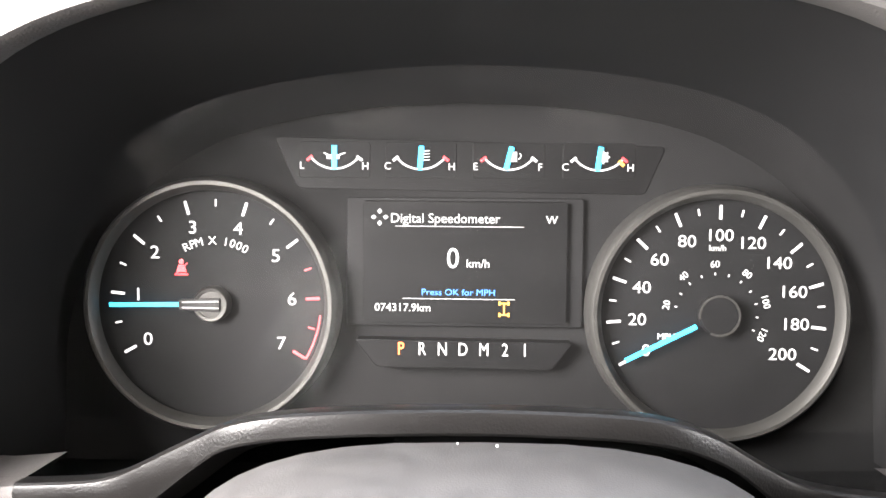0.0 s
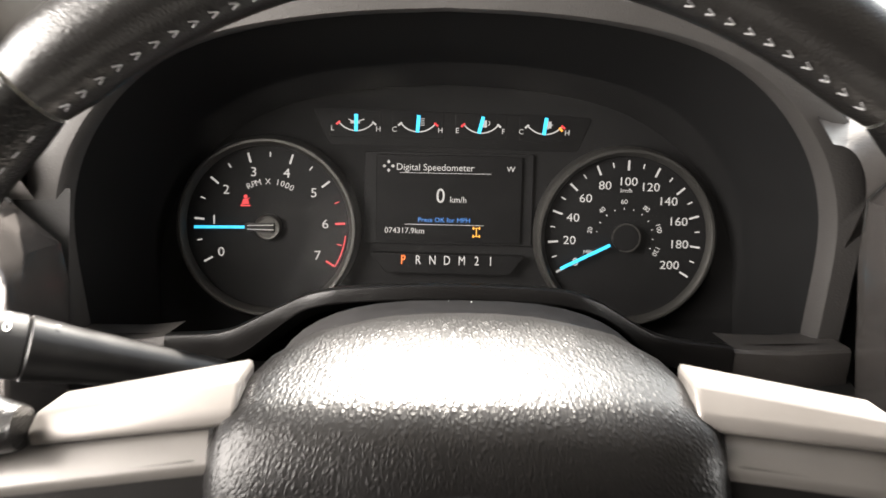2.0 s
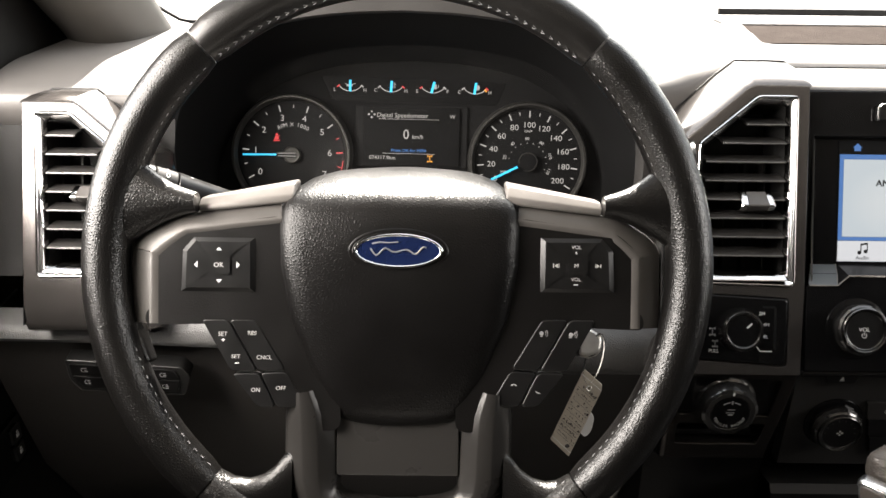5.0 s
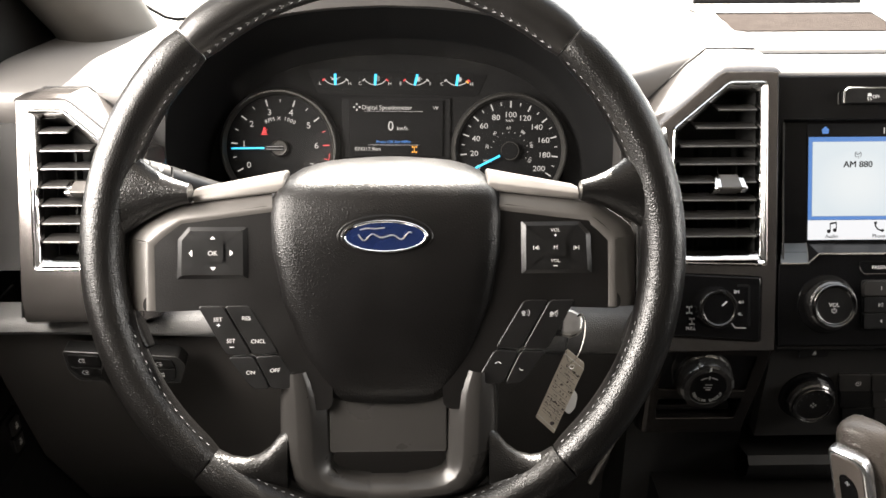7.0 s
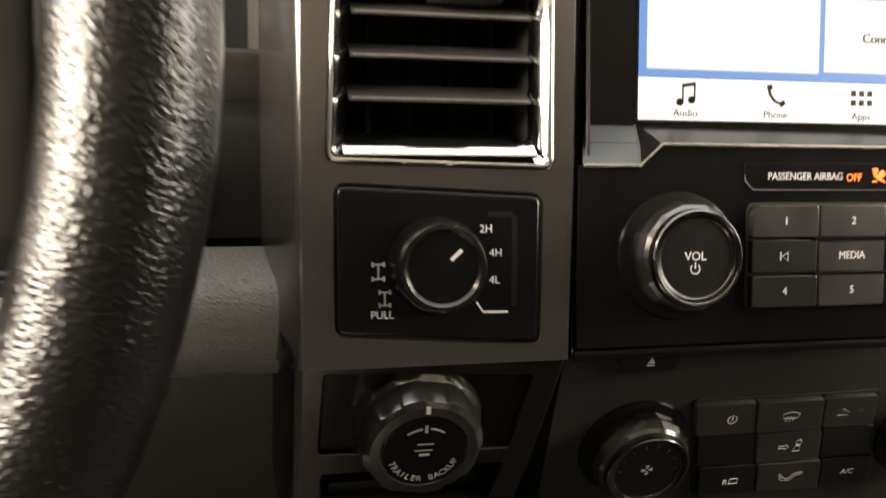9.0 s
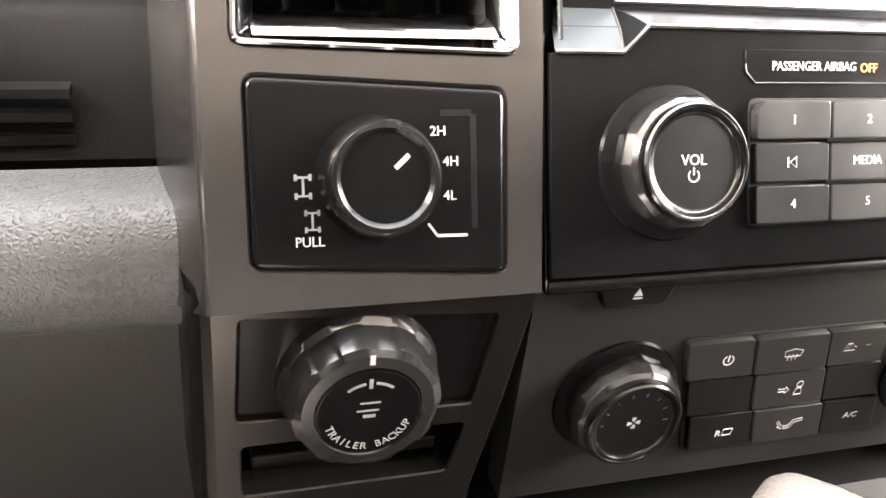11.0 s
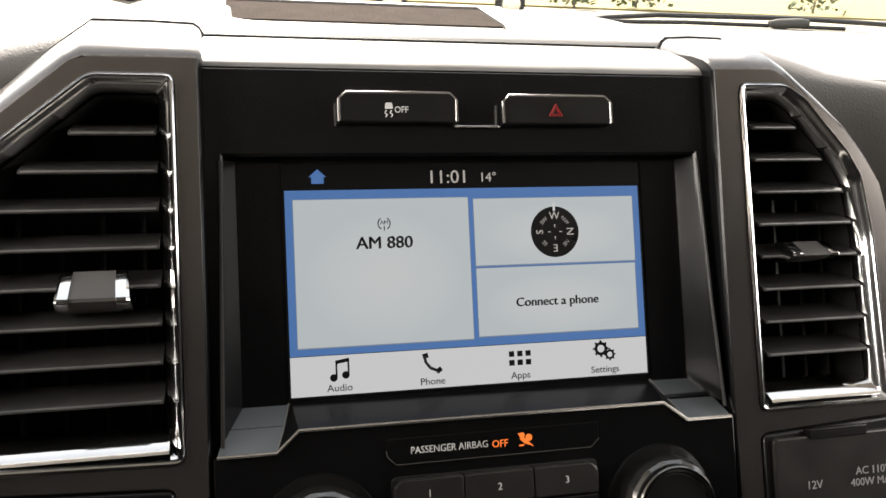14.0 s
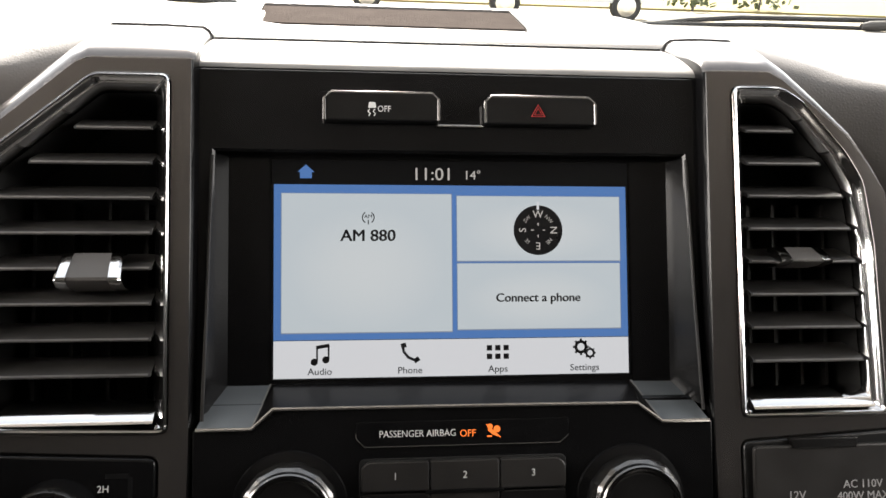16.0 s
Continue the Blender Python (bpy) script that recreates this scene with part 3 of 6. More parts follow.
def rim_section(a, fat=0.0):
    """The section of the rim at an angle: flattened, thicker towards the grips."""
    ca, sa = math.cos(radians(a)), math.sin(radians(a))
    loop = []
    for i in range(20):
        b = 2 * math.pi * i / 20
        r, n = (15.0 + fat) * math.cos(b), (16.8 + fat) * math.sin(b)
        loop.append((RC[0] + (RR + r) * ca, RC[1] + (RR + r) * sa, RN + n))
    return loop


def rim_piece(a0, a1):
    k = max(6, int(abs(a1 - a0) / 3))
    loops = []
    for i in range(k + 1):
        w = i / k
        end = min(w, 1 - w) * abs(a1 - a0)
        loops.append(rim_section(a0 + (a1 - a0) * w, -1.6 if end < 0.05 else (0.0 if end < 4 else 0.3)))
    return loft(loops, True, True, True)


for a0, a1, lab in ((48.0, 132.0, "smooth black leather upper rim"), (132.4, 229.6, "grained black leather grip"), (230.0, 310.0, "black leather lower rim"), (310.4, 407.6, "grained black leather grip")):
    rim = part("rim_cover", rim_piece(a0, a1), smooth_leather if a0 == 48.0 else leather, wheel, lab, 60)
    st = []
    step = 2.05
    a = a0 + 2
    while a < a1 - 2:
        mid = ((a + 180) % 360) - 180
        if not (abs(abs(mid) - 180) < 16 or abs(mid) < 16):
            for s in ((-1, 1) if a0 == 48.0 else (0,)):
                spot = lambda t, b: (RC[0] + (RR - 15.7 * math.cos(radians(b))) * math.cos(radians(t)), RC[1] + (RR - 15.7 * math.cos(radians(b))) * math.sin(radians(t)), RN + 17.5 * math.sin(radians(b)))
                p = [spot(a, 26), spot(a + 0.8, 26 + 4.5 * s)]
                st.append(tube(p, 0.28, 5))
        a += step
    if st:
        tagged(part("stitching", join(*st), stitch_thread, rim, "pale grey thread stitching"), kind="stuff")

# the leather wings that join rim and spokes
for s in (-1, 1):
    loops = []
    for x, u0, u1, n, hn in ((-193, -8, 74, -15, 13.5), (-184, -2, 69, -14.5, 13), (-175, 5, 62, -14, 12.2), (-167, 10.5, 54.5, -13.6, 11.4), (-159, 15, 48, -13.2, 10.6), (-151, 18.8, 43.2, -12.8, 9.8), (-143, 21.6, 39.8, -12.4, 9), (-134, 23.6, 37, -12, 8.2)):
        loops.append([(s * -x, (u0 + u1) / 2 + (u1 - u0) / 2 * math.cos(2 * math.pi * k / 24), n + hn * math.sin(2 * math.pi * k / 24)) for k in range(24)])
    part("spoke_wing", loft(loops, True, True, True), leather, wheel, "leather web between rim and spoke", 60)
    lo = [(s * 180, -46), (s * 171, -58), (s * 164, -77), (s * 174, -76), (s * 184, -52)]
    part("spoke_wing", prism(rounded(lo if s > 0 else lo[::-1], 3, 3), -26, -11, 5, 4), leather, wheel, "leather web below the spoke", 60)
    # Black slab added to fill the shadowed gap between band and rim.
    core = [(s * 174, 12), (s * 186, 4), (s * 187, -46), (s * 174, -46)]
    part("spoke_gap_filler", prism(rounded(ccw(core), 2, 2), -32, -17.5, 1), matt_black, wheel, "black filler added for the shadow between band and rim")
    top = [(s * 134, 26), (s * 70, 33.5), (s * 70, 48), (s * 134, 36)]
    bm = loft([at_n(top if s < 0 else top[::-1], n) for n in (-40,)] + [at_n([(s * 134, 25), (s * 70, 32.5), (s * 70, 45), (s * 134, 33.5)][::1 if s < 0 else -1], -20)] + [at_n([(s * 134, 23.5), (s * 70, 30.5), (s * 70, 35.5), (s * 134, 28)][::1 if s < 0 else -1], -14)], True, True, True)
    top_ob = part("spoke_top", bm, spoke_bevel, wheel, "smooth top of the spoke, coloured pale for the light on it")
    soft_edge = top_ob.modifiers.new("bevel", "BEVEL")
    soft_edge.width, soft_edge.segments = 0.002, 3

# airbag cover: stations up the face (u, n, half width)
stations = [(-118, -22, 40), (-114, -13, 43.5), (-104, -9, 48), (-80, -5, 60), (-45, -2, 73), (-10, 0, 79), (15, -1, 80), (28, -4, 79.5), (35, -9, 78.5), (40, -16, 78), (46, -30, 75.5), (52, -48, 70), (56, -64, 61), (57.5, -78, 46), (56, -90, 30)]
rows = []
for k, (u, n, w) in enumerate(stations):
    u0, n0 = stations[max(0, k - 1)][:2]
    u1, n1 = stations[min(len(stations) - 1, k + 1)][:2]
    t = Vector((u1 - u0, n1 - n0)).normalized()
    back = Vector((t.y, -t.x))
    row = []
    for x, d in ((-1.0, 40), (-1.0, 14), (-0.982, 8.4), (-0.945, 5.0), (-0.88, 2.5), (-0.76, 0.6), (-0.55, -0.9), (-0.28, -1.8), (0, -2.1), (0.28, -1.8), (0.55, -0.9), (0.76, 0.6), (0.88, 2.5), (0.945, 5.0), (0.982, 8.4), (1.0, 14), (1.0, 40)):
        row.append((x * w, u + back.x * d, n + back.y * d))
    rows.append(row)
cover = part("airbag_cover", grid(rows), airbag_vinyl, wheel, "grained black airbag cover", 60)
ov = lambda a, b: [(a * math.cos(2 * math.pi * i / 56), b * math.sin(2 * math.pi * i / 56)) for i in range(56)]
part("badge_well", frame_of(ov(32.5, 14.8), ov(29.2, 11.6), -1.5, 1.8, 0.8), airbag_vinyl, cover, "moulded rim round the badge")
badge = part("badge", prism(ov(28, 10.6), -1, 3.0, 0.6), badge_blue, wheel, "dark blue oval enamel badge")
part("badge_rim", frame_of(ov(28.6, 11.2), ov(26.6, 9.4), -1, 3.6, 0.5), chrome, badge, "chrome badge rim")
part("emblem_bar", join(tube([(-18 + 1.2 * k, 3.0 * math.sin(k * 0.62 + 2.6) * (0.6 + 0.4 * math.cos(k * 0.2)), 3.1) for k in range(31)], 0.5, 6), tube([(-17, 4.6, 3.1), (-12, 5.6, 3.1), (-6, 5.2, 3.1), (0, 5.8, 3.1)], 0.45, 6)), key_metal, badge, "thin plain silver swash")
for u in (-66, -74):
    for k in range(5 if u == -66 else 2):
        part("embossed_bar", prism(rect(-12 + 5 * k + (7 if u == -74 else 0), u - 1.6, -8.6 + 5 * k + (7 if u == -74 else 0), u + 1.6, 0.5), -6, -2.5 + 0.3 * (u == -66), 0.3), airbag_vinyl, cover)

# side spokes: trim frame with a window for the button pad
for s in (-1, 1):
    oc = [(-78, 20), (-141, 11), (-150, 5.5), (-160.5, -3), (-160.5, -40), (-164, -44), (-164, -49), (-128, -48), (-94, -46), (-70, -86), (-61, -101), (-60, -118), (-40, -118), (-40, -60), (-76, -20)]
    reach = lambda x: (-1.4 if s < 0 else 4.6) * smooth(140, 165, -x)
    oc = [(x + reach(x), u) for x, u in oc]
    oc = oc if s < 0 else mirror(oc)
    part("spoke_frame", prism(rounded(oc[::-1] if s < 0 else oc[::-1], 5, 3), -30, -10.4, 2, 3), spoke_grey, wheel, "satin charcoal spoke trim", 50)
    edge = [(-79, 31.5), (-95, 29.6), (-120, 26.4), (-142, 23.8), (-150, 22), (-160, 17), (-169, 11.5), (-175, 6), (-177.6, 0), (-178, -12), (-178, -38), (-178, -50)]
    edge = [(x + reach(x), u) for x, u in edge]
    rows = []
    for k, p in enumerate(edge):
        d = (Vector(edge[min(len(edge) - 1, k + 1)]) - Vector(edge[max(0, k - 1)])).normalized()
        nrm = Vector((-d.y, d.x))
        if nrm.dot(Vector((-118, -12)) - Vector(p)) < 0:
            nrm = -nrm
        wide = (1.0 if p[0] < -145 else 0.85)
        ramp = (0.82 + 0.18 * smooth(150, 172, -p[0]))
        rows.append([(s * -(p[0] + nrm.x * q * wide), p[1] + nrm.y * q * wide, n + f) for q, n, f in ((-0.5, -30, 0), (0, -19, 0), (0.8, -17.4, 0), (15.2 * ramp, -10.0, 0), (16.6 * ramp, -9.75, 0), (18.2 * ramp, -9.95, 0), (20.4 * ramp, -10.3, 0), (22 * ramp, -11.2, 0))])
    part("spoke_bevel", grid(rows), band_grey, wheel, "raised charcoal band round the spoke, lightened for window light", 50)
    off, up = (-3.0, -0.8) if s < 0 else (1.0, 1.2)
    place = lambda poly: [(x + off, u + up) for x, u in (poly[::-1] if s < 0 else mirror(poly)[::-1])]
    fr = [(-92.4, 7.6), (-132, 7.6), (-139, -0.5), (-140.2, -27.4), (-92.4, -27.4)]
    pad = part("button_pad", prism(rounded(inset(place(fr), -0.9), 2, 3), -22, -13.2, 0.6), gloss_black, wheel, "gloss black bed of the thumb buttons")
    # each key: its outline, and the outline of its top inside the outer chamfer
    keys = {"up": ([(-92.6, 7.4), (-131.6, 7.4), (-121.7, -4.7), (-108.3, -4.7)], [(-96.2, 4.6), (-129.3, 4.6), (-121.7, -4.7), (-108.3, -4.7)]),
            "down": ([(-108.3, -15.3), (-121.7, -15.3), (-139.6, -27.2), (-92.6, -27.2)], [(-108.3, -15.3), (-121.7, -15.3), (-135.4, -24.4), (-96.3, -24.4)]),
            "left": ([(-122, -4.9), (-131.9, 7.1), (-138.8, -0.6), (-140, -26.9), (-122, -15.1)], [(-122, -4.9), (-130.0, 4.8), (-135.2, -1.3), (-136.2, -24.4), (-122, -15.1)]),
            "right": ([(-92.5, 7.1), (-108, -4.9), (-108, -15.1), (-92.5, -26.9)], [(-95.5, 4.8), (-108, -4.9), (-108, -15.1), (-95.5, -24.6)]),
            "mid": ([(-108.7, -5), (-121.3, -5), (-121.3, -15), (-108.7, -15)], None)}
    for nm, (foot_, top_) in keys.items():
        if nm == "mid":
            b = part("thumb_button", prism(rounded(place(foot_), 1.2, 3), -15, -6.2, 1.0, 3), button_black, pad, "raised middle button", 30)
        else:
            o1, o2 = rounded(inset(place(foot_), 0.55), 0.7, 2), rounded(inset(place(top_), 0.55), 0.7, 2)
            b = part("thumb_button", loft([at_n(o1, -15), at_n(o1, -10.7), at_n(inset(o1, 0.25), -10.2), at_n(inset(o2, 0.0), -7.8), at_n(inset(o2, 0.3), -7.4)], True, True, True), button_black, pad, "", 25)
        if s < 0:
            tri = {"up": [(-117, -0.4), (-113.2, -0.4), (-115.1, 1.7)], "down": [(-115.1, -21.6), (-113.2, -19.5), (-117, -19.5)], "left": [(-129.2, -12), (-129.2, -7.6), (-131.4, -9.8)], "right": [(-101.4, -9.8), (-103.6, -7.6), (-103.6, -12)]}.get(nm)
            if tri:
                part("arrow", prism([(x + off, u + up) for x, u in tri], -8.0, -7.0, 0), white_print, b)
            else:
                text("OK", 3.2, -115 + off, -10 + up, -6.1, soft_print, b, bold=0)
        else:
            if nm == "up":
                text("VOL", 2.4, 115 + off, 2.0 + up, -7.3, soft_print, b, bold=0)
                text("+", 2.8, 115 + off, -1.6 + up, -7.3, white_print, b, "symbol")
            elif nm == "down":
                text("VOL", 2.4, 115 + off, -19.0 + up, -7.3, soft_print, b, bold=0)
                part("symbol", line(113.6 + off, -22.4 + up, 116.4 + off, -22.4 + up, 0.5, -7.3), white_print, b)
            elif nm == "mid":
                text("M", 2.7, 115 + off, -10 + up, -6.1, soft_print, b, bold=0)
            else:
                cx, d = (129.6 + off, 1) if nm == "left" else (101.6 + off, -1)
                cu = -10 + up
                part("symbol", join(prism([(cx - 1.4 * d, cu - 1.4), (cx + 0.8 * d, cu), (cx - 1.4 * d, cu + 1.4)][::d], -8.4, -7.25, 0), line(cx + 1.5 * d, cu - 1.4, cx + 1.5 * d, cu + 1.4, 0.5, -7.4), line(cx - 2.0 * d, cu - 1.4, cx - 2.0 * d, cu + 1.4, 0.4, -7.4)), soft_print, b)

# lower button clusters
LB = [("SET", "+", [(-130, -47), (-112.6, -47), (-93.4, -81), (-110.6, -81.4)], (-116, -56.5)), ("RES", "", [(-111.7, -47), (-94.6, -47), (-74.6, -80), (-92.4, -81)], (-96.6, -55.8)),
      ("ON", "", [(-110, -82.6), (-92.2, -82.2), (-81, -105), (-91, -105), (-95, -102.5)], (-94.1, -93.4)), ("OFF", "", [(-91.2, -82.2), (-74, -81.2), (-63.6, -99), (-67.4, -105), (-80, -105)], (-77.4, -92))]
for s in (-1, 1):
    rise = 0 if s < 0 else 2.2
    for k, (nm, sub, p, c) in enumerate(LB):
        q = [(x, u + rise) for x, u in (p[::-1] if s < 0 else mirror(p)[::-1])]
        b = part("cruise_button" if s < 0 else "phone_button", prism(rounded(q, 3.2, 4), -18, -9.65, 0.7, 3), button_black, wheel, "soft black button with white lettering")
        if s < 0:
            text(nm, 2.8, c[0], c[1], -9.5, soft_print, b, bold=0.006)
            if k == 0:
                text("+", 3.4, -115.6, -60.6, -9.5, white_print, b, "symbol")
                text("SET", 2.8, -107.3, -71.4, -9.5, soft_print, b, bold=0.006)
                part("symbol", line(-108, -75.6, -105, -75.6, 0.5, -9.6), white_print, b)
            elif k == 1:
                text("CNCL", 2.7, -88.6, -71.8, -9.5, soft_print, b, bold=0.006)
        else:
            cx, cu = -c[0] - 1, c[1] + rise
            small = Matrix.Translation((cx * MM, cu * MM, 0)) @ Matrix.Diagonal((0.72, 0.72, 1, 1)) @ Matrix.Translation((-cx * MM, -cu * MM, 0))
            if k < 2:
                sym = [arc_band(cx - 2, cu, 1.6, 0.6, 0, 360, -9.6), line(cx - 3.4, cu - 2.6, cx - 0.8, cu - 2.6, 0.6, -9.6), arc_band(cx - 0.5, cu, 2.6, 0.5, -50, 50, -9.6), arc_band(cx - 0.5, cu, 4.2, 0.5, -45, 45, -9.6)]
                if k == 0:
                    sym.append(line(cx - 4, cu - 3, cx + 4, cu + 3, 0.6, -9.5))
            else:
                a = (200, 290) if k == 2 else (30, 150)
                sym = [arc_band(cx, cu, 3, 1.0, *a, -9.6)]
            part("symbol", moved(join(*sym), small), grey_print, b)

# lower spokes: one U-shaped trim with sloping sides, and the panel between its arms
arm = [(-62, -94, 11), (-61, -101, 14), (-59.5, -110, 16.5), (-58.5, -122, 17.5), (-58, -138, 18), (-57.5, -152, 18), (-55, -163, 16.5), (-49, -171, 13.5), (-40, -175.5, 11), (-28, -177.6, 9.6), (-14, -178.6, 9.2)]
for s in (-1, 1):
    rows = []
    for k, (x, u, w) in enumerate(arm):
        a, b = arm[max(0, k - 1)], arm[min(len(arm) - 1, k + 1)]
        d = (Vector(b[:2]) - Vector(a[:2])).normalized()
        side = Vector((d.y, -d.x))
        rows.append([(-s * (x + side.x * w * q), u + side.y * w * q, n) for q, n in ((-1.04, -30), (-1, -19), (-0.94, -16.6), (-0.86, -15.2), (-0.36, -8.0), (-0.26, -7.2), (0.2, -6.8), (0.3, -7.3), (0.84, -15.6), (0.94, -17.2), (1, -20), (1.04, -32))])
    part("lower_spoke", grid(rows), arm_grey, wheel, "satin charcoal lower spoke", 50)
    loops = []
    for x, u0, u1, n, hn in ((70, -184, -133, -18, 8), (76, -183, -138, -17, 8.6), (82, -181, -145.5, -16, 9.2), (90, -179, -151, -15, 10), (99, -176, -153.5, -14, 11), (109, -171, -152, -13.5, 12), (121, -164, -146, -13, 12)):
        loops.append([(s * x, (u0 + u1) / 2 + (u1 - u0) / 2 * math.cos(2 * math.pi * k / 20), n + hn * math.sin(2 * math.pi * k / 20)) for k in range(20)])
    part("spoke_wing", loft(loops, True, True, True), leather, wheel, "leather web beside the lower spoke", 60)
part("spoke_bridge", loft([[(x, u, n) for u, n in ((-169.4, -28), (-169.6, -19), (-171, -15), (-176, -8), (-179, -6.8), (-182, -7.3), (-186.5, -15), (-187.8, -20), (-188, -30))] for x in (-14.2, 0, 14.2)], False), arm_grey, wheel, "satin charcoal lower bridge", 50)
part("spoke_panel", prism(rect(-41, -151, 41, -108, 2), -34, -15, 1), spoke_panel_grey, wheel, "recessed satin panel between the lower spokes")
part("hub_back", lathe([(60, -30), (62, -45), (56, -70), (44, -95), (0, -95)], 0, -15, 36), matt_black, wheel)

# ---- instrument cluster ----
cluster = thing("instrument_cluster", CLUSTER, "lit instrument cluster with two round gauges and a small display", "instrument cluster")
back = [(-225, -90), (225, -90), (230, 55), (200, 108), (120, 128), (-120, 128), (-200, 108), (-230, 55)]
panel = part("mask", prism(rounded(back, 8, 4), -40, -15, 0), hood_black, cluster, "matt black cluster mask")
part("mask_step", prism(rounded([(-96, 78), (-84, 52), (90, 50), (100, 74)], 3, 3), -15.2, -14.4, 0.3), strip_black, panel, "dark strip behind the small gauges")
part("mask_step", frame_of(rect(-59, -17, 60, 48, 2), rect(-50, -14.6, 51.3, 45.7, 2), -15, -11.8, 0.6), dial_black, panel, "raised mask round the display")
display = part("trip_display", prism(rect(-50, -14.6, 51.3, 45.7), -12, -8.6, 0), strip_black, cluster, "small dark information display")
part("gear_strip", prism(rounded([(-54, -23), (-43, -37), (44.5, -37.5), (55, -23.5)], 2, 3), -15, -6, 0.4), strip_black, cluster, "gear position strip")
text("Digital Speedometer", 4.8, -9.2, 37.4, -8.4, lit_white, display, wide=0.98, bold=0)
text("W", 4.0, 43.7, 37.1, -8.4, lit_white, display)
text("0", 10.4, -5.1, 17.3, -8.4, lit_white, display, "numeral", wide=0.9)
text("km/h", 4.2, 7.4, 15.1, -8.4, lit_white, display)
text("Press OK for MPH", 3.2, -2.3, 0.6, -8.4, lit_blue_text, display, wide=1.08)
text("074317.9km", 4.0, -30.1, -7.3, -8.4, lit_white, display, "numeral", wide=1.02)
for u, w in ((33.6, 26), (-2.6, 22)):
    part("rule", line(-8 - w, u, -8 + w + 12, u, 0.35, -8.5), grey_print, display)
for a in range(4):
    c, s = math.cos(a * math.pi / 2), math.sin(a * math.pi / 2)
    part("arrow", prism([(-41.8 + 3.0 * c - 1.2 * s, 38 + 3.0 * s + 1.2 * c), (-41.8 + 1.6 * c, 38 + 1.6 * s), (-41.8 + 3.0 * c + 1.2 * s, 38 + 3.0 * s - 1.2 * c), (-41.8 + 4.4 * c, 38 + 4.4 * s)], -8.5, -8.3, 0), lit_white if a == 1 else grey_print, display)


def axle_symbol(x, u, n, k, mat, parent):
    bars = [line(x - 2 * k, u + 2.6 * k, x + 2 * k, u + 2.6 * k, 0.6 * k, n), line(x - 2 * k, u - 2.6 * k, x + 2 * k, u - 2.6 * k, 0.6 * k, n), line(x, u - 2.6 * k, x, u + 2.6 * k, 0.7 * k, n)]
    for a in (-2, 2):
        for b in (-2.6, 2.6):
            bars.append(line(x + a * k, u + (b - 0.9) * k, x + a * k, u + (b + 0.9) * k, 0.9 * k, n))
    return part("axle_symbol", join(*bars), mat, parent)


axle_symbol(20.6, -7.4, -8.5, 1.1, lit_amber, display)
for ch, x in zip("PRNDM2I", (-30.7, -20.1, -9.9, 0.3, 10.8, 21.3, 31.1)):
    text(ch, 6.6, x, -27.8, -5.8, lit_orange if ch == "P" else lit_white, cluster, "gear_letter", wide=0.74)


def gauge(name, cx, cu, r, label):
    g = part(name, prism(disc(cx, cu, r - 3, 64), -16, -3.5, 0), dial_black, cluster, label)
    prof = [(r + 1.5, -16), (r + 1.0, -4), (r, 1.5), (r - 1.2, 3.0), (r - 3.0, 3.0), (r - 5.0, 0.5), (r - 5.8, -3.4)]
    part("ring", lathe(prof, cx, cu, 72), ring_metal, g, "satin metal gauge ring")
    return g


def pol(cx, cu, r, a):
    return cx + r * math.cos(radians(a)), cu + r * math.sin(radians(a))


tach = gauge("tachometer", -125.6, -6.4, 62.8, "round black tachometer dial")
TC = (-125.6, -6.4)
for i in range(15):
    a = 209 - 240 * i / 14
    big = i % 2 == 0
    p, q = pol(*TC, 53.5 if big else 52.5, a), pol(*TC, 46.5 if big else 49, a)
    part("tick", line(*p, *q, 1.4 if big else 0.9, -3.5), lit_red if i >= 11 else lit_white, tach)
    if big:
        x, u = pol(*TC, 39.5, a)
        text(str(i // 2) if i // 2 != 1 else "I", 6.6, x, u, -3.3, lit_white, tach, "numeral", wide=1.1, bold=0.0)
part("redline", arc_band(*TC, 54.0, 0.9, -31, -6, -3.5), lit_red, tach)
arc_text("RPM X 1000", 4.3, *TC, 31.5, 117, -6.3, -3.3, lit_white, tach)
part("needle", line(*pol(*TC, 8, 181), *pol(*TC, 52, 181), 2.0, 1.5, 0.6), lit_cyan, tach, "lit blue needle")
hub = part("needle_hub", lathe([(9.0, -3), (9.0, 3.5), (8.2, 4.5), (6.8, 4.2), (6.6, 3.6), (0, 3.6)], *TC, 36), ring_metal, tach)
part("hub_bar", prism(rounded([(-141.6, -9.4), (-120.6, -9.9), (-120.6, -2.9), (-141.6, -3.9)][::1], 1, 2), 2, 4.8, 0.5), spoke_grey, hub)
part("hub_groove", join(line(-139.6, -7.8, -121.1, -8.0, 0.7, 4.75), line(-139.6, -5.2, -121.1, -4.6, 0.7, 4.75)), grey_print, hub)
bx, bu = -142.6, 11.2
part("belt_warning", join(prism(disc(bx, bu + 3.2, 1.3, 14), -3.5, -3.3, 0), prism([(bx - 2.6, bu - 2), (bx + 2.6, bu - 2), (bx + 1.5, bu + 1.6), (bx - 1.5, bu + 1.6)], -3.5, -3.3, 0), line(bx - 3.4, bu - 3.6, bx + 3.2, bu + 2.6, 0.6, -3.3), line(bx - 3.4, bu - 3.2, bx + 3.4, bu - 3.2, 1.0, -3.5)), lit_red, tach, "red lit belt warning")

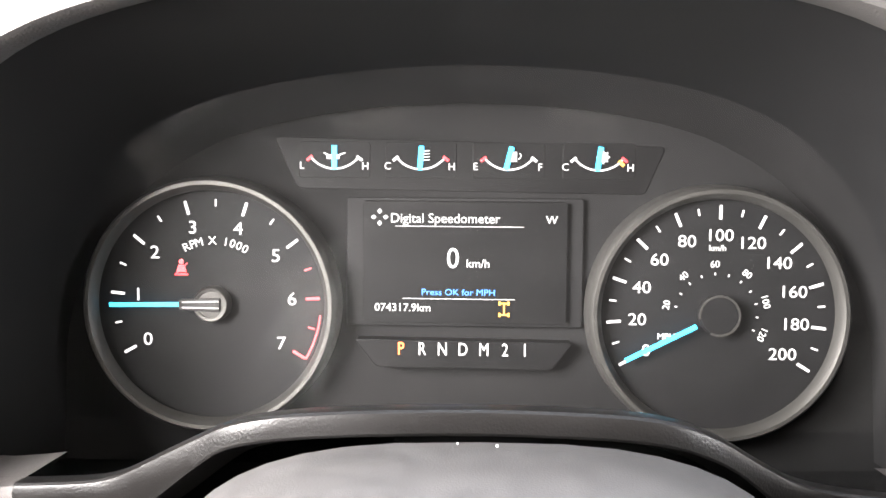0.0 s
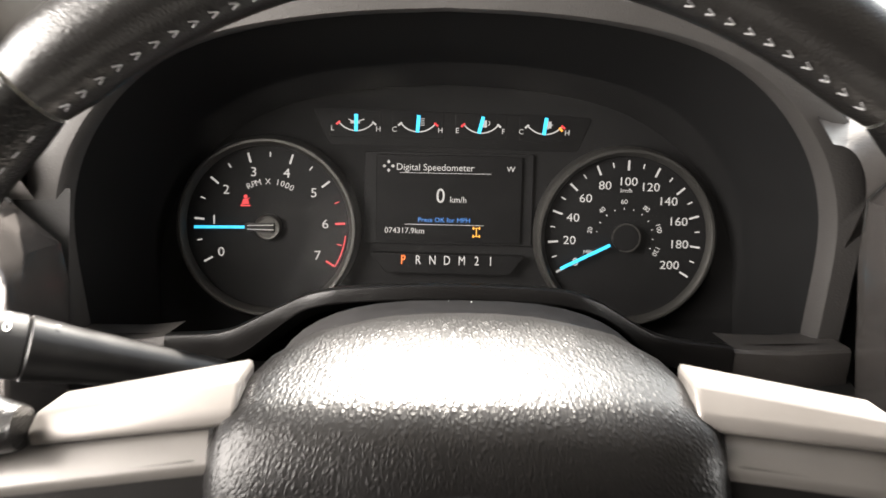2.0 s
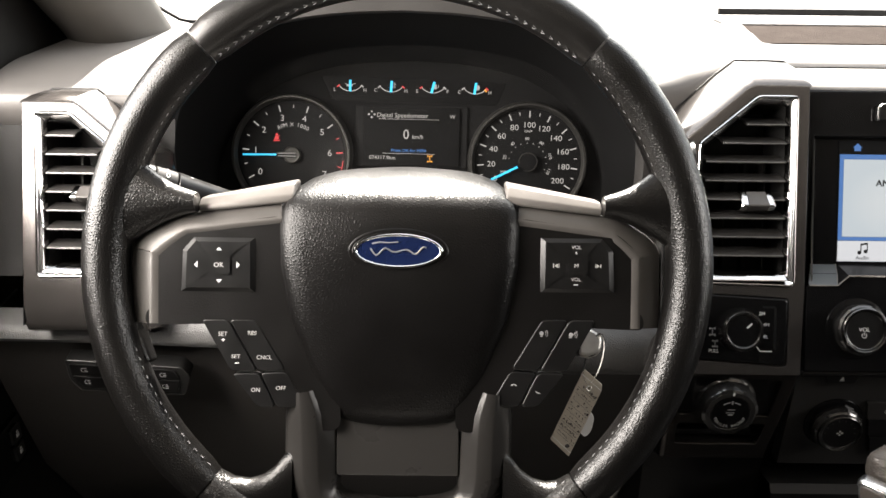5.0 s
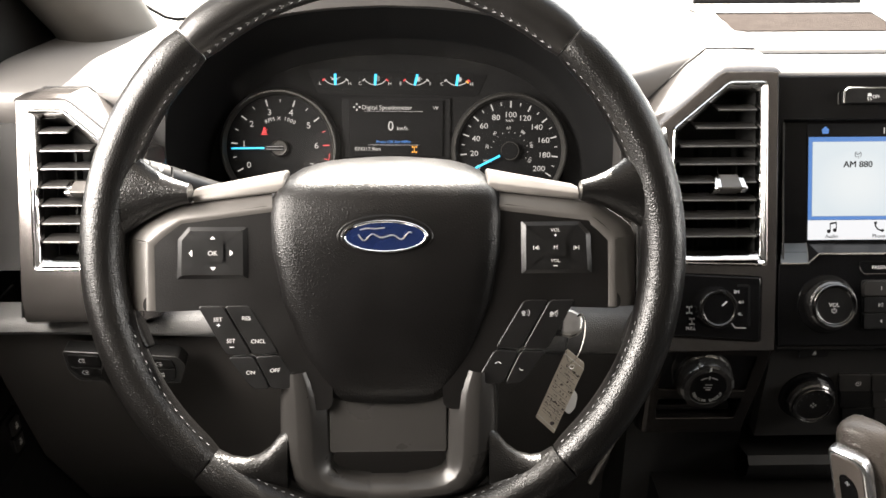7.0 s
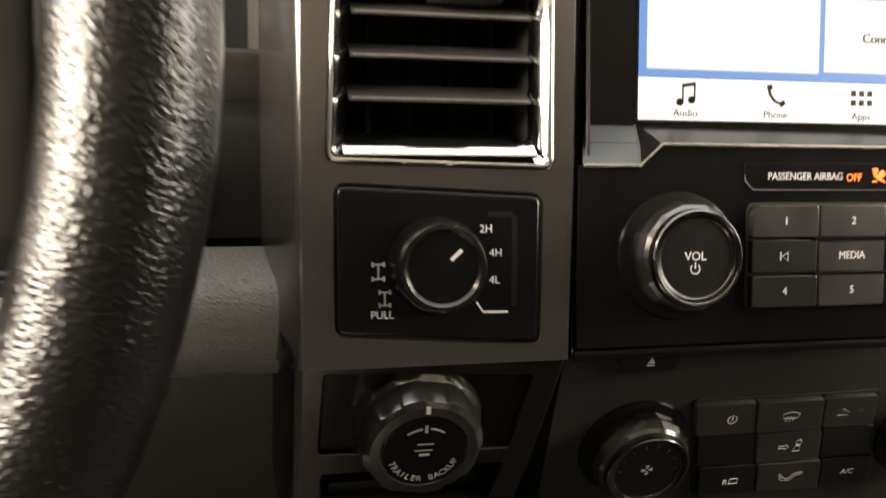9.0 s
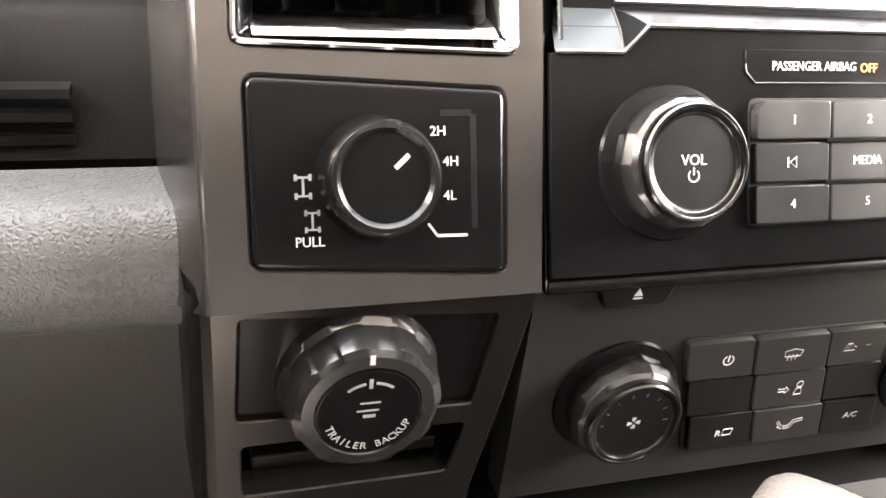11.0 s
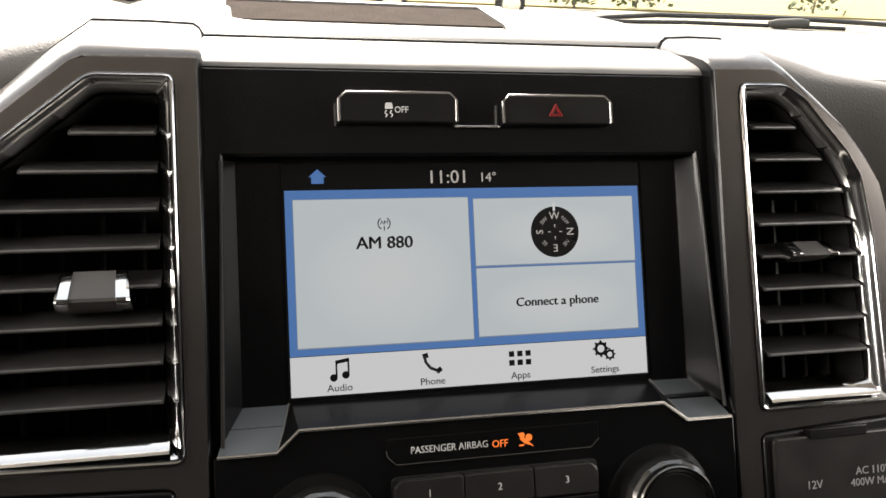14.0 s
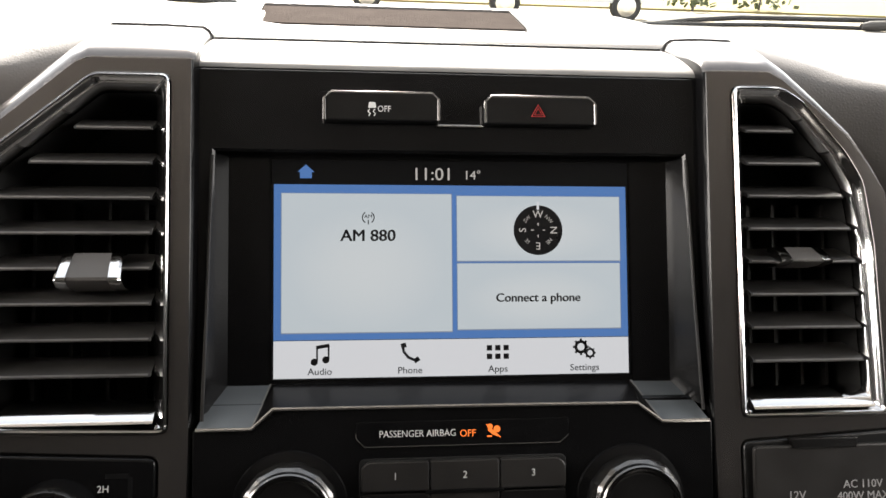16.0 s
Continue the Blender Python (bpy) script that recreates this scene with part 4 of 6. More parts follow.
spd = gauge("speedometer", 124.3, -8, 62.2, "round black speedometer dial")
SC_ = (124.3, -8)
for i in range(21):
    a = 209 - 240 * i / 20
    big = i % 2 == 0
    p, q = pol(*SC_, 53.5 if big else 52.5, a), pol(*SC_, 46.5 if big else 49, a)
    part("tick", line(*p, *q, 1.4 if big else 0.9, -3.5), lit_white, spd)
    if big:
        x, u = pol(*SC_, 38.5 if i < 20 else 38, a)
        text(str(i * 10), 6.0, x, u, -3.3, lit_white, spd, "numeral", wide=1.1, bold=0.0)
for k in range(13):
    a = 208.6 - 19.3 * k
    if k > 1:
        part("tick", line(*pol(*SC_, 20.5, a), *pol(*SC_, 19.2, a), 0.7, -3.5), lit_white, spd)
    if k % 2 == 0 and k > 1:
        x, u = pol(*SC_, 24.5, a)
        text(str(k * 10), 3.4, x, u, -3.3, lit_white, spd, "numeral", turn=a - 90)
text("MPH", 3.2, 100.3, -19.5, -3.3, lit_white, spd)
text("km/h", 3.0, 124.1, 24.4, -3.3, lit_white, spd)
part("needle", line(*pol(*SC_, 12, 207), *pol(*SC_, 50, 207), 2.2, 1.5, 0.6), lit_cyan, spd, "lit blue needle")
hub = part("needle_hub", lathe([(9.5, -3), (9.5, 2.5), (8.8, 3.2), (0, 3.2)], *SC_, 36), dial_black, spd)
part("hub_arc", arc_band(*SC_, 9.6, 1.0, -115, 190, 2.6, 0.8), ring_metal, hub)

for k, (x, lo, hi, na, icon) in enumerate(((-65.4, "L", "H", 90, 0), (-21.9, "C", "H", 86, 1), (22.2, "E", "F", 76, 2), (67.0, "C", "H", 82, 3))):
    g = part("small_gauge", prism(rect(x - 18, 57.5, x + 18, 75.5, 2), -15, -14.2, 0.2), strip_black, cluster, "small lit gauge")
    part("scale", arc_band(x, 77.5, 15.5, 0.9, 222, 318, -14.2), lit_white, g)
    for a, m in ((219, lit_red if k in (0, 2) else lit_white), (321, lit_red if k in (1, 3) else lit_white)):
        part("tick", line(*pol(x, 77.5, 14.5, a), *pol(x, 77.5, 18.0, a), 1.4, -14.2), m, g)
    if k == 3:
        part("tick", line(*pol(x, 77.5, 14.5, 313), *pol(x, 77.5, 18.0, 313), 1.6, -14.1), lit_amber, g)
    text(lo, 3.7, x - 16.6, 63.4, -14.1, lit_white, g)
    text(hi, 3.7, x + 15.6, 63.2, -14.1, lit_white, g)
    c = radians(na)
    part("needle", line(x - 6 * math.cos(c), 67.6 - 6 * math.sin(c), x + 6 * math.cos(c), 67.6 + 6 * math.sin(c), 2.5, -13.4, 0.4), lit_cyan, g, "lit blue needle")
    ix = x + (2.5 if k else -1)
    if icon == 0:
        bm = join(line(x - 4, 68, x + 2.5, 68, 2.2, -14.1), line(x + 2.5, 69, x + 5.5, 70, 0.7, -14.1), line(x - 5.5, 70, x - 3.5, 69, 0.7, -14.1))
    elif icon == 1:
        bm = join(*[line(x + 0.5, 66.5 + 1.5 * j, x + 4.5, 66.8 + 1.5 * j, 0.5, -14.1) for j in range(4)])
    elif icon == 2:
        bm = join(prism(rect(x + 0.8, 66, x + 4.0, 71, 0.4), -14.2, -14.0, 0), arc_band(x + 4.4, 69, 1.6, 0.5, -80, 60, -14.1))
    else:
        bm = join(arc_band(x + 2, 68.6, 2.2, 0.8, 0, 360, -14.1), *[line(*pol(x + 2, 68.6, 2.4, b), *pol(x + 2, 68.6, 3.3, b), 0.7, -14.1) for b in range(0, 360, 45)])
    part("symbol", bm, lit_white, g)

# the dials lie deeper than their rings
for g, deep in ((tach, 0.006), (spd, 0.002)):
    g.location.z = -deep
    for c in g.children:
        if c.name.startswith("ring"):
            c.location.z = deep

lens_mat = bpy.data.materials.new("hazed_clear_lens")
lens_mat.use_nodes = True
lt = lens_mat.node_tree
lt.nodes.remove(lt.nodes["Principled BSDF"])
# The thin dust share is haze mixed in for glare over the gauges.
see, dust, shine = lt.nodes.new("ShaderNodeBsdfTransparent"), lt.nodes.new("ShaderNodeBsdfDiffuse"), lt.nodes.new("ShaderNodeBsdfGlossy")
m1, m2, dn = lt.nodes.new("ShaderNodeMixShader"), lt.nodes.new("ShaderNodeMixShader"), lt.nodes.new("ShaderNodeTexNoise")
dr = lt.nodes.new("ShaderNodeMapRange")
dn.inputs["Scale"].default_value = 9
dr.inputs["To Min"].default_value, dr.inputs["To Max"].default_value = 0.003, 0.011
dust.inputs["Color"].default_value, shine.inputs["Roughness"].default_value = (0.6, 0.58, 0.56, 1), 0.12
lt.links.new(dn.outputs["Fac"], dr.inputs["Value"])
lt.links.new(dr.outputs["Result"], m1.inputs["Fac"])
lt.links.new(see.outputs["BSDF"], m1.inputs[1])
lt.links.new(dust.outputs["BSDF"], m1.inputs[2])
m2.inputs["Fac"].default_value = 0.016
lt.links.new(m1.outputs["Shader"], m2.inputs[1])
lt.links.new(shine.outputs["BSDF"], m2.inputs[2])
lt.links.new(m2.outputs["Shader"], lt.nodes["Material Output"].inputs["Surface"])
lens = part("lens", grid([[(x, u, 5 - 0.0003 * x * x + 0.22 * (u + 60)) for u in (-66, -20, 20, 60, 108)] for x in range(-210, 211, 30)]), lens_mat, cluster, "clear cover lens with a haze mixed in for glare")
lens.visible_shadow = False

# ---- vents and bezels ----
VENT = [(-130.8, 165), (-164, 165), (-212.5, 125), (-217, 7.2), (-130.5, 5)]
VENT_DOOR = [(-131.5, 165), (-161, 165), (-213, 121.5), (-216, 6), (-133, 6)]
VENT_FAR = [(-134, 165), (-159, 165.2), (-169.5, 159), (-192, 133), (-200, 119.5), (-204.6, 89), (-208.5, 6), (-135, 6)]


def span(poly, u):
    xs = []
    for i in range(len(poly)):
        (x0, u0), (x1, u1) = poly[i - 1], poly[i]
        if (u0 - u) * (u1 - u) < 0:
            xs.append(x0 + (x1 - x0) * (u - u0) / (u1 - u0))
    return min(xs), max(xs)


def lowered(poly, drop):
    """The outline with its top let down."""
    return [(x, u - drop if u > 100 else u) for x, u in poly]


def vent(m, flip, label, tab_c, tab_w, tab_h, drop=0, cu=76.2, first=144.3, step=15.76, outline=VENT):
    v = thing("air_vent", m, label, "air vent", "dashboard air vents")
    poly = lowered(outline, drop)
    poly = poly[::-1] if flip < 0 else mirror(poly)[::-1]
    if sum(a[0] * b[1] - b[0] * a[1] for a, b in zip(poly, poly[1:] + poly[:1])) < 0:
        poly = poly[::-1]
    o, i_ = rounded(poly, 4, 4), rounded(inset(poly, 6.2), 3, 4)
    loops = [at_n(o, -4), at_n(o, 1.2), at_n(inset(o, 0.7), 1.9), at_n(inset(o, 1.5), 1.7), at_n(inset(o, 2.1), 0.8), at_n(inset(o, 2.7), 0.2), at_n(i_, -4.2), at_n(inset(i_, 0.6), -9)]
    part("chrome_frame", loft(loops), chrome, v, "bright chrome vent frame")
    part("duct", loft([at_n(inset(i_, 0.9), -8), at_n(inset(i_, 3), -52)], True, False, True), matt_black, v, "black duct behind the slats")
    inner = inset(poly, 7.6)
    lo_a, lo_b = span(inset(poly, 5.0), 13.0)
    part("chrome_sill", loft([[(x, u, n) for u, n in ((9.6, 0.9), (10.6, 0.6), (18.6, -9.0), (19.2, -15.0))] for x in (lo_a + 1, lo_b - 1)], False), chrome, v, "bright sill below the slats")
    for k in range(1 if drop else 0, 8):
        u = first - step * k
        a, b = span(inner, u)
        if u + 4 < 158 - drop:
            a2, b2 = span(inner, u + 4)
            a, b = max(a, a2), min(b, b2)
        prof = [(-2, -4.0), (-1.9, -3.4), (-0.8, -2.3), (4, -0.2), (10, 2.0), (17, 3.9), (18, 3.9), (18, 2.8), (9, -0.2), (0, -4.0), (-1.4, -4.4)]
        sl = loft([[(x, u + pu, -4.0 - pn) for pn, pu in prof] for x in (a, a + 1.5, b - 1.5, b)], True, True, True)
        slat = part("slat", sl, slat_grey, v)
        # A pale tube draws the highlight along the slat's front edge.
        part("front_edge", tube([(a + 1, u - 3.3, -2.3), (b - 1, u - 3.3, -2.3)], 0.55, 6), slat_shine, slat, "thin pale line for the highlight on the front edge")
    far_side = outline is VENT_FAR
    a, b = span(inner, 60)
    for k in range(5):
        x = a + 10 + 13.5 * k if far_side else tab_c - 34 + 17 * k
        if a < x < b:
            part("vane", prism(rect(x - 0.8, 14, x + 0.8, 110), -44, -24 if far_side else -30, 0), slat_grey if far_side else matt_black, v)
    w, h = tab_w / 2, tab_h / 2
    wedge = lambda g: ((h, -9), (h, -3.4 + g * 0.5), (h * 0.9, -2.6 + g), (h * 0.2, 3.0 + g), (-h * 0.3, 6.2 + g), (-h * 0.46, 6.2 + g), (-h * 0.8, 1.4 + g * 0.5), (-h, -9))
    tab = part("tab", loft([[(tab_c + sx * (w - 4.5) * (1 + 0.10 * (1 - (pu + h) / (2 * h))), cu + pu, pn) for pu, pn in wedge(0)] for sx in (-1, 1)], True, True, True), band_grey, v, "dark satin slider tab with chrome ends", 30)
    for s in (-1, 1):
        part("tab_end", loft([[(tab_c + s * x * (1 + 0.14 * (1 - (pu + h) / (2 * h))) , cu + pu, pn - q) for pu, pn in wedge(0.7)] for x, q in ((w - 4.9, 0), (w - 1.2, 0), (w - 0.2, 0.9))], True, True, True), chrome, tab, "", 30)
    return v


vent(STACK, -1, "tall chrome-framed air vent with black slats beside the steering wheel", -163.5, 26, 17)
vent(STACK, 1, "tall chrome-framed air vent with black slats on the passenger side", 167, 24, 10, 0, 82.0, 147.3, 15.95, VENT_FAR)
vent(LEFT, 1, "tall chrome-framed air vent with black slats by the driver's door", 176, 24, 14, 20, outline=VENT_DOOR)

SHOULDER = ((0, 0), (2.5, -0.7), (5.5, -2.8), (10, -8), (16, -17), (24, -33), (29, -45), (31, -51))
# the outer corners of each bezel's face, from the top down
EDGE = [(-142, 172), (-166.5, 172), (-171.5, 169.8), (-197, 148), (-222, 127), (-225, 122), (-226, 115), (-226, 60), (-226, 1), (-226, -70)]
EDGE_DOOR = [(-142, 172), (-163, 172), (-168, 169.6), (-195, 147), (-221, 126), (-225, 121), (-226, 115), (-226, 60), (-226, 1), (-226, -38)]
EDGE_FAR = [(-138, 172.3), (-153, 172.4), (-160, 169), (-176, 156), (-193, 141.5), (-204, 127), (-211, 115), (-215, 95), (-218, 50), (-220, 1), (-223, -70)]
PLATE = [(-134.8, -5.5), (-213.5, -1.5), (-213.5, -57), (-135.5, -62.5)]


def match(outer, inner):
    """The outer outline again, with one point for each point of the inner one, by angle."""
    cx, cu = sum(p[0] for p in inner) / len(inner), sum(p[1] for p in inner) / len(inner)
    res = []
    for x, u in inner:
        d, best = Vector((x - cx, u - cu)), None
        for i in range(len(outer)):
            a, b = Vector(outer[i - 1]) - Vector((cx, cu)), Vector(outer[i]) - Vector((cx, cu))
            e = b - a
            den = d.x * e.y - d.y * e.x
            if abs(den) < 1e-9:
                continue
            s = (a.x * e.y - a.y * e.x) / den
            t = (a.x * d.y - a.y * d.x) / den
            if s > 0 and -1e-6 <= t <= 1 + 1e-6 and (best is None or s < best):
                best = s
        res.append((cx + d.x * best, cu + d.y * best))
    # pull the nearest point onto each corner
    for c in outer:
        k = min(range(len(res)), key=lambda j: (res[j][0] - c[0]) ** 2 + (res[j][1] - c[1]) ** 2)
        res[k] = tuple(c)
    return res


def dense(p, k=6):
    return [tuple(Vector(p[i - 1]).lerp(Vector(p[i]), j / k)) for i in range(len(p)) for j in range(k)]


def plate_with_hole(outer, hole, n, deep):
    h = dense(ccw(hole))
    o = match(ccw(outer), h)
    return loft([at_n(o, n), at_n(inset(h, -0.6), n), at_n(h, n - 0.6), at_n(h, deep)])


def bezel(m, flip, label, plate=True, drop=0, hole=VENT, edge=EDGE):
    f = (lambda p: lowered(p, drop)) if flip < 0 else (lambda p: mirror(lowered(p, drop)))
    thin = 0.62 if drop else 1.0
    b = thing("dash_bezel", m, label, "dashboard trim", "dash bezels")
    hh = dense(ccw(rounded(ccw(f(hole)), 4, 2)), 2)
    o = match(ccw(f([(-121.5, 172)] + edge[:-1] + [(-121.5, 1)])), hh)
    bms = [loft([at_n(o, 0), at_n(inset(hh, -0.9), 0), at_n(inset(hh, -0.3), -0.6), at_n(inset(hh, -0.3), -6)])]
    pl = dense(rounded(ccw(f(PLATE)), 3.5, 3), 2)
    o = match(ccw(f([(-121.5, 1), edge[-2], (edge[-1][0], -70), (-123, -70)])), pl)
    if plate:
        bms.append(loft([at_n(o, 0), at_n(inset(pl, -1.2), 0), at_n(inset(pl, -0.3), -0.9), at_n(inset(pl, -0.3), -6)]))
    else:
        bms.append(loft([[(x, u, n) for u, n in ((1, 0), (-20, -0.5), (-34, -3), (-40, -8), (-43, -20), (-43, -60))] for x in (121.5, 226)], False))
    # the shoulder that rolls back round the outer edge
    path = f([(-121.5, 172)] + edge)
    out = []
    sg = -1 if flip < 0 else 1
    for i, p in enumerate(path):
        a, c = Vector(path[max(0, i - 1)]), Vector(path[min(len(path) - 1, i + 1)])
        d = (c - a).normalized()
        nrm = Vector((-d.y, d.x))
        if nrm.x * sg < -0.05 or (abs(nrm.x) < 0.05 and nrm.y < 0):
            nrm = -nrm
        up = max(0.0, nrm.y)
        side = 1 - up
        out.append([(p[0] + nrm.x * d_ * thin * (1 - 0.55 * smooth(0, 0.5, side)), p[1] + nrm.y * d_ * thin * (1 - 0.55 * smooth(0, 0.5, side)), nn) for d_, nn in SHOULDER + ((30, -54), (22, -58), (0, -62))])
    xc = -119.3 if flip < 0 else 119.3
    first = [[(xc + sg * e, 172 - drop + dd * thin * k, nn) for dd, nn in SHOULDER + ((30, -54), (22, -58), (0, -62))] for e, k in ((0.0, 0.7), (0.6, 0.82), (2.0, 0.92), (4.5, 0.98))]
    bms.append(loft(first + out[1:], False) if flip < 0 else loft(out[:-1] + first[::-1], False))
    seam = first + out[1:] if flip < 0 else out[:-1] + first[::-1]
    part("gap_seal", tube([(r[7][0], r[7][1] + 0.5, r[7][2]) for r in seam if r[7][1] > 120], 0.8, 6), matt_black, b, "thin black gap behind the shoulder")
    lo = -70 if plate else -36
    # the inner side wall towards the centre stack
    xi = -121.5 if flip < 0 else 121.5
    bms.append(loft([[(xi - sg * min(2.2, 2.2 * math.sqrt(-nn / 5)), u, nn) for u in (lo, 20, 100, 172 - drop + dd * thin * 0.7)] for dd, nn in SHOULDER], False))
    for nm, bm_ in zip(("vent_surround", "lower_surround", "shoulder", "inner_edge"), bms):
        part(nm, bm_, gloss_black if nm == "inner_edge" else satin, b, "", 30)
    return b


bezel(STACK, -1, "satin grey metallic bezel round the vent and drive selector")
bezel(STACK, 1, "satin grey metallic bezel round the passenger-side vent", hole=VENT_FAR, edge=EDGE_FAR)
bezel(LEFT, 1, "satin grey metallic bezel round the vent by the door", False, 20, VENT_DOOR, EDGE_DOOR)
low_bezel = thing("dash_bezel", LOWER, "satin grey lower bezel round the trailer knob", "dashboard trim", "dash bezels")
TP = [(-218, 6.5), (-134.5, 1.5), (-140, -35.5), (-219.5, -33)]
TS = [(-218, -44), (-141, -44), (-146, -66), (-218, -66)]
A1, A2 = [(-226, 11), (-122.5, 11), (-124, 4), (-129.5, -36), (-226, -36)], [(-226, -36), (-129.5, -36), (-138, -82), (-226, -82)]
bm = join(plate_with_hole(A1, rounded(ccw(TP), 2, 2), 8, 0), plate_with_hole(A2, rounded(ccw(TS), 2, 2), 8, -14),
          loft([[(-226, u, 8) for u in (11, -36, -82)], [(-229, u, 6.5) for u in (13, -36, -82)], [(-233, u, 0) for u in (14, -36, -82)], [(-236, u, -40) for u in (14, -36, -82)]], False),
          loft([[(-122.5, 11, 8), (-124, 4, 8), (-129.5, -36, 8), (-138, -82, 8)], [(-121, 11, 6.8), (-122.5, 3.5, 6.8), (-128.2, -36.5, 6.8), (-136.8, -83, 6.8)], [(-121, 11, -20), (-122.5, 3.5, -20), (-127.6, -36.5, -20), (-136, -83, -20)]], False))
part("face", bm, satin_shaded, low_bezel, "satin grey metallic face, darkened for its shade", 30)
part("coin_tray", prism(ccw(TS), -30, -14, 0), matt_black, low_bezel, "black coin slot")
part("coin_tray", join(prism(rect(-214, -64, -148, -58, 1), -14, -2, 1), prism(rect(-214, -54, -146, -50, 1), -14, -6, 1)), button_black, low_bezel)

# ---- drive selector ----
drive = thing("drive_selector", STACK, "black drive selector knob on a rounded black plate", "control knob")
plate = part("plate", prism(rounded(ccw(PLATE), 3.5, 3), -10, 1.0, 1.6, 3), gloss_black, drive, "gloss black plate")
DK = (-176, -31.6)
part("groove", join(*[line(a, b, c, d, 2.0, 0.95, 0.1) for a, b, c, d in ((-156, -12.5, -146, -12.5), (-145.5, -13, -145.5, -48))]), dial_black, plate)
knob = part("knob", lathe([(18.7, 1), (18.2, 3), (17.5, 9), (16.9, 11.8), (15.7, 13.5), (13.8, 13.6), (13.0, 12.9), (0, 12.9)], *DK, 60), gloss_black, drive, "round black knob")
part("knob_ring", lathe([(17.3, 10.4), (16.8, 12.6), (15.7, 14.0), (14.4, 14.1), (13.5, 13.4), (13.1, 12.9)], *DK, 60), knob_metal, knob, "worn metal knob rim")
part("pointer", line(DK[0] + 2.8, DK[1] + 2.8, DK[0] + 6.8, DK[1] + 6.5, 1.4, 12.95, 0.3), white_print, knob)
text("2H", 3.0, -156.8, -18.1, 1.1, white_print, plate)
text("4H", 3.0, -152.9, -27.3, 1.1, white_print, plate)
text("4L", 3.0, -153.4, -37.7, 1.1, white_print, plate)
text("PULL", 3.0, -196.8, -50.0, 1.1, white_print, plate, wide=0.95)
axle_symbol(-195.8, -43.8, 1.0, 0.95, grey_print, plate)
axle_symbol(-198.2, -33.6, 1.0, 1.05, grey_print, plate)
part("mark", join(line(-160.5, -46, -157.8, -49.8, 0.7, 1.0), line(-157.8, -49.8, -148, -50, 0.9, 1.0)), white_print, plate)

# ---- trailer knob ----
trailer = thing("trailer_knob", LOWER, "large round trailer backup knob with grips and a lettered cap", "control knob")
part("plate", prism(rounded(ccw(TP), 2, 2), -6, 5.5, 0.8), gloss_black, trailer, "black plate")
TK = (-180.2, -20.5)
lift = lambda a, i: 1.0 + (0.035 * (0.5 + 0.5 * math.copysign(1, math.sin(8 * a))) if i in (2, 3, 4) else 0)
tk = part("knob", lathe([(27, 5.4), (26, 9), (24, 11), (23.5, 19), (22.8, 22), (21, 23.5), (17.3, 23.8), (16.6, 23.2), (0, 23.2)], *TK, 96, lift), facet_gloss, trailer, "polished black scalloped knob", 20)
part("cap", prism(disc(*TK, 16.4, 48), 22.8, 23.9, 0.3), gloss_black, tk, "black lettered cap")
arc_text("TRAILER BACKUP", 2.7, *TK, 13.4, 202, 10.4, 24.0, soft_print, tk, inward=True)
part("mark", line(TK[0], TK[1] + 18.6, TK[0], TK[1] + 22, 1.6, 23.8), white_print, tk)
part("mark", join(arc_band(*TK, 11.6, 0.9, 52, 82, 23.9), arc_band(*TK, 11.6, 0.9, 98, 128, 23.9), line(TK[0], TK[1] + 9.6, TK[0], TK[1] + 13.2, 1.2, 23.9),
                   line(TK[0] - 4, TK[1] + 1, TK[0] + 3, TK[1] + 1, 0.6, 23.9), line(TK[0] - 3, TK[1] + 4, TK[0] + 3.4, TK[1] + 4, 0.6, 23.9), line(TK[0] - 2, TK[1] - 1.2, TK[0] + 2, TK[1] - 1.2, 1.2, 23.9)), grey_print, tk)

# ---- centre stack ----
stack = thing("centre_stack", STACK, "gloss black centre stack with a recessed touchscreen and radio controls", "centre console")
part("upper_panel", frame_of(dense(ccw([(-121, 8), (121, 8), (121, 171.2), (-121, 171.2)]), 4), dense(ccw([(-114, 16), (114, 16), (112, 132), (-112, 132)]), 4), -40, -8, 1.2, -19), gloss_black, stack, "gloss black panel round the screen")
roll = [(171.2, -8.6), (173, -9.0), (175.5, -11), (179, -16), (184.5, -25), (191, -38), (197.5, -53), (196, -56), (186, -60)]
part("upper_trim", grid([[(x, u, n) for u, n in roll] for x in (-121, 0, 121)]), trim_grey, stack, "grey trim rolling back to the dashboard top")
part("gap_seal", tube([(-119, 198.4, -54), (0, 198.4, -54), (119, 198.4, -54)], 0.9, 6), matt_black, stack, "thin black gap behind the trim")
part("screen_back", prism(rect(-114, 8, 114, 134), -30, -19, 0), gloss_black, stack)
for s in (-1, 1):
    fin = [(s * 88, 22, -18.5), (s * 107, 20, -18.5), (s * 113, 14, -8), (s * 116, 12, -1)]
    fin_t = [(s * 88, 131, -18.5), (s * 107, 131, -18.5), (s * 112.5, 131, -9), (s * 114, 131, -8.2)]
    part("side_cheek", loft([fin, fin_t], False), gloss_black, stack)
    part("cheek_edge", tube([(s * 115.5, 10, 0.5), (s * 114.5, 60, -4), (s * 113.2, 130, -8)], 0.8, 6), key_grey, stack)
LINE = [(-118, 6.3), (-94, 6.3), (-84.6, 14.8), (-40, 14.7), (0, 14.6), (40, 14.4), (83, 14.1), (95, 5.4), (118, 5.3)]
ledge_top = [(-112, 23.8), (-87.2, 23.8), (-86, 23.9), (-40, 23.6), (0, 23.4), (40, 23), (86, 22.6), (87, 22.6), (111, 22.2)]
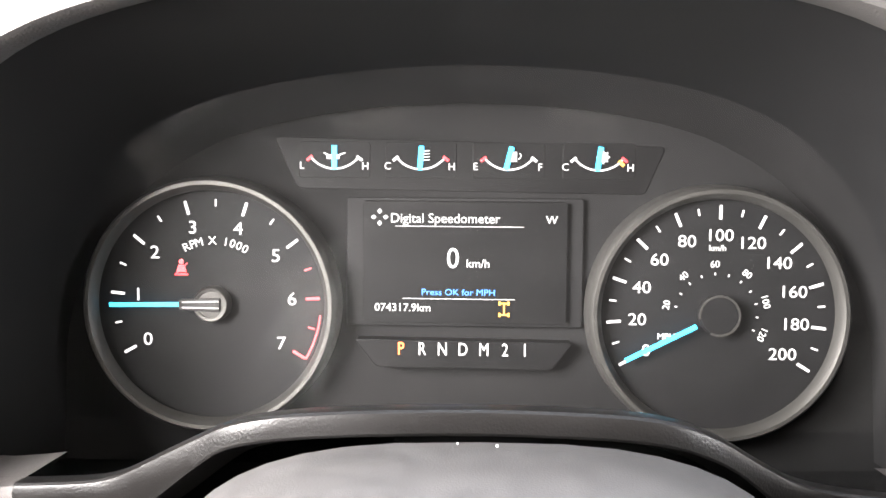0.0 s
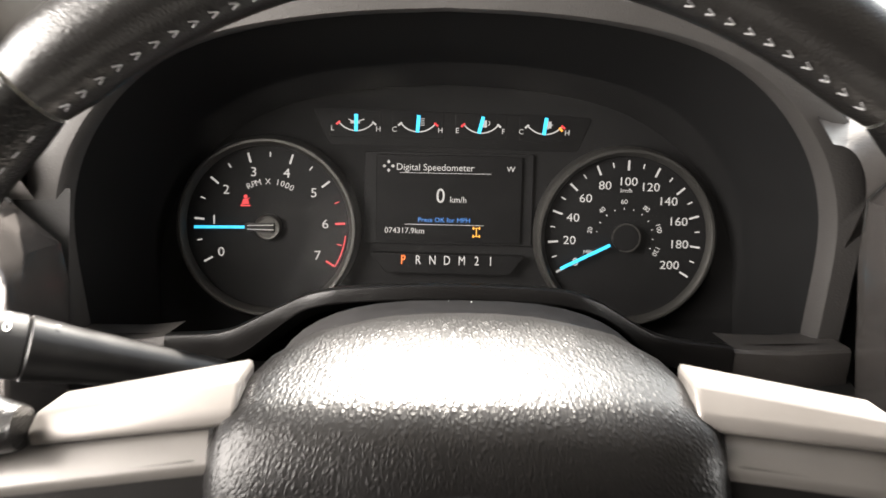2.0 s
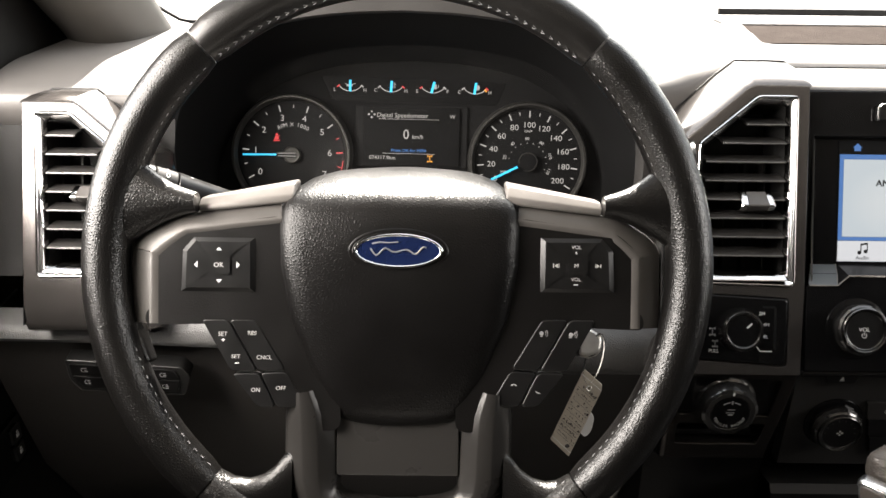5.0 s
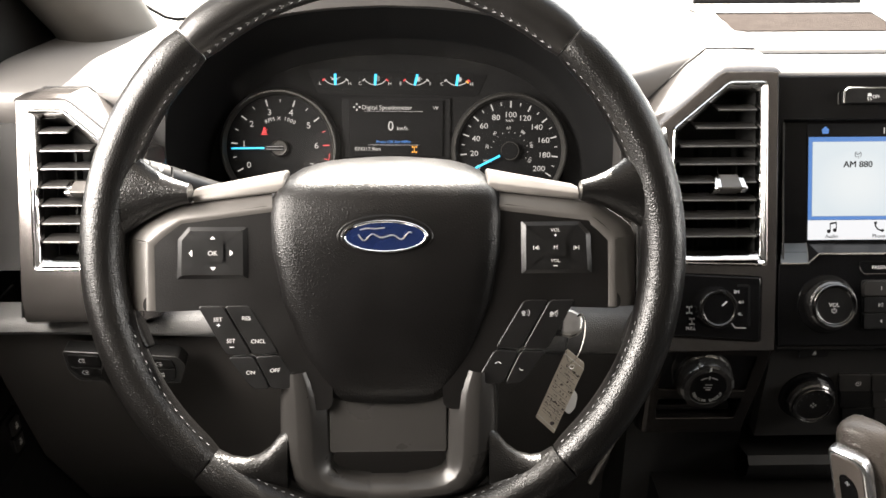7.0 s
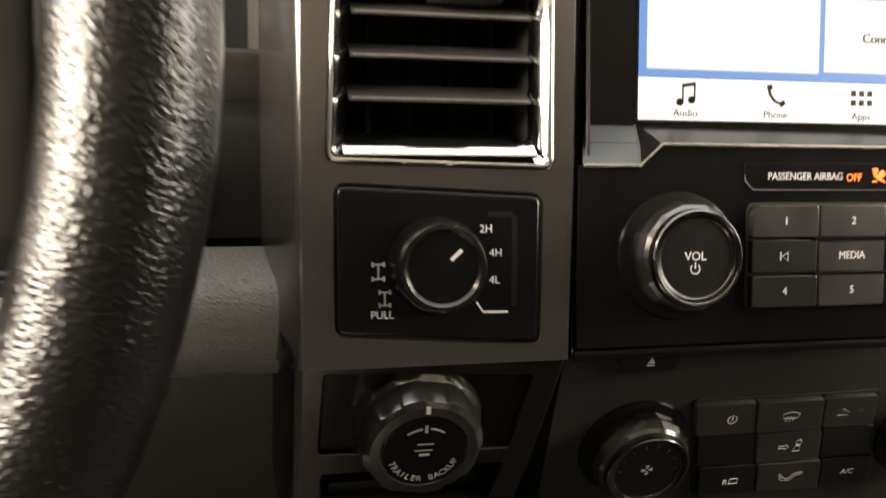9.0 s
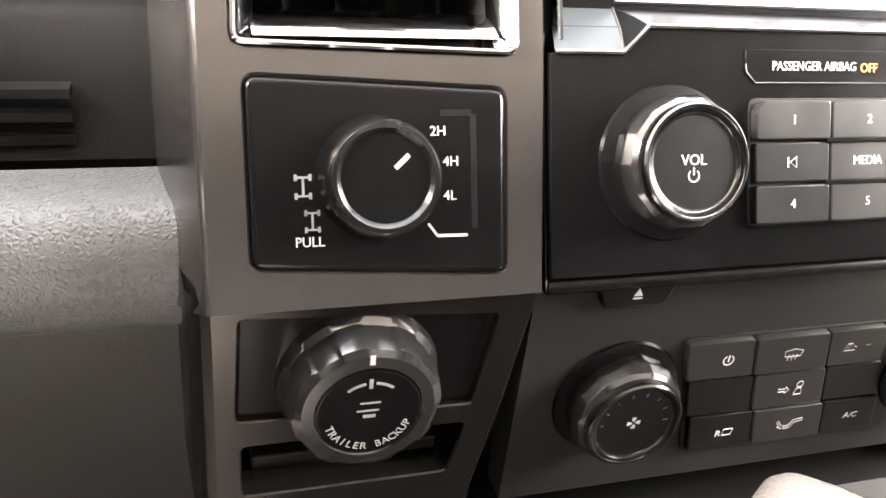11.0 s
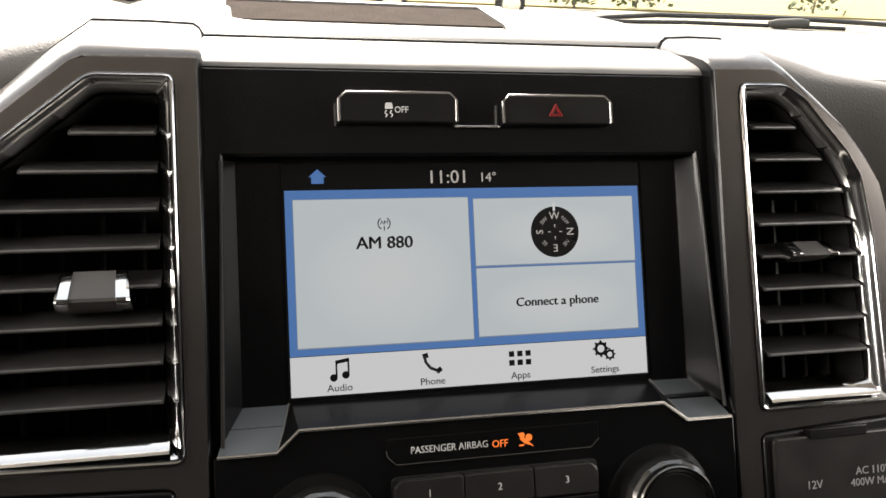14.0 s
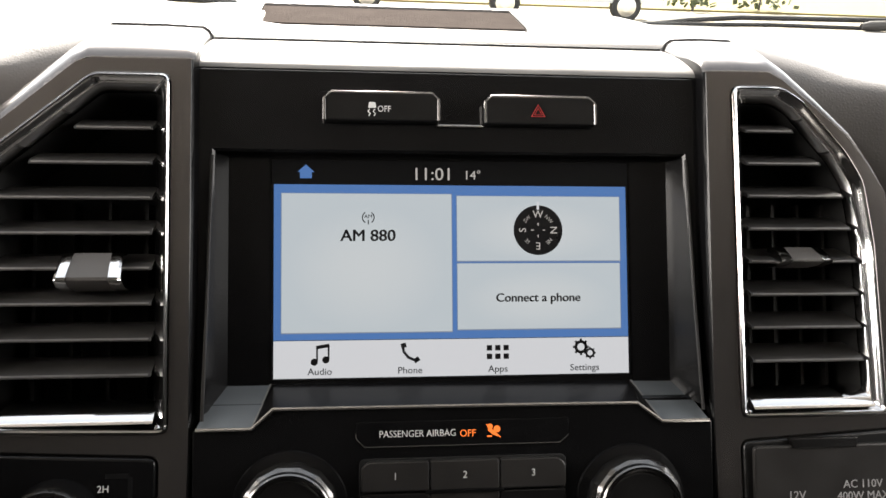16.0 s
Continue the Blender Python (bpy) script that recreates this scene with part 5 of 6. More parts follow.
deep = [[(x, u, -19) for x, u in ledge_top], [(x * 0.5 + a * 0.5, u * 0.45 + b * 0.55, -7) for (x, u), (a, b) in zip(ledge_top, LINE)], [(x, u, 1.2) for x, u in LINE]]
part("ledge", grid([r[2:7] for r in deep]), ledge_gloss, stack, "sloping ledge below the screen", 60)
for i, j in ((0, 2), (7, 9)):
    part("ledge_corner", grid([r[i:j] for r in deep]), facet_satin, stack, "satin sloping corner of the ledge", 60)
    k = 1 if i == 0 else 6
    part("ledge_riser", grid([r[k:k + 2] for r in deep]), gloss_black, stack, "", 60)
    edge = 1 if i == 0 else 7
    part("corner_edge", tube([deep[0][edge], deep[1][edge], deep[2][edge]], 0.45, 6), spoke_bevel, stack)
part("bright_line", sweep([(x, u, 1.4) for x, u in LINE], [(-0.7, -0.8), (0.7, -0.8), (0.7, 0.5), (0, 0.8), (-0.7, 0.5)], False), satin_chrome, stack, "bright line along the ledge")
radio = part("radio_panel", prism([(x, u) for x, u in [(-119.5, -66), (119.5, -66)] + [(x * 119.5 / 118 if abs(x) > 110 else x, u - 0.4) for x, u in LINE[::-1]]], -30, 0.6, 0.5), gloss_black, stack, "gloss black radio panel")

for s, nm in ((-1, "off"), (1, "hazard")):
    xo, uo = (1.0, 3.4) if s < 0 else (3.4, 2.8)
    o = [(x + xo, u + uo) for x, u in ccw([(s * 9.6, 142.5), (s * 9.6, 153), (s * 12.8, 156), (s * 60, 156), (s * 63.4, 153), (s * 63.4, 142.5)])]
    b = part("stack_button", prism(rounded(o, 1, 2), -10, -2.5, 0.8), button_black, stack, "black button with a bright edge")
    path = [(x + xo, u + uo, -2.6) for x, u in ((s * 9.9, 143), (s * 9.9, 153), (s * 13, 155.8), (s * 59.8, 155.8), (s * 63.1, 153), (s * 63.1, 143))]
    part("edge", tube(path, 0.75, 6), satin_chrome, b)
    if s < 0:
        text("OFF", 2.9, -34.4, 151.4, -2.3, white_print, b, wide=0.9)
        part("symbol", moved(join(prism(rounded([(-45, 149.2), (-40.2, 149.2), (-40.8, 152.4), (-44.4, 152.4)], 0.6, 2), -2.5, -2.3, 0), tube([(-44, 148.4, -2.4), (-45, 147.2, -2.4), (-43.6, 146, -2.4), (-44.6, 144.8, -2.4)], 0.35, 5), tube([(-41, 148.4, -2.4), (-42, 147.2, -2.4), (-40.6, 146, -2.4), (-41.6, 144.8, -2.4)], 0.35, 5)), Matrix.Translation((-0.0401, 0.1515, 0)) @ Matrix.Diagonal((0.8, 0.85, 1, 1)) @ Matrix.Translation((0.0427, -0.1487, 0))), white_print, b)
    else:
        tri = lambda k: [(38.6 + k * math.cos(radians(a)), 151.0 + k * math.sin(radians(a)), -2.3) for a in (90, 210, 330)]
        part("symbol", join(tube(tri(3.7), 0.4, 5, True), tube(tri(2.1), 0.3, 5, True)), red_print, b)
part("button_link", prism(rect(-9.4, 144.2, 12.6, 145.4, 0.4), -9, -6, 0.3), satin_chrome, stack)

# touchscreen
screen = thing("touchscreen", STACK @ pose(0, 0, -0.0186), "lit touchscreen with white tiles on a blue ground", "screen")
SX0, SX1, SU0, SU1 = -86.0, 86.0, 26.2, 129.2
scr_black = glow("screen_black", (0.02, 0.02, 0.022), 0.02, (0.003, 0.003, 0.003))
scr_black.node_tree.nodes["Principled BSDF"].inputs["Specular IOR Level"].default_value = 0.15
scr_blue = glow("screen_blue", (0.07, 0.2, 0.52), 0.15)
scr_tile = glow("screen_tile", (0.78, 0.82, 0.85), 0.14)
tt = scr_tile.node_tree
gen, off, far_, fade = tt.nodes.new("ShaderNodeTexCoord"), tt.nodes.new("ShaderNodeVectorMath"), tt.nodes.new("ShaderNodeVectorMath"), tt.nodes.new("ShaderNodeMapRange")
off.operation, far_.operation = "SUBTRACT", "LENGTH"
off.inputs[1].default_value = (0.5, 0.45, 0.5)
fade.inputs["From Min"].default_value, fade.inputs["From Max"].default_value = 0.15, 0.68
tone = tt.nodes.new("ShaderNodeMix")
tone.data_type = "RGBA"
tone.inputs["A"].default_value, tone.inputs["B"].default_value = (0.85, 0.87, 0.87, 1), (0.6, 0.68, 0.74, 1)
tt.links.new(gen.outputs["Generated"], off.inputs[0])
tt.links.new(off.outputs["Vector"], far_.inputs[0])
tt.links.new(far_.outputs["Value"], fade.inputs["Value"])
tt.links.new(fade.outputs["Result"], tone.inputs["Factor"])
tt.links.new(tone.outputs["Result"], tt.nodes["Principled BSDF"].inputs["Emission Color"])
scr_bar = glow("screen_bar", (0.74, 0.77, 0.82), 0.144)
scr_ink = material("screen_ink", (0.006, 0.006, 0.007), 0.3)
scr_line = glow("screen_line", (0.3, 0.36, 0.48), 0.12)
part("glass", prism(rect(SX0 - 1, SU0 - 0.8, SX1 + 1, SU1 + 0.5), -4, 0, 0), scr_black, screen)
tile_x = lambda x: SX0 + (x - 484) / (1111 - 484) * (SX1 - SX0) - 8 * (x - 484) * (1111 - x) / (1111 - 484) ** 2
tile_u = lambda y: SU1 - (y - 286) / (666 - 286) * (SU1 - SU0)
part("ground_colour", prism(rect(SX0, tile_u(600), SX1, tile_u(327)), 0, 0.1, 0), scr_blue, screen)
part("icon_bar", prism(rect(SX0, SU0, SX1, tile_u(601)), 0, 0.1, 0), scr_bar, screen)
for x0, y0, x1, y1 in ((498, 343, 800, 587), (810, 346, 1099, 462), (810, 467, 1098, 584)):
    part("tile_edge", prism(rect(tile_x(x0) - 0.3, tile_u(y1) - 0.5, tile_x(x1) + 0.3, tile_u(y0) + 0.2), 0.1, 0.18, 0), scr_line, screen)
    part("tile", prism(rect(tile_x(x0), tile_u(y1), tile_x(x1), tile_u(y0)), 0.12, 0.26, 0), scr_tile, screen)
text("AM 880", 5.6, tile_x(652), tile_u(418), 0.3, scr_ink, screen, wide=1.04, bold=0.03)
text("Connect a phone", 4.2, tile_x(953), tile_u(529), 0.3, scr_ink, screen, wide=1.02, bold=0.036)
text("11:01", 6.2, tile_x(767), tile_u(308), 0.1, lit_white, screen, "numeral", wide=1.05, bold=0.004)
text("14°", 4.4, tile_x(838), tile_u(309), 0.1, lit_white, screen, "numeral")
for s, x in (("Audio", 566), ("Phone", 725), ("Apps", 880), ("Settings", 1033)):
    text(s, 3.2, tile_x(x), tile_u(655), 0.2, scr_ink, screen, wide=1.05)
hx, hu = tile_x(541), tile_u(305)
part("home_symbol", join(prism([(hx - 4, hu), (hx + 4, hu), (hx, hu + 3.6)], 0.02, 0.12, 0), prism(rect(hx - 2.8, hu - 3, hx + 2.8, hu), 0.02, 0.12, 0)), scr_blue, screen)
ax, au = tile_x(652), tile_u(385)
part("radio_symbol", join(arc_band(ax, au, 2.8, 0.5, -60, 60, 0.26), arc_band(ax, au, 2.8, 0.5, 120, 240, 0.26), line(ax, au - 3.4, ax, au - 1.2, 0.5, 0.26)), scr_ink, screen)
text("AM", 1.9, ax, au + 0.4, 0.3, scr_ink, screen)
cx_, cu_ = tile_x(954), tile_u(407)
compass = part("compass", prism(disc(cx_, cu_, 12.2, 40), 0.26, 0.36, 0), scr_ink, screen)
for ch, a, big in (("W", 90, 1), ("N", 0, 1), ("E", -90, 1), ("S", 180, 1), ("NW", 45, 0), ("NE", -45, 0), ("SE", -135, 0), ("SW", 135, 0)):
    x, u = pol(cx_, cu_, 7.6, a)
    text(ch, 3.6 if big else 1.9, x, u, 0.42, lit_white if big else grey_print, compass, turn=a - 90)
part("compass_mark", prism(rect(cx_ - 0.6, cu_ + 10, cx_ + 0.6, cu_ + 14), 0.4, 0.46, 0), scr_bar, compass)
for k in range(4):
    part("compass_tick", line(*pol(cx_, cu_, 2.2, 90 * k), *pol(cx_, cu_, 3.6, 90 * k), 0.5, 0.4), lit_white, compass)
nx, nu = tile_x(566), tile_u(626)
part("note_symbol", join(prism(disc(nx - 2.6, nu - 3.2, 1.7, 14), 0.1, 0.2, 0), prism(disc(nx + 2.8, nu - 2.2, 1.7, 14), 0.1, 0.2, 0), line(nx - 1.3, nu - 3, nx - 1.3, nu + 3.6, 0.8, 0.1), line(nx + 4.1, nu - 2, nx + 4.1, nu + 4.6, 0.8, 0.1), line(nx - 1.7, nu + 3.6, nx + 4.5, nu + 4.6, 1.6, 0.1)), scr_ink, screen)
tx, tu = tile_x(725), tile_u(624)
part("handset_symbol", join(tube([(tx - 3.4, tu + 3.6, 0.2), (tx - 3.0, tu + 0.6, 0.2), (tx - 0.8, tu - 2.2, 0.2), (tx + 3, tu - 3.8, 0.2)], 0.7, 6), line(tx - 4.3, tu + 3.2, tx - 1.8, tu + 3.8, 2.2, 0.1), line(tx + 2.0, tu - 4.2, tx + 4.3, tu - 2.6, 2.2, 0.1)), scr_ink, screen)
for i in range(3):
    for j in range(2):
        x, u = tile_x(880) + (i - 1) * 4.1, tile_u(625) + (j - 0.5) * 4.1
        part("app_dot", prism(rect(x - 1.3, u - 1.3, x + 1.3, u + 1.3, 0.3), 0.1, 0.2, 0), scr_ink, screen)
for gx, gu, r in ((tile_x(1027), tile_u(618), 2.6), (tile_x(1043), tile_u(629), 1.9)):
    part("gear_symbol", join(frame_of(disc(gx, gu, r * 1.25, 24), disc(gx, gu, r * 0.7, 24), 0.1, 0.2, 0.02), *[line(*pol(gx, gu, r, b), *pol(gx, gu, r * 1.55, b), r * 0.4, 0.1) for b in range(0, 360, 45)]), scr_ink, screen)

# airbag strip, keys and knobs
ab = part("airbag_strip", prism(rounded(ccw([(-48, 8), (50, 8), (50, 0.5), (46, -3.2), (-44, -3.2), (-48, 0.5)]), 1, 2), 0, 1.1, 0.3), gloss_black, radio, "dark strip with the airbag notice")
part("airbag_edge", tube([(-48, 3, 1.0), (-47.6, 0.4, 1.0), (-44, -3.2, 1.0), (46, -3.2, 1.0), (50, 0.4, 1.0)], 0.22, 5), band_grey, ab)
text("PASSENGER AIRBAG", 3.1, -20.0, 2.3, 1.2, white_print, ab, wide=0.9)
text("OFF", 3.2, 2.9, 1.9, 1.2, lit_orange, ab, wide=0.95)
part("airbag_symbol", join(prism(disc(13.2, 4.8, 1.3, 12), 1.1, 1.25, 0), line(12.6, 3.8, 15.2, 1.4, 1.6, 1.1), line(15.2, 1.4, 17, 0.6, 1.0, 1.1), prism(disc(16.4, 3.6, 1.6, 12), 1.1, 1.25, 0), line(11.8, 0.4, 14, 0.4, 0.7, 1.1), line(11.4, 5.8, 18, -0.2, 0.5, 1.2)), lit_orange, ab)
key_names = [["1", "2", "3"], ["<", "MEDIA", ">"], ["4", "5", "6"]]
part("key_bed", prism(rect(-46.5, -52.3, 48.5, -8.4, 3), 0, 1.0, 0.3), matt_black, radio)
for r, (u0, u1) in enumerate(((-22.6, -9.4), (-37.2, -23.6), (-51.4, -38.2))):
    for c, (x0, x1) in enumerate(((-45.6, -15.2), (-14.6, 16.8), (17.4, 47.6))):
        p = [(x0, u0), (x1, u0), (x1, u1), (x0, u1)]
        if r == 0 and c == 0:
            p = [(x0, u0), (x1, u0), (x1, u1), (x0 + 3, u1), (x0, u1 - 3)]
        if r == 0 and c == 2:
            p = [(x0, u0), (x1, u0), (x1, u1 - 3), (x1 - 3, u1), (x0, u1)]
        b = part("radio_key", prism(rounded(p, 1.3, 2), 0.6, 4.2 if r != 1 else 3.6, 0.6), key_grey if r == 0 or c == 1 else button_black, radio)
        s = key_names[r][c]
        x, u = (x0 + x1) / 2, (u0 + u1) / 2
        if s in "<>":
            d = -1 if s == "<" else 1
            part("symbol", join(tube([(x - 1.4 * d, u - 1.8, 3.7), (x + 1.2 * d, u, 3.7), (x - 1.4 * d, u + 1.8, 3.7)], 0.28, 5, True), line(x + 1.9 * d, u - 1.8, x + 1.9 * d, u + 1.8, 0.5, 3.6)), white_print, b)
        else:
            text(s, 3.2, x, u, 4.3 if r != 1 else 3.7, white_print, b, "lettering", wide=0.95)
for u in (-23.1, -37.7):
    part("key_groove", prism(rect(-17, u - 0.9, 19, u + 0.9, 0.8), 3.6, 4.6, 0.3), gloss_black, radio)


def stack_knob(parent, x, u, n, r, h, label):
    flat = lambda a: math.cos(math.pi / 14) / math.cos((a % (math.pi / 7)) - math.pi / 14)
    facet = lambda a, i: 1.0 + (0.026 + (flat(a) - 1.0)) * (i in (2, 3)) if i < 5 else 1.0
    k = part("rotary_knob", lathe([(r + 4.6, n), (r + 4.0, n + 1.4), (r - 0.2, n + 2.4), (r - 0.6, n + h * 0.5), (r - 1.8, n + h * 0.72), (r - 2.8, n + h * 0.93), (r - 4, n + h), (r - 5.2, n + h - 0.4), (r - 6, n + h - 2), (0, n + h - 2.2)], x, u, 84, facet), gloss_black, parent, label, 25)
    part("grip_ring", lathe([(r + 0.1, n + h * 0.42), (r + 0.3, n + h * 0.5), (r - 0.9, n + h * 0.72), (r - 2.2, n + h * 0.8), (r - 2.4, n + h * 0.9)], x, u, 84, lambda a, i: (1.0 + 0.024 + (flat(a) - 1.0)) if i in (1, 2) else (1.012 if i == 0 else 1.0)), facet_gloss, k, "faceted polished black grip ring", 12)
    part("front_rim", lathe([(r - 2.3, n + h * 0.9), (r - 2.5, n + h * 0.98), (r - 3.2, n + h + 0.3), (r - 3.9, n + h + 0.2), (r - 4.5, n + h - 0.3), (r - 6.2, n + h - 1.6)], x, u, 84), knob_rim_metal, k, "thin bright front rim", 30)
    part("knob_face", lathe([(r - 5.9, n + h - 1.4), (r - 6.6, n + h - 1.7), (0, n + h - 1.9)], x, u, 60), button_black, k)
    return k


kv = stack_knob(radio, -77, -29.5, 0.6, 21.4, 17, "volume knob with a faceted black grip ring")
text("VOL", 3.4, -77.5, -28.8, 16.1, white_print, kv)
part("power_symbol", join(arc_band(-77.5, -33.6, 1.9, 0.45, 130, 410, 16.0), line(-77.5, -33.4, -77.5, -31, 0.5, 16.0)), white_print, kv)
kt = stack_knob(radio, 79, -30.6, 0.6, 21.4, 17, "tuning knob with a faceted black grip ring")
text("TUNE", 3.2, 79, -30.6, 16.1, white_print, kt)

# slot and climate controls
climate = thing("climate_panel", LOWER, "black climate control panel with two rotary knobs and keys", "control panel")
face = part("face", prism([(-119, -94), (119, -94), (119, 11), (-119, 11)], -14, 0, 0), panel_black, climate, "dark panel face")
part("lip", loft([[(x, u, n) for u, n in ((14, 4), (11.5, 8), (9, 9), (7.2, 7.5), (7, -2))] for x in (-119, 119)], False), gloss_black, climate)
part("disc_slot", prism(rect(-66, 3.0, 96, 4.6, 0.6), -2, 0.8, 0.2), matt_black, climate, "disc slot")
part("slot_edge", prism(rect(-66, 5.0, 97, 6.0, 0.4), -2, 1.6, 0.4), satin_chrome, climate, "bright slot edge")
ej = part("eject_key", prism(rounded(ccw([(-98, 7), (-66, 8), (-70, -3), (-94, -3)]), 1.5, 2), 0, 4, 0.8), button_black, climate)
part("eject_symbol", join(prism([(-83.7, 1.8), (-80.1, 1.8), (-81.9, 5)], 4, 4.2, 0), line(-83.7, 0.8, -80.1, 0.8, 0.6, 4.0)), white_print, ej)
kf = stack_knob(climate, -78, -47, 0, 21.4, 17, "fan knob with a faceted black grip ring")
for b in range(4):
    part("fan_symbol", prism([(-78 + q * math.cos(radians(90 * b + a)), -47 + q * math.sin(radians(90 * b + a))) for q, a in ((0.5, 0), (2.6, -18), (2.8, 18), (1.6, 34))], 15.2, 15.45, 0), soft_print, kf)
for b in range(8):
    a = 180 - b * 25.7
    part("fan_mark", line(*pol(-78, -47, 12.2, a), *pol(-78, -47, 13.4 + 0.1 * b, a), 0.6, 15.3), dim_print, kf)
kc = stack_knob(climate, 75, -50, 0, 21.4, 17, "temperature knob with blue and red scale")
part("cold_scale", arc_band(75, -50, 13.5, 1.2, 75, 205, 15.4), glow("scale_cyan", (0.05, 0.6, 0.7), 0.1), kc)
part("hot_scale", arc_band(75, -50, 13.5, 1.2, -25, 72, 15.4), glow("scale_red", (0.8, 0.08, 0.05), 0.1), kc)
cols, crow = ((-54.5, -25), (-24.4, 9.2), (9.9, 37.5)), ((-23, -40.6), (-41.3, -59.4), (-60.1, -78))
part("key_bed", prism(rounded([(-42, -79), (51, -79), (40, -22), (-54, -22)], 2, 3), 0, 1, 0.3), matt_black, climate)
for c, (x0, x1) in enumerate(cols):
    for r, (u1, u0) in enumerate(crow):
        sk = lambda u: 0.2 * (-30 - u)
        x0, x1 = x0 + 1.5, x1 + 1.5
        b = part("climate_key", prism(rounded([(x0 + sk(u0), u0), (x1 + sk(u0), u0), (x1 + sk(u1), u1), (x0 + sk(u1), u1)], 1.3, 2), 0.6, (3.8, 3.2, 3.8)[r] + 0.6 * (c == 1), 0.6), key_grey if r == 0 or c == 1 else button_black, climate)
        x, u, n = (x0 + x1) / 2 + sk((u0 + u1) / 2), (u0 + u1) / 2, (3.8, 3.2, 3.8)[r] + 0.6 * (c == 1)
        if (c, r) == (0, 0):
            part("symbol", join(arc_band(x + 3, u, 2.2, 0.5, 120, 420, n), line(x + 3, u - 0.6, x + 3, u + 2.4, 0.5, n)), white_print, b)
        elif (c, r) == (0, 2):
            text("R", 3.2, x - 1, u - 1, n + 0.1, white_print, b)
            part("symbol", tube([(x + 1.2, u - 2, n), (x + 5.4, u - 2, n), (x + 5.4, u + 1, n), (x + 1.2, u + 1, n)], 0.3, 5, True), white_print, b)
        elif (c, r) == (2, 2):
            text("A/C", 3.0, x + 1, u, n + 0.1, white_print, b)
        elif (c, r) == (1, 0):
            wave = lambda q: tube([(x - 1.8 + 1.8 * q, u - 2.8, n), (x - 2.2 + 1.8 * q, u - 1.8, n), (x - 1.4 + 1.8 * q, u - 0.8, n), (x - 1.8 + 1.8 * q, u + 0.2, n)], 0.22, 4)
            part("symbol", join(tube([(x - 3.6, u - 0.8, n), (x - 4.2, u + 1.8, n), (x, u + 2.8, n), (x + 4.2, u + 1.8, n), (x + 3.6, u - 0.8, n)], 0.28, 5, True), *[wave(q) for q in range(3)]), soft_print, b)
        elif (c, r) == (1, 1):
            arrow = [(x - 5.4, u - 0.9, n), (x - 2.2, u - 0.9, n), (x - 2.2, u - 1.9, n), (x - 0.2, u - 0.2, n), (x - 2.2, u + 1.5, n), (x - 2.2, u + 0.5, n), (x - 5.4, u + 0.5, n)]
            body = [(x + 2.6, u - 3.0, n), (x + 6.4, u - 3.0, n), (x + 5.6, u + 0.2, n), (x + 3.4, u + 0.2, n)]
            head = [(x + 4.5 + 1.5 * math.cos(g * 0.7), u + 2.2 + 1.5 * math.sin(g * 0.7), n) for g in range(9)]
            part("symbol", join(tube(arrow, 0.25, 4, True), tube(body, 0.28, 4, True), tube(head, 0.28, 4, True)), soft_print, b)
        elif (c, r) == (1, 2):
            seat = [(x - 1.6, u - 2.4, n), (x + 1.6, u - 2.0, n), (x + 2.8, u + 0.6, n), (x + 6.8, u + 1.4, n), (x + 6.4, u + 2.6, n), (x + 2.0, u + 1.9, n), (x + 0.6, u - 0.7, n), (x - 1.9, u - 1.1, n)]
            arrow = [(x - 6.0, u + 1.8, n), (x - 4.2, u - 0.6, n), (x - 5.0, u - 1.0, n), (x - 2.6, u - 2.4, n), (x - 2.8, u + 0.1, n), (x - 3.5, u - 0.2, n), (x - 5.2, u + 2.2, n)]
            part("symbol", join(tube(seat, 0.26, 4, True), tube(arrow, 0.24, 4, True)), soft_print, b)
        elif (c, r) == (2, 0):
            car = [(x - 6.5, u - 1.4, n), (x - 0.6, u - 1.4, n), (x - 0.6, u + 0.2, n), (x - 2.0, u + 0.5, n), (x - 2.9, u + 2.0, n), (x - 5.0, u + 2.0, n), (x - 6.0, u + 0.4, n)]
            part("symbol", join(tube(car, 0.24, 4, True), arc_band(x - 3.4, u + 0.1, 1.0, 0.4, 0, 270, n), line(x + 4.2, u + 0.6, x + 6.6, u + 0.6, 0.8, n)), dim_print, b)

# outlets on the passenger side
outlet = thing("power_outlet_panel", STACK, "black covered power outlets below the passenger-side vent", "power outlet")
op = ccw(mirror(PLATE))
part("plate", prism(rounded(op, 3.5, 3), -10, 1.0, 1.4, 3), button_black, outlet, "grained black plate")
lid = part("lid", prism(rect(139, -56, 210, -7.5, 2.5), 0, 3.2, 1.0), key_grey, outlet, "hinged outlet cover")
part("hinge", prism(rounded(ccw([(157, -4), (191, -4), (190, -9), (158, -9)]), 0.8, 2), 0, 4.2, 0.6), spoke_grey, lid)
text("12V", 4.0, 159.5, -31, 3.4, grey_print, lid)
text("AC 110V", 3.8, 193, -26.5, 3.4, grey_print, lid)
text("400W MAX", 3.8, 193, -32, 3.4, grey_print, lid)

# ---- stalk, ignition, key, switches ----
def along(a, b, prof, seg=20, squash=1.0):
    """A turned piece from a to b (metres); prof: (share of the way, radius in mm)."""
    a, b = Vector(a) * 1000, Vector(b) * 1000
    t = (b - a).normalized()
    s = t.cross(Vector((0, 0, 1))).normalized()
    u = s.cross(t)
    loops = [[tuple(a + (b - a) * w + s * (r * math.cos(2 * math.pi * i / seg)) + u * (r * squash * math.sin(2 * math.pi * i / seg))) for i in range(seg)] for w, r in prof]
    return loft(loops, True, True, True)


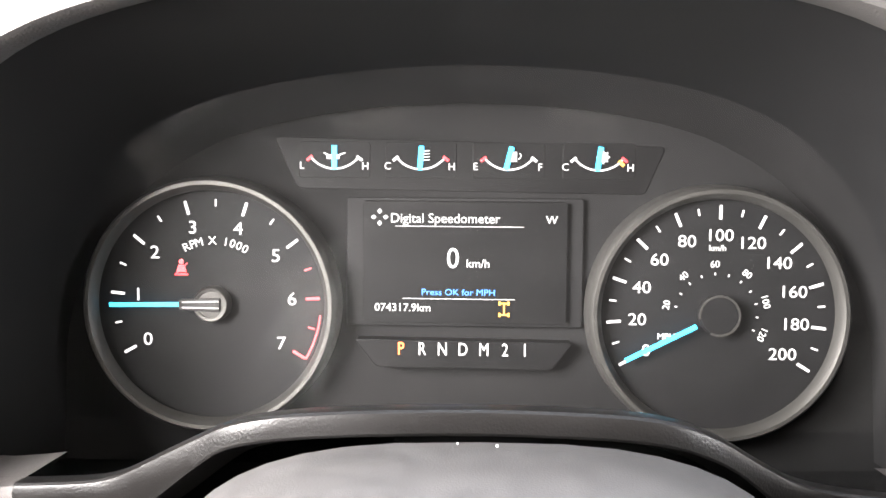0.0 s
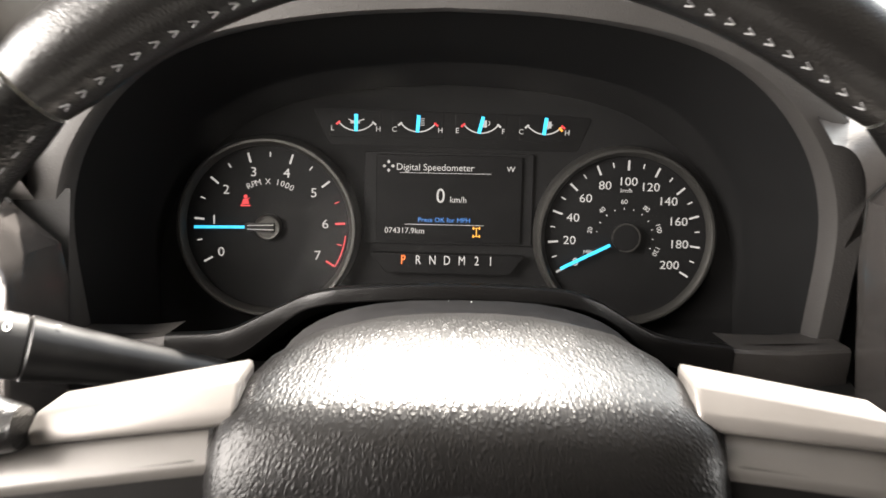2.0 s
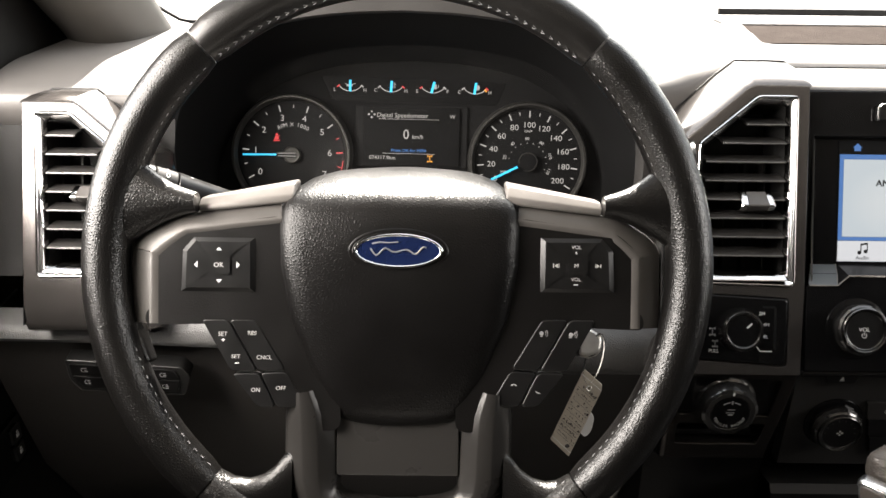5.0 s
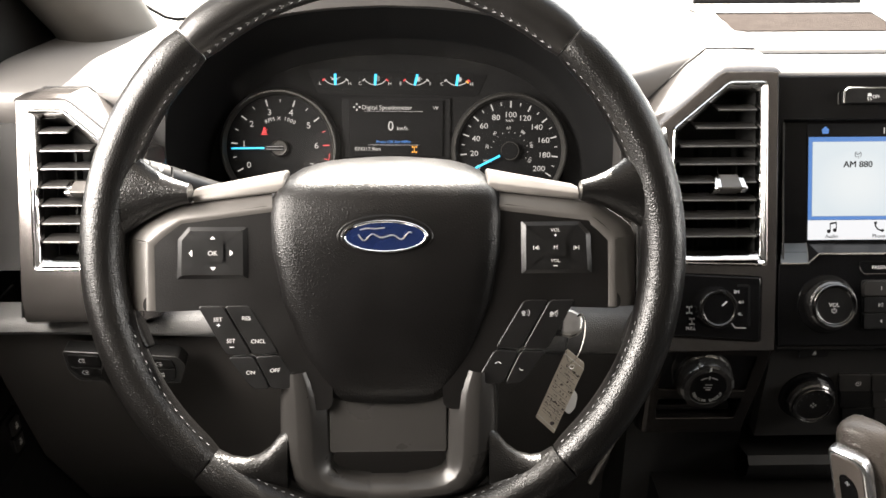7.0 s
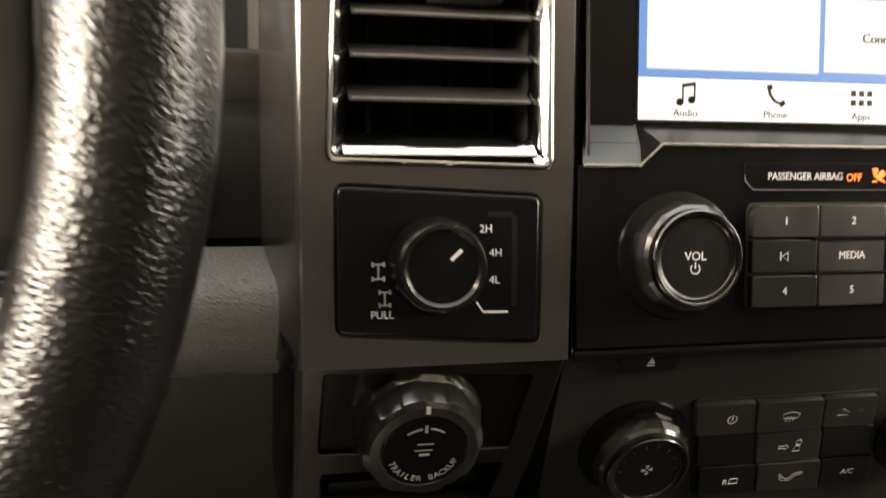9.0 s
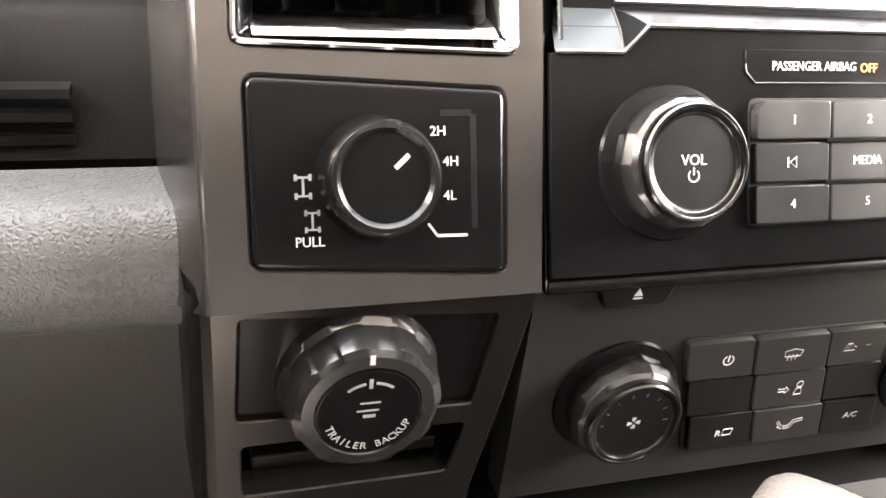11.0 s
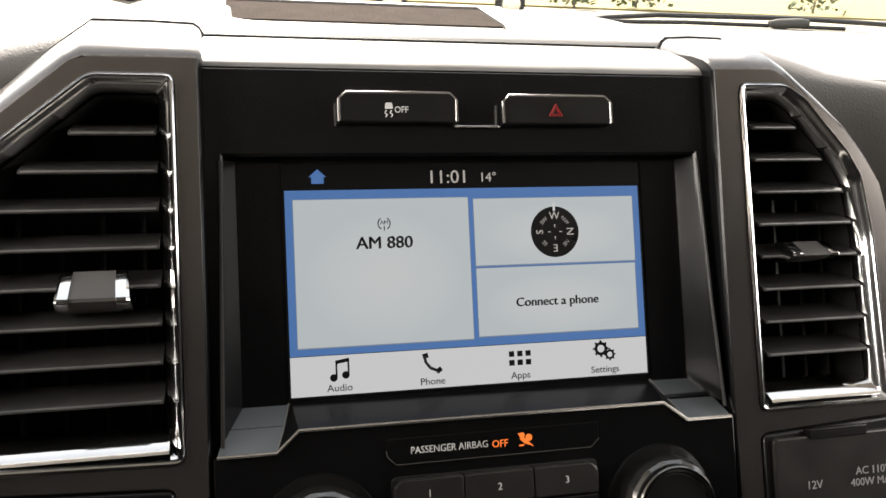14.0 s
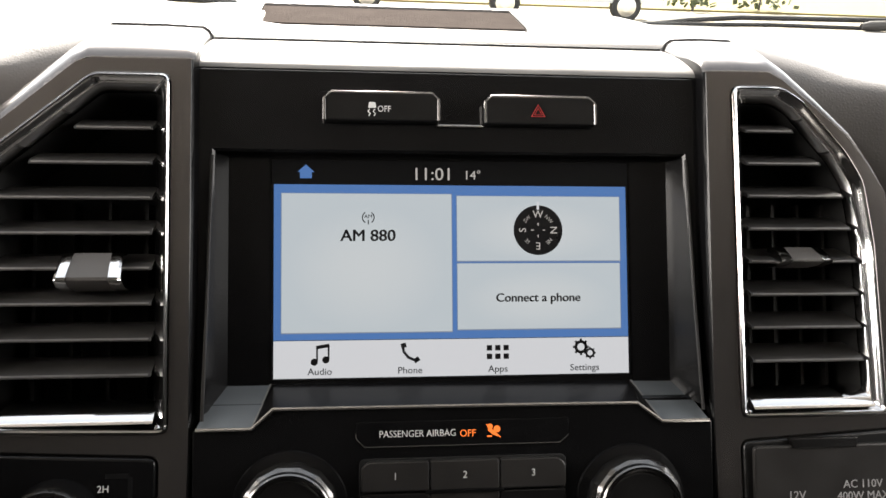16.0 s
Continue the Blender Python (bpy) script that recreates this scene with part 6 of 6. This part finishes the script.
stalk = thing("turn_signal_stalk", I4, "black turn signal stalk with a grey switch ring", "control stalk")
S0, S1 = (-0.1, 0.14, 1.264), (-0.214, 0.09, 1.318)
part("arm", along(S0, S1, [(0, 7), (0.1, 8), (0.3, 9.4), (0.55, 12), (0.665, 13.6), (0.67, 13)]), button_black, stalk, "tapered black arm")
part("ring", along(S0, S1, [(0.675, 12.6), (0.68, 13.4), (0.79, 13.8), (0.795, 13.2)]), matt_black, stalk, "grooved switch ring")
sd = (Vector(S1) - Vector(S0)).normalized()
sx = sd.cross(Vector((0, 0, 1))).normalized()
for w, deg, ch in ((0.735, 58, "0"), (0.735, 84, "-"), (0.85, 62, "-"), (0.6, 80, "-")):
    out_ = (sx * -math.cos(radians(deg)) + sx.cross(sd) * math.sin(radians(deg))).normalized()
    if out_.y > 0:
        out_ = (sx * math.cos(radians(deg)) + sx.cross(sd) * math.sin(radians(deg))).normalized()
    pos_ = Vector(S0) + (Vector(S1) - Vector(S0)) * w + out_ * 0.0137
    fr_ = Matrix((-sd, out_.cross(-sd), out_)).transposed().to_4x4()
    bm_ = bmesh.new()
    bm_.from_mesh(letters(ch))
    part("mark", moved(bm_, Matrix.Translation(pos_) @ fr_ @ Matrix.Diagonal((0.0065, 0.0065, 0.02, 1))), white_print, stalk)
part("end_cap", along(S0, S1, [(0.8, 13.2), (0.805, 13.9), (0.92, 13.6), (0.98, 11), (1.0, 6)]), button_black, stalk, "rounded end cap")

ignition = thing("ignition_lock", I4, "dark ignition lock on the steering column", "ignition")
part("barrel", along((0.08, 0.15, 1.19), (0.125, 0.115, 1.178), [(0, 20), (0.6, 19), (0.9, 18), (1, 16)]), matt_black, ignition)
key = thing("truck_key", I4, "silver truck key in the ignition with a wire ring", "key")
part("blade", along((0.105, 0.128, 1.182), (0.122, 0.117, 1.18), [(0, 4), (1, 4)]), satin_chrome, key)
fobm = Matrix.Translation((0.1325, 0.106, 1.172)) @ Matrix.Rotation(radians(-8), 4, "Y") @ Matrix.Rotation(radians(52), 4, "X") @ Matrix.Rotation(radians(-14), 4, "Z")
fob = part("fob", moved(prism(rounded([(-26, -11), (20, -11), (25, -6), (25, 6), (20, 11), (-26, 11)], 3, 3), -7, 6, 2.5, 3), fobm), button_black, key, "black plastic key fob")
part("fob_face", moved(prism(rounded([(-20, -7), (18, -7), (18, 7), (-20, 7)], 2, 3), 5.5, 6.6, 0.6), fobm), key_grey, fob, "grey face of the fob")
part("fob_mark", moved(join(prism(rect(-15, -2, -9, 2.2, 1), 6.5, 6.8, 0), prism(rect(-3, -2.4, 3, 1.8, 1), 6.5, 6.8, 0)), fobm), white_print, fob)
part("fob_end", moved(prism(rounded([(8, -11.3), (18, -11.3), (25.5, -6.5), (26.3, 0), (25.5, 6.5), (18, 11.3), (8, 11.3)], 4, 4), -6, 6.9, 2.6, 3), fobm), key_metal, fob, "worn silver end of the fob")
ring = [(0.1535 + 0.0068 * math.cos(a) + 0.003 * math.sin(a), 0.1015, 1.1575 + 0.0235 * math.sin(a)) for a in [2 * math.pi * i / 36 for i in range(36)]]
part("wire_ring", tube(m3(ring), 1.0, 7, True, (0, 1, 0)), chrome, key)
part("clasp", tube(m3([(0.141, 0.1, 1.163), (0.148, 0.0985, 1.1615), (0.154, 0.099, 1.164), (0.157, 0.1, 1.168)]), 1.8, 8), key_metal, key, "small worn clasp")
tag = thing("key_tag", Matrix.Translation((0.156, 0.101, 1.143)) @ Matrix.Rotation(radians(90), 4, "X") @ Matrix.Rotation(radians(-18), 4, "Z"), "worn kraft card key tag with handwriting", "tag")
SKEW = -0.5
leaning = lambda pts: [(x, u + SKEW * x) for x, u in pts]
outl = rounded(leaning([(-11.5, -79), (10.5, -80), (11, -8), (9, -3), (-11, -3.5)]), 1.2, 3)
part("card", prism(outl, -0.4, 0.4, 0.15), card, tag)
part("sleeve_edge", join(tube([(x, u, 0.5) for x, u in leaning([(-11.3, -8.5), (10.8, -8)])], 0.25, 5), tube([(x, u, 0.5) for x, u in leaning([(-11.3, -75), (10.5, -76)])], 0.25, 5)), white_print, tag, "pale edge of the clear sleeve")
part("card", moved(prism(rounded([(-8, -56), (6, -66), (9.5, -58), (8, -44), (-6, -30)], 3, 3), -0.4, 0.4, 0.2), pose(0.0045, 0.001, -0.003, 0, 0, 6)), white_print, tag, "torn white paper behind")
part("eyelet", lathe([(2.6, -0.6), (2.6, 0.7), (1.6, 0.7), (1.4, 0.5)], 0, -14, 20), satin_chrome, tag)
part("eyelet", lathe([(2.0, -0.6), (2.0, 0.6), (0, 0.6)], 5, -75, 16), ink, tag)
random.seed(5)
rows_of_ink = []
for r in range(9):
    y = -17 - 6.1 * r
    part("rule", prism(leaning(rect(-9.6, y - 3.1, 9.6, y - 2.85)), 0.4, 0.46, 0), ink, tag)
    x = -9 + (4 if r == 0 else 0)
    while x < 8.6:
        w, kind = random.uniform(0.9, 2.2), random.random()
        a, b = y + random.uniform(-1.6, -0.2), y + random.uniform(-0.6, 1.6)
        if kind < 0.75:
            stroke = [(x, a), (x + w * 0.4, b), (x + w * 0.7, a + 0.6), (x + w, b)] if kind < 0.4 else [(x, b), (x + w * 0.5, a)]
            rows_of_ink.append(tube([(p, q + SKEW * p, 0.45) for p, q in stroke], 0.34 if r % 3 else 0.5, 4))
        x += w + 0.5
tagged(part("handwriting", join(*rows_of_ink), ink, tag, "dark handwritten strokes that cannot be read"), kind="stuff")

# headlamp switch panel
lamp_sw = thing("headlamp_switch", frm(-0.258, 0.1545, 1.104, -10), "black headlamp switch with a round knob and keys", "switch panel")
part("plate", prism(rounded(ccw([(-52, 16), (52, 8), (58, -2), (50, -25), (-44, -21), (-52, -8)]), 3, 3), -14, 1.5, 1), matt_black, lamp_sw)
part("key", prism(rounded(ccw([(-48, 13), (-20, 11), (-20, -2), (-48, 0)]), 2, 2), 0, 3.4, 0.8), button_black, lamp_sw)
part("key", prism(rounded(ccw([(-48, -1.5), (-20, -3.5), (-20, -15), (-42, -13)]), 2, 2), 0, 3.4, 0.8), button_black, lamp_sw)
part("key", prism(rounded(ccw([(22, 8), (46, 6), (49, -4), (22, -4)]), 2, 2), 0, 3.4, 0.8), button_black, lamp_sw)
part("key", prism(rounded(ccw([(22, -5.5), (49, -5.5), (45, -20), (22, -20)]), 2, 2), 0, 3.4, 0.8), button_black, lamp_sw)
part("knob", lathe([(19, 0), (18, 8), (16, 13), (13, 14), (0, 13.4)], 0, -4, 40), spoke_grey, lamp_sw)
for x, u in ((-36, 6), (-36, -8.5), (34, 1), (34, -13)):
    part("symbol", join(arc_band(x, u, 2.2, 0.6, 90, 270, 3.4), line(x + 0.6, u + 2, x + 3.4, u + 2, 0.5, 3.4), line(x + 0.6, u, x + 3.4, u, 0.5, 3.4), line(x + 0.6, u - 2, x + 3.4, u - 2, 0.5, 3.4)), grey_print, lamp_sw)
part("edge", tube([(x, u, 1.2) for x, u in rounded(ccw([(-52, 16), (52, 8), (58, -2), (50, -25), (-44, -21), (-52, -8)]), 3, 3)], 0.45, 5, True), key_grey, lamp_sw, "thin pale outline of the panel")

# gear lever
shifter = thing("gear_lever", Matrix.Translation((0.352, 0.004, 1.110)) @ Matrix.Rotation(radians(-48), 4, "Z") @ Matrix.Scale(0.93, 4), "gear lever with a leather top and chrome front", "gear lever")
LEAN = 0.33


def lever_plate(hw, top, y0, y1, bev, low=-170):
    """A slab across the lever's front with rounded upper corners and a rounded near edge."""
    outline = [(-hw, low)] + [(hw, low)] + [(hw, top - 9), (hw - 3, top - 2.5), (hw - 9, top), (-hw + 5, top), (-hw + 1, top - 2), (-hw, top - 6)]
    bm = prism(rounded(outline, 2.5, 3), -y1, -y0, bev, 4)
    for v in bm.verts:
        x, z, y = v.co
        v.co = (x - LEAN * z, -y, z)
    bmesh.ops.recalc_face_normals(bm, faces=bm.faces)
    return bm


def lever_grip():
    foot = rounded([(-19, 13), (15, 13), (36, 28), (35, 41), (14, 48), (-15, 44)], 10, 6)
    c = Vector((8, 30))
    loops = []
    for z, k in ((-170, 0.62), (-90, 0.72), (-50, 0.84), (-22, 0.96), (-8, 1.0), (1, 0.98), (7.5, 0.92), (12, 0.82), (15, 0.68), (16.8, 0.48), (17.6, 0.22)):
        loops.append([(c.x + (x - c.x) * k - LEAN * z, c.y + (y - c.y) * k, z) for x, y in foot])
    return loft(loops, True, True, True)


grip = part("grip", lever_grip(), lever_leather, shifter, "stitched leather grip, its brown-grey lightened for sunlight", 70)
part("collar", lever_plate(14.5, -2, 9, 16, 0.8), gloss_black, shifter, "dark collar between chrome and leather", 50)
shell = part("front_shell", lever_plate(16.5, 0, -2, 10.5, 3.0), lever_chrome, shifter, "chrome front shell", 50)
part("inset_face", lever_plate(13.2, -3.2, -3.6, 0, 0.9), lever_leather, shell, "satin brown-grey inset face", 50)
part("rocker", lever_plate(7.6, -18, -4.8, 0, 1.2, -62), gloss_black, shell, "gloss black rocker with white marks", 50)
for z in (-24, -44):
    bars = [tube([(-1.9 - LEAN * z, -5.0, z), (1.9 - LEAN * z, -5.0, z)], 0.5, 5)]
    if z > -30:
        bars.append(tube([(-LEAN * (z - 1.9), -5.0, z - 1.9), (-LEAN * (z + 1.9), -5.0, z + 1.9)], 0.5, 5))
    part("mark", join(*bars), white_print, shell)
for d in (-1.1, 1.1):
    part("seam", tube([(-14 + d, 24 - d, 9), (-6 + d, 27 - d, 14.6), (6 + d, 31 - d, 17.4), (18 + d, 33.5 - d, 15.8), (28 + d, 36 - d, 9.5)], 0.45, 6), stitch_thread, grip)
console = thing("floor_console", I4, "dark floor console with a tray below the climate panel", "console")
part("tray", join(box(0.25, -0.5, 0.93, 0.68, 0.16, 0.965)), dash_dark, console, "dark console top")
part("body", box(0.26, -0.5, 0.55, 0.67, 0.2, 0.93), dash_dark, console)
part("tray_lip", loft([m3([(x, y, z) for y, z in ((0.21, 1.0), (0.15, 1.0), (0.135, 1.004), (0.128, 0.998), (0.13, 0.985), (0.15, 0.96), (0.2, 0.94))]) for x in (0.335, 0.574)], False), matt_black, console, "dark tray lip")
part("side_edge", tube(m3([(0.198, 0.1, 1.06), (0.176, 0.1, 1.003)]), 2.5, 8), spoke_bevel, console, "grey edge of the side panel")
part("cheek", box(0.222, 0.16, 0.8, 0.335, 0.24, 1.05), matt_black, console)
part("cheek", box(0.574, 0.14, 0.9, 0.69, 0.24, 1.13), matt_black, console)
part("back", box(0.33, 0.19, 0.93, 0.58, 0.3, 1.12), matt_black, console)

# speaker grille on the dashboard top
grille = thing("speaker_grille", Matrix.Translation((0.434, 0.378, 1.363)) @ Matrix.Diagonal((1.07, 1, 1, 1)), "speaker grille with a perforated brown-grey cloth face", "speaker grille")
mesh_m = material("perforated_cloth", (0.055, 0.047, 0.043), 0.9, spec=0.0, bump=0.5, bump_scale=700, kind="leather")
part("cloth", grid([m3([(x, -0.002, -0.003), (x, 0.0, 0.001), (x, 0.02, 0.0032), (x, 0.045, 0.0062), (x, 0.064, 0.0078)]) for x in (-0.082, -0.04, 0.0, 0.04, 0.082)]), mesh_m, grille, "perforated brown-grey cloth")
part("top_lip", loft([m3([(x, y, z) for y, z in ((0.064, 0.0066), (0.062, 0.0078), (0.0625, 0.0092), (0.066, 0.0098), (0.085, 0.0092), (0.12, 0.0055), (0.12, 0.0))]) for x in (-0.1, -0.05, 0.0, 0.05, 0.1)], True, True, True), dash_grain, grille, "moulded lip over the cloth")
for s in (-1, 1):
    foot = [(s * 0.082, -0.012, -0.003), (s * 0.082, 0.06, -0.003), (s * 0.135, 0.06, -0.003), (s * 0.14, -0.02, -0.003)]
    head = [(s * 0.082, -0.004, 0.0022), (s * 0.082, 0.062, 0.0092), (s * 0.112, 0.062, 0.0085), (s * 0.118, 0.0, 0.0036)]
    part("cheek", loft([m3(foot), m3(head)], True, True, True), dash_grain, grille, "sloping cheek beside the cloth")

# the door's pull and lock switch
pull = thing("door_pull", I4, "dark door pull with a thin bright edge", "door handle")
part("recess", box(-0.4085, 0.12, 1.06, -0.402, 0.266, 1.13), matt_black, pull)
part("edge", tube(m3([(-0.401, 0.14, 1.132), (-0.401, 0.225, 1.124), (-0.401, 0.258, 1.112), (-0.401, 0.268, 1.1), (-0.401, 0.258, 1.092), (-0.401, 0.14, 1.06)]), 1.1, 6), satin_chrome, pull, "thin bright edge")
lock = thing("lock_switch", I4, "black door lock switch with white symbols", "switch")
part("plate", box(-0.4085, 0.15, 0.965, -0.4, 0.212, 1.018), gloss_black, lock)
for z in (1.002, 0.982):
    part("rocker", box(-0.4, 0.19, z - 0.008, -0.397, 0.206, z + 0.008), button_black, lock)
    part("symbol", join(box(-0.397, 0.196, z - 0.003, -0.3966, 0.201, z + 0.001), box(-0.397, 0.197, z + 0.002, -0.3966, 0.2, z + 0.004)), white_print, lock)

# ---- windscreen and what is seen through it ----
pane = bpy.data.materials.new("windscreen_glass")
pane.use_nodes = True
pt = pane.node_tree
pt.nodes.remove(pt.nodes["Principled BSDF"])
clear, gloss_, mixs = pt.nodes.new("ShaderNodeBsdfTransparent"), pt.nodes.new("ShaderNodeBsdfGlossy"), pt.nodes.new("ShaderNodeMixShader")
clear.inputs["Color"].default_value, gloss_.inputs["Roughness"].default_value = (0.93, 0.96, 0.94, 1), 0.02
mixs.inputs["Fac"].default_value = 0.05
pt.links.new(clear.outputs["BSDF"], mixs.inputs[1])
pt.links.new(gloss_.outputs["BSDF"], mixs.inputs[2])
pt.links.new(mixs.outputs["Shader"], pt.nodes["Material Output"].inputs["Surface"])
wsm = solid("window_1", grid([m3([(x, 0.985 + 0.06 * math.cos((x - 0.455) * 1.6), 1.318), (x, 0.64 + 0.04 * math.cos((x - 0.455) * 1.6), 1.6), (x, 0.24, 1.845), (x, 0.06, 1.895)]) for x in [-0.43 + 1.77 * i / 12 for i in range(13)]]), pane, "clear raked windscreen glass", "windscreen")
wsm.visible_shadow = False
rubber = material("black_rubber", (0.015, 0.015, 0.015), 0.7)
cowl = material("cowl_plastic", (0.06, 0.055, 0.05), 0.7, bump=0.2, bump_scale=600)
paint_grey = material("grey_truck_paint", (0.5, 0.5, 0.5), 0.3, metal=0.4, scale=8)
bonnet = thing("truck_bonnet", I4, "light metallic truck bonnet beyond the windscreen", "bonnet")
part("panel", grid([m3([(x, y, z - 0.06 * ((x - 0.455) / 0.9) ** 2) for y, z in ((1.16, 1.30), (1.2, 1.305), (1.6, 1.27), (2.0, 1.19), (2.2, 1.08), (2.25, 0.8))]) for x in [-0.47 + 1.85 * i / 10 for i in range(11)]]), paint_grey, bonnet)
part("cowl_panel", grid([m3([(x, y, z) for y, z in ((0.96, 1.318), (1.05, 1.324), (1.1, 1.318), (1.17, 1.3))]) for x in (-0.45, 0.45, 1.36)]), cowl, bonnet, "black cowl below the windscreen")
for x0, x1, y in ((0.84, 1.42, 1.085), (-0.32, 0.3, 1.085)):
    w = thing("windscreen_wiper", I4, "black windscreen wiper resting at the base of the glass", "wiper", "windscreen wipers")
    part("arm", tube(m3([(x0, y, 1.32), (x0 + 0.08, y, 1.33), (x0 + 0.16, y, 1.336), (x0 + 0.4, y - 0.01, 1.339), (x1, y - 0.02, 1.335)]), 4, 8), rubber, w)
    part("blade", tube(m3([(x0 - 0.03, y - 0.02, 1.323), (x0 + 0.2, y - 0.025, 1.328), (x1 - 0.1, y - 0.03, 1.327)]), 3.5, 6), rubber, w)
    part("pivot", along((x1 - 0.24, y - 0.03, 1.33), (x1 - 0.17, y - 0.03, 1.334), [(0, 5), (0.2, 8), (0.8, 8), (1, 5)]), cowl, w)


def vehicle(name, x, y, length, height, turn, paint, label, bed):
    """A parked vehicle side-on: body, glass, wheels with tyre and rim."""
    m = Matrix.Translation((x, y, 0)) @ Matrix.Rotation(radians(turn), 4, "Z")
    v = thing(name, m, label, "vehicle", "parked vehicles")
    L, H = length / 2, height
    prof = [(-L, 0.45), (-L, 0.95), (-L * 0.96, 1.05)]
    prof += [(-L * 0.1, 1.08), (-L * 0.06, H - 0.08), (0, H), (L * 0.32, H), (L * 0.5, 1.15)] if bed else [(-L * 0.85, 1.08), (-L * 0.65, H - 0.05), (-L * 0.5, H), (L * 0.25, H), (L * 0.5, 1.08)]
    prof += [(L * 0.95, 1.0), (L, 0.8), (L, 0.45)]
    part("body", loft([m3([(a, -0.95, b) for a, b in prof]), m3([(a, 0.95, b) for a, b in prof])], True, True, True), paint, v, "painted body")
    g0, g1 = (-L * 0.04, L * 0.44) if bed else (-L * 0.62, L * 0.44)
    part("side_glass", prism_side(g0, g1, H), gloss_black, v, "dark side windows")
    for wx in (-L * 0.62, L * 0.62):
        wl = part("wheel", along((wx, -0.98, 0.37), (wx, -0.74, 0.37), [(0, 330), (0.05, 370), (0.95, 370), (1, 330)], 28), rubber, v, "black tyre")
        part("rim", along((wx, -0.995, 0.37), (wx, -0.95, 0.37), [(0, 120), (0.3, 240), (1, 250)], 20), satin_chrome, wl)
    return v


def prism_side(g0, g1, H):
    return loft([m3([(g0, y, 1.15), (g1, y, 1.15), (g1 - 0.35, y, H - 0.1), (g0 + 0.1, y, H - 0.1)]) for y in (-0.965, -0.9)], True, True, True)


white_paint = material("white_car_paint", (0.72, 0.72, 0.72), 0.3, vary=0.04, scale=3)
red_paint = material("dark_red_car_paint", (0.3, 0.03, 0.03), 0.3, scale=3)
vehicle("parked_pickup", 5.85, 22, 4.9, 1.9, 0, white_paint, "white pickup truck parked across the lot", True)
vehicle("parked_car", -0.4, 23.5, 4.6, 1.5, 0, red_paint, "dark red car parked across the lot", False)
leafy = material("shrub_leaves", (0.07, 0.09, 0.035), 0.8, scale=6)
dry = material("dry_grass", (0.2, 0.16, 0.055), 0.9, scale=0.5)
solid("ground_verge", box(-60, 27, 0, 80, 60, 0.06), dry, "strip of dry yellow grass behind the lot", "grass")
for k, (sx, sy, r) in enumerate(((11.5, 27, 0.9), (14.2, 28, 1.2), (22, 29, 1.4))):
    sh = thing("shrub", Matrix.Translation((sx, sy, 0)), "small dark shrub at the edge of the lot", "shrub", "shrubs")
    random.seed(40 + k)
    part("stem", along((0, 0, 0), (0.05, 0, r * 0.8), [(0, 45), (1, 20)], 8), cowl, sh)
    bms = []
    for q in range(160):
        a, b, d = random.uniform(0, 6.28), random.uniform(0, 1), random.uniform(0.4, 1) * r * random.uniform(0.7, 1.1)
        c = Vector((d * math.cos(a) * (1 - b * 0.5), d * math.sin(a) * (1 - b * 0.5), 0.15 + b * r * 1.1))
        s = random.uniform(0.06, 0.14)
        n1, n2 = Vector((random.uniform(-1, 1), random.uniform(-1, 1), random.uniform(-1, 1))).normalized() * s, Vector((random.uniform(-1, 1), random.uniform(-1, 1), random.uniform(-1, 1))).normalized() * s
        bms.append((c - n1, c + n2, c + n1, c - n2))
    vv = [tuple(p * 1000) for f in bms for p in f]
    tagged(part("leaves", bm_from(vv, [(4 * i, 4 * i + 1, 4 * i + 2, 4 * i + 3) for i in range(len(bms))]), leafy, sh), kind="stuff")
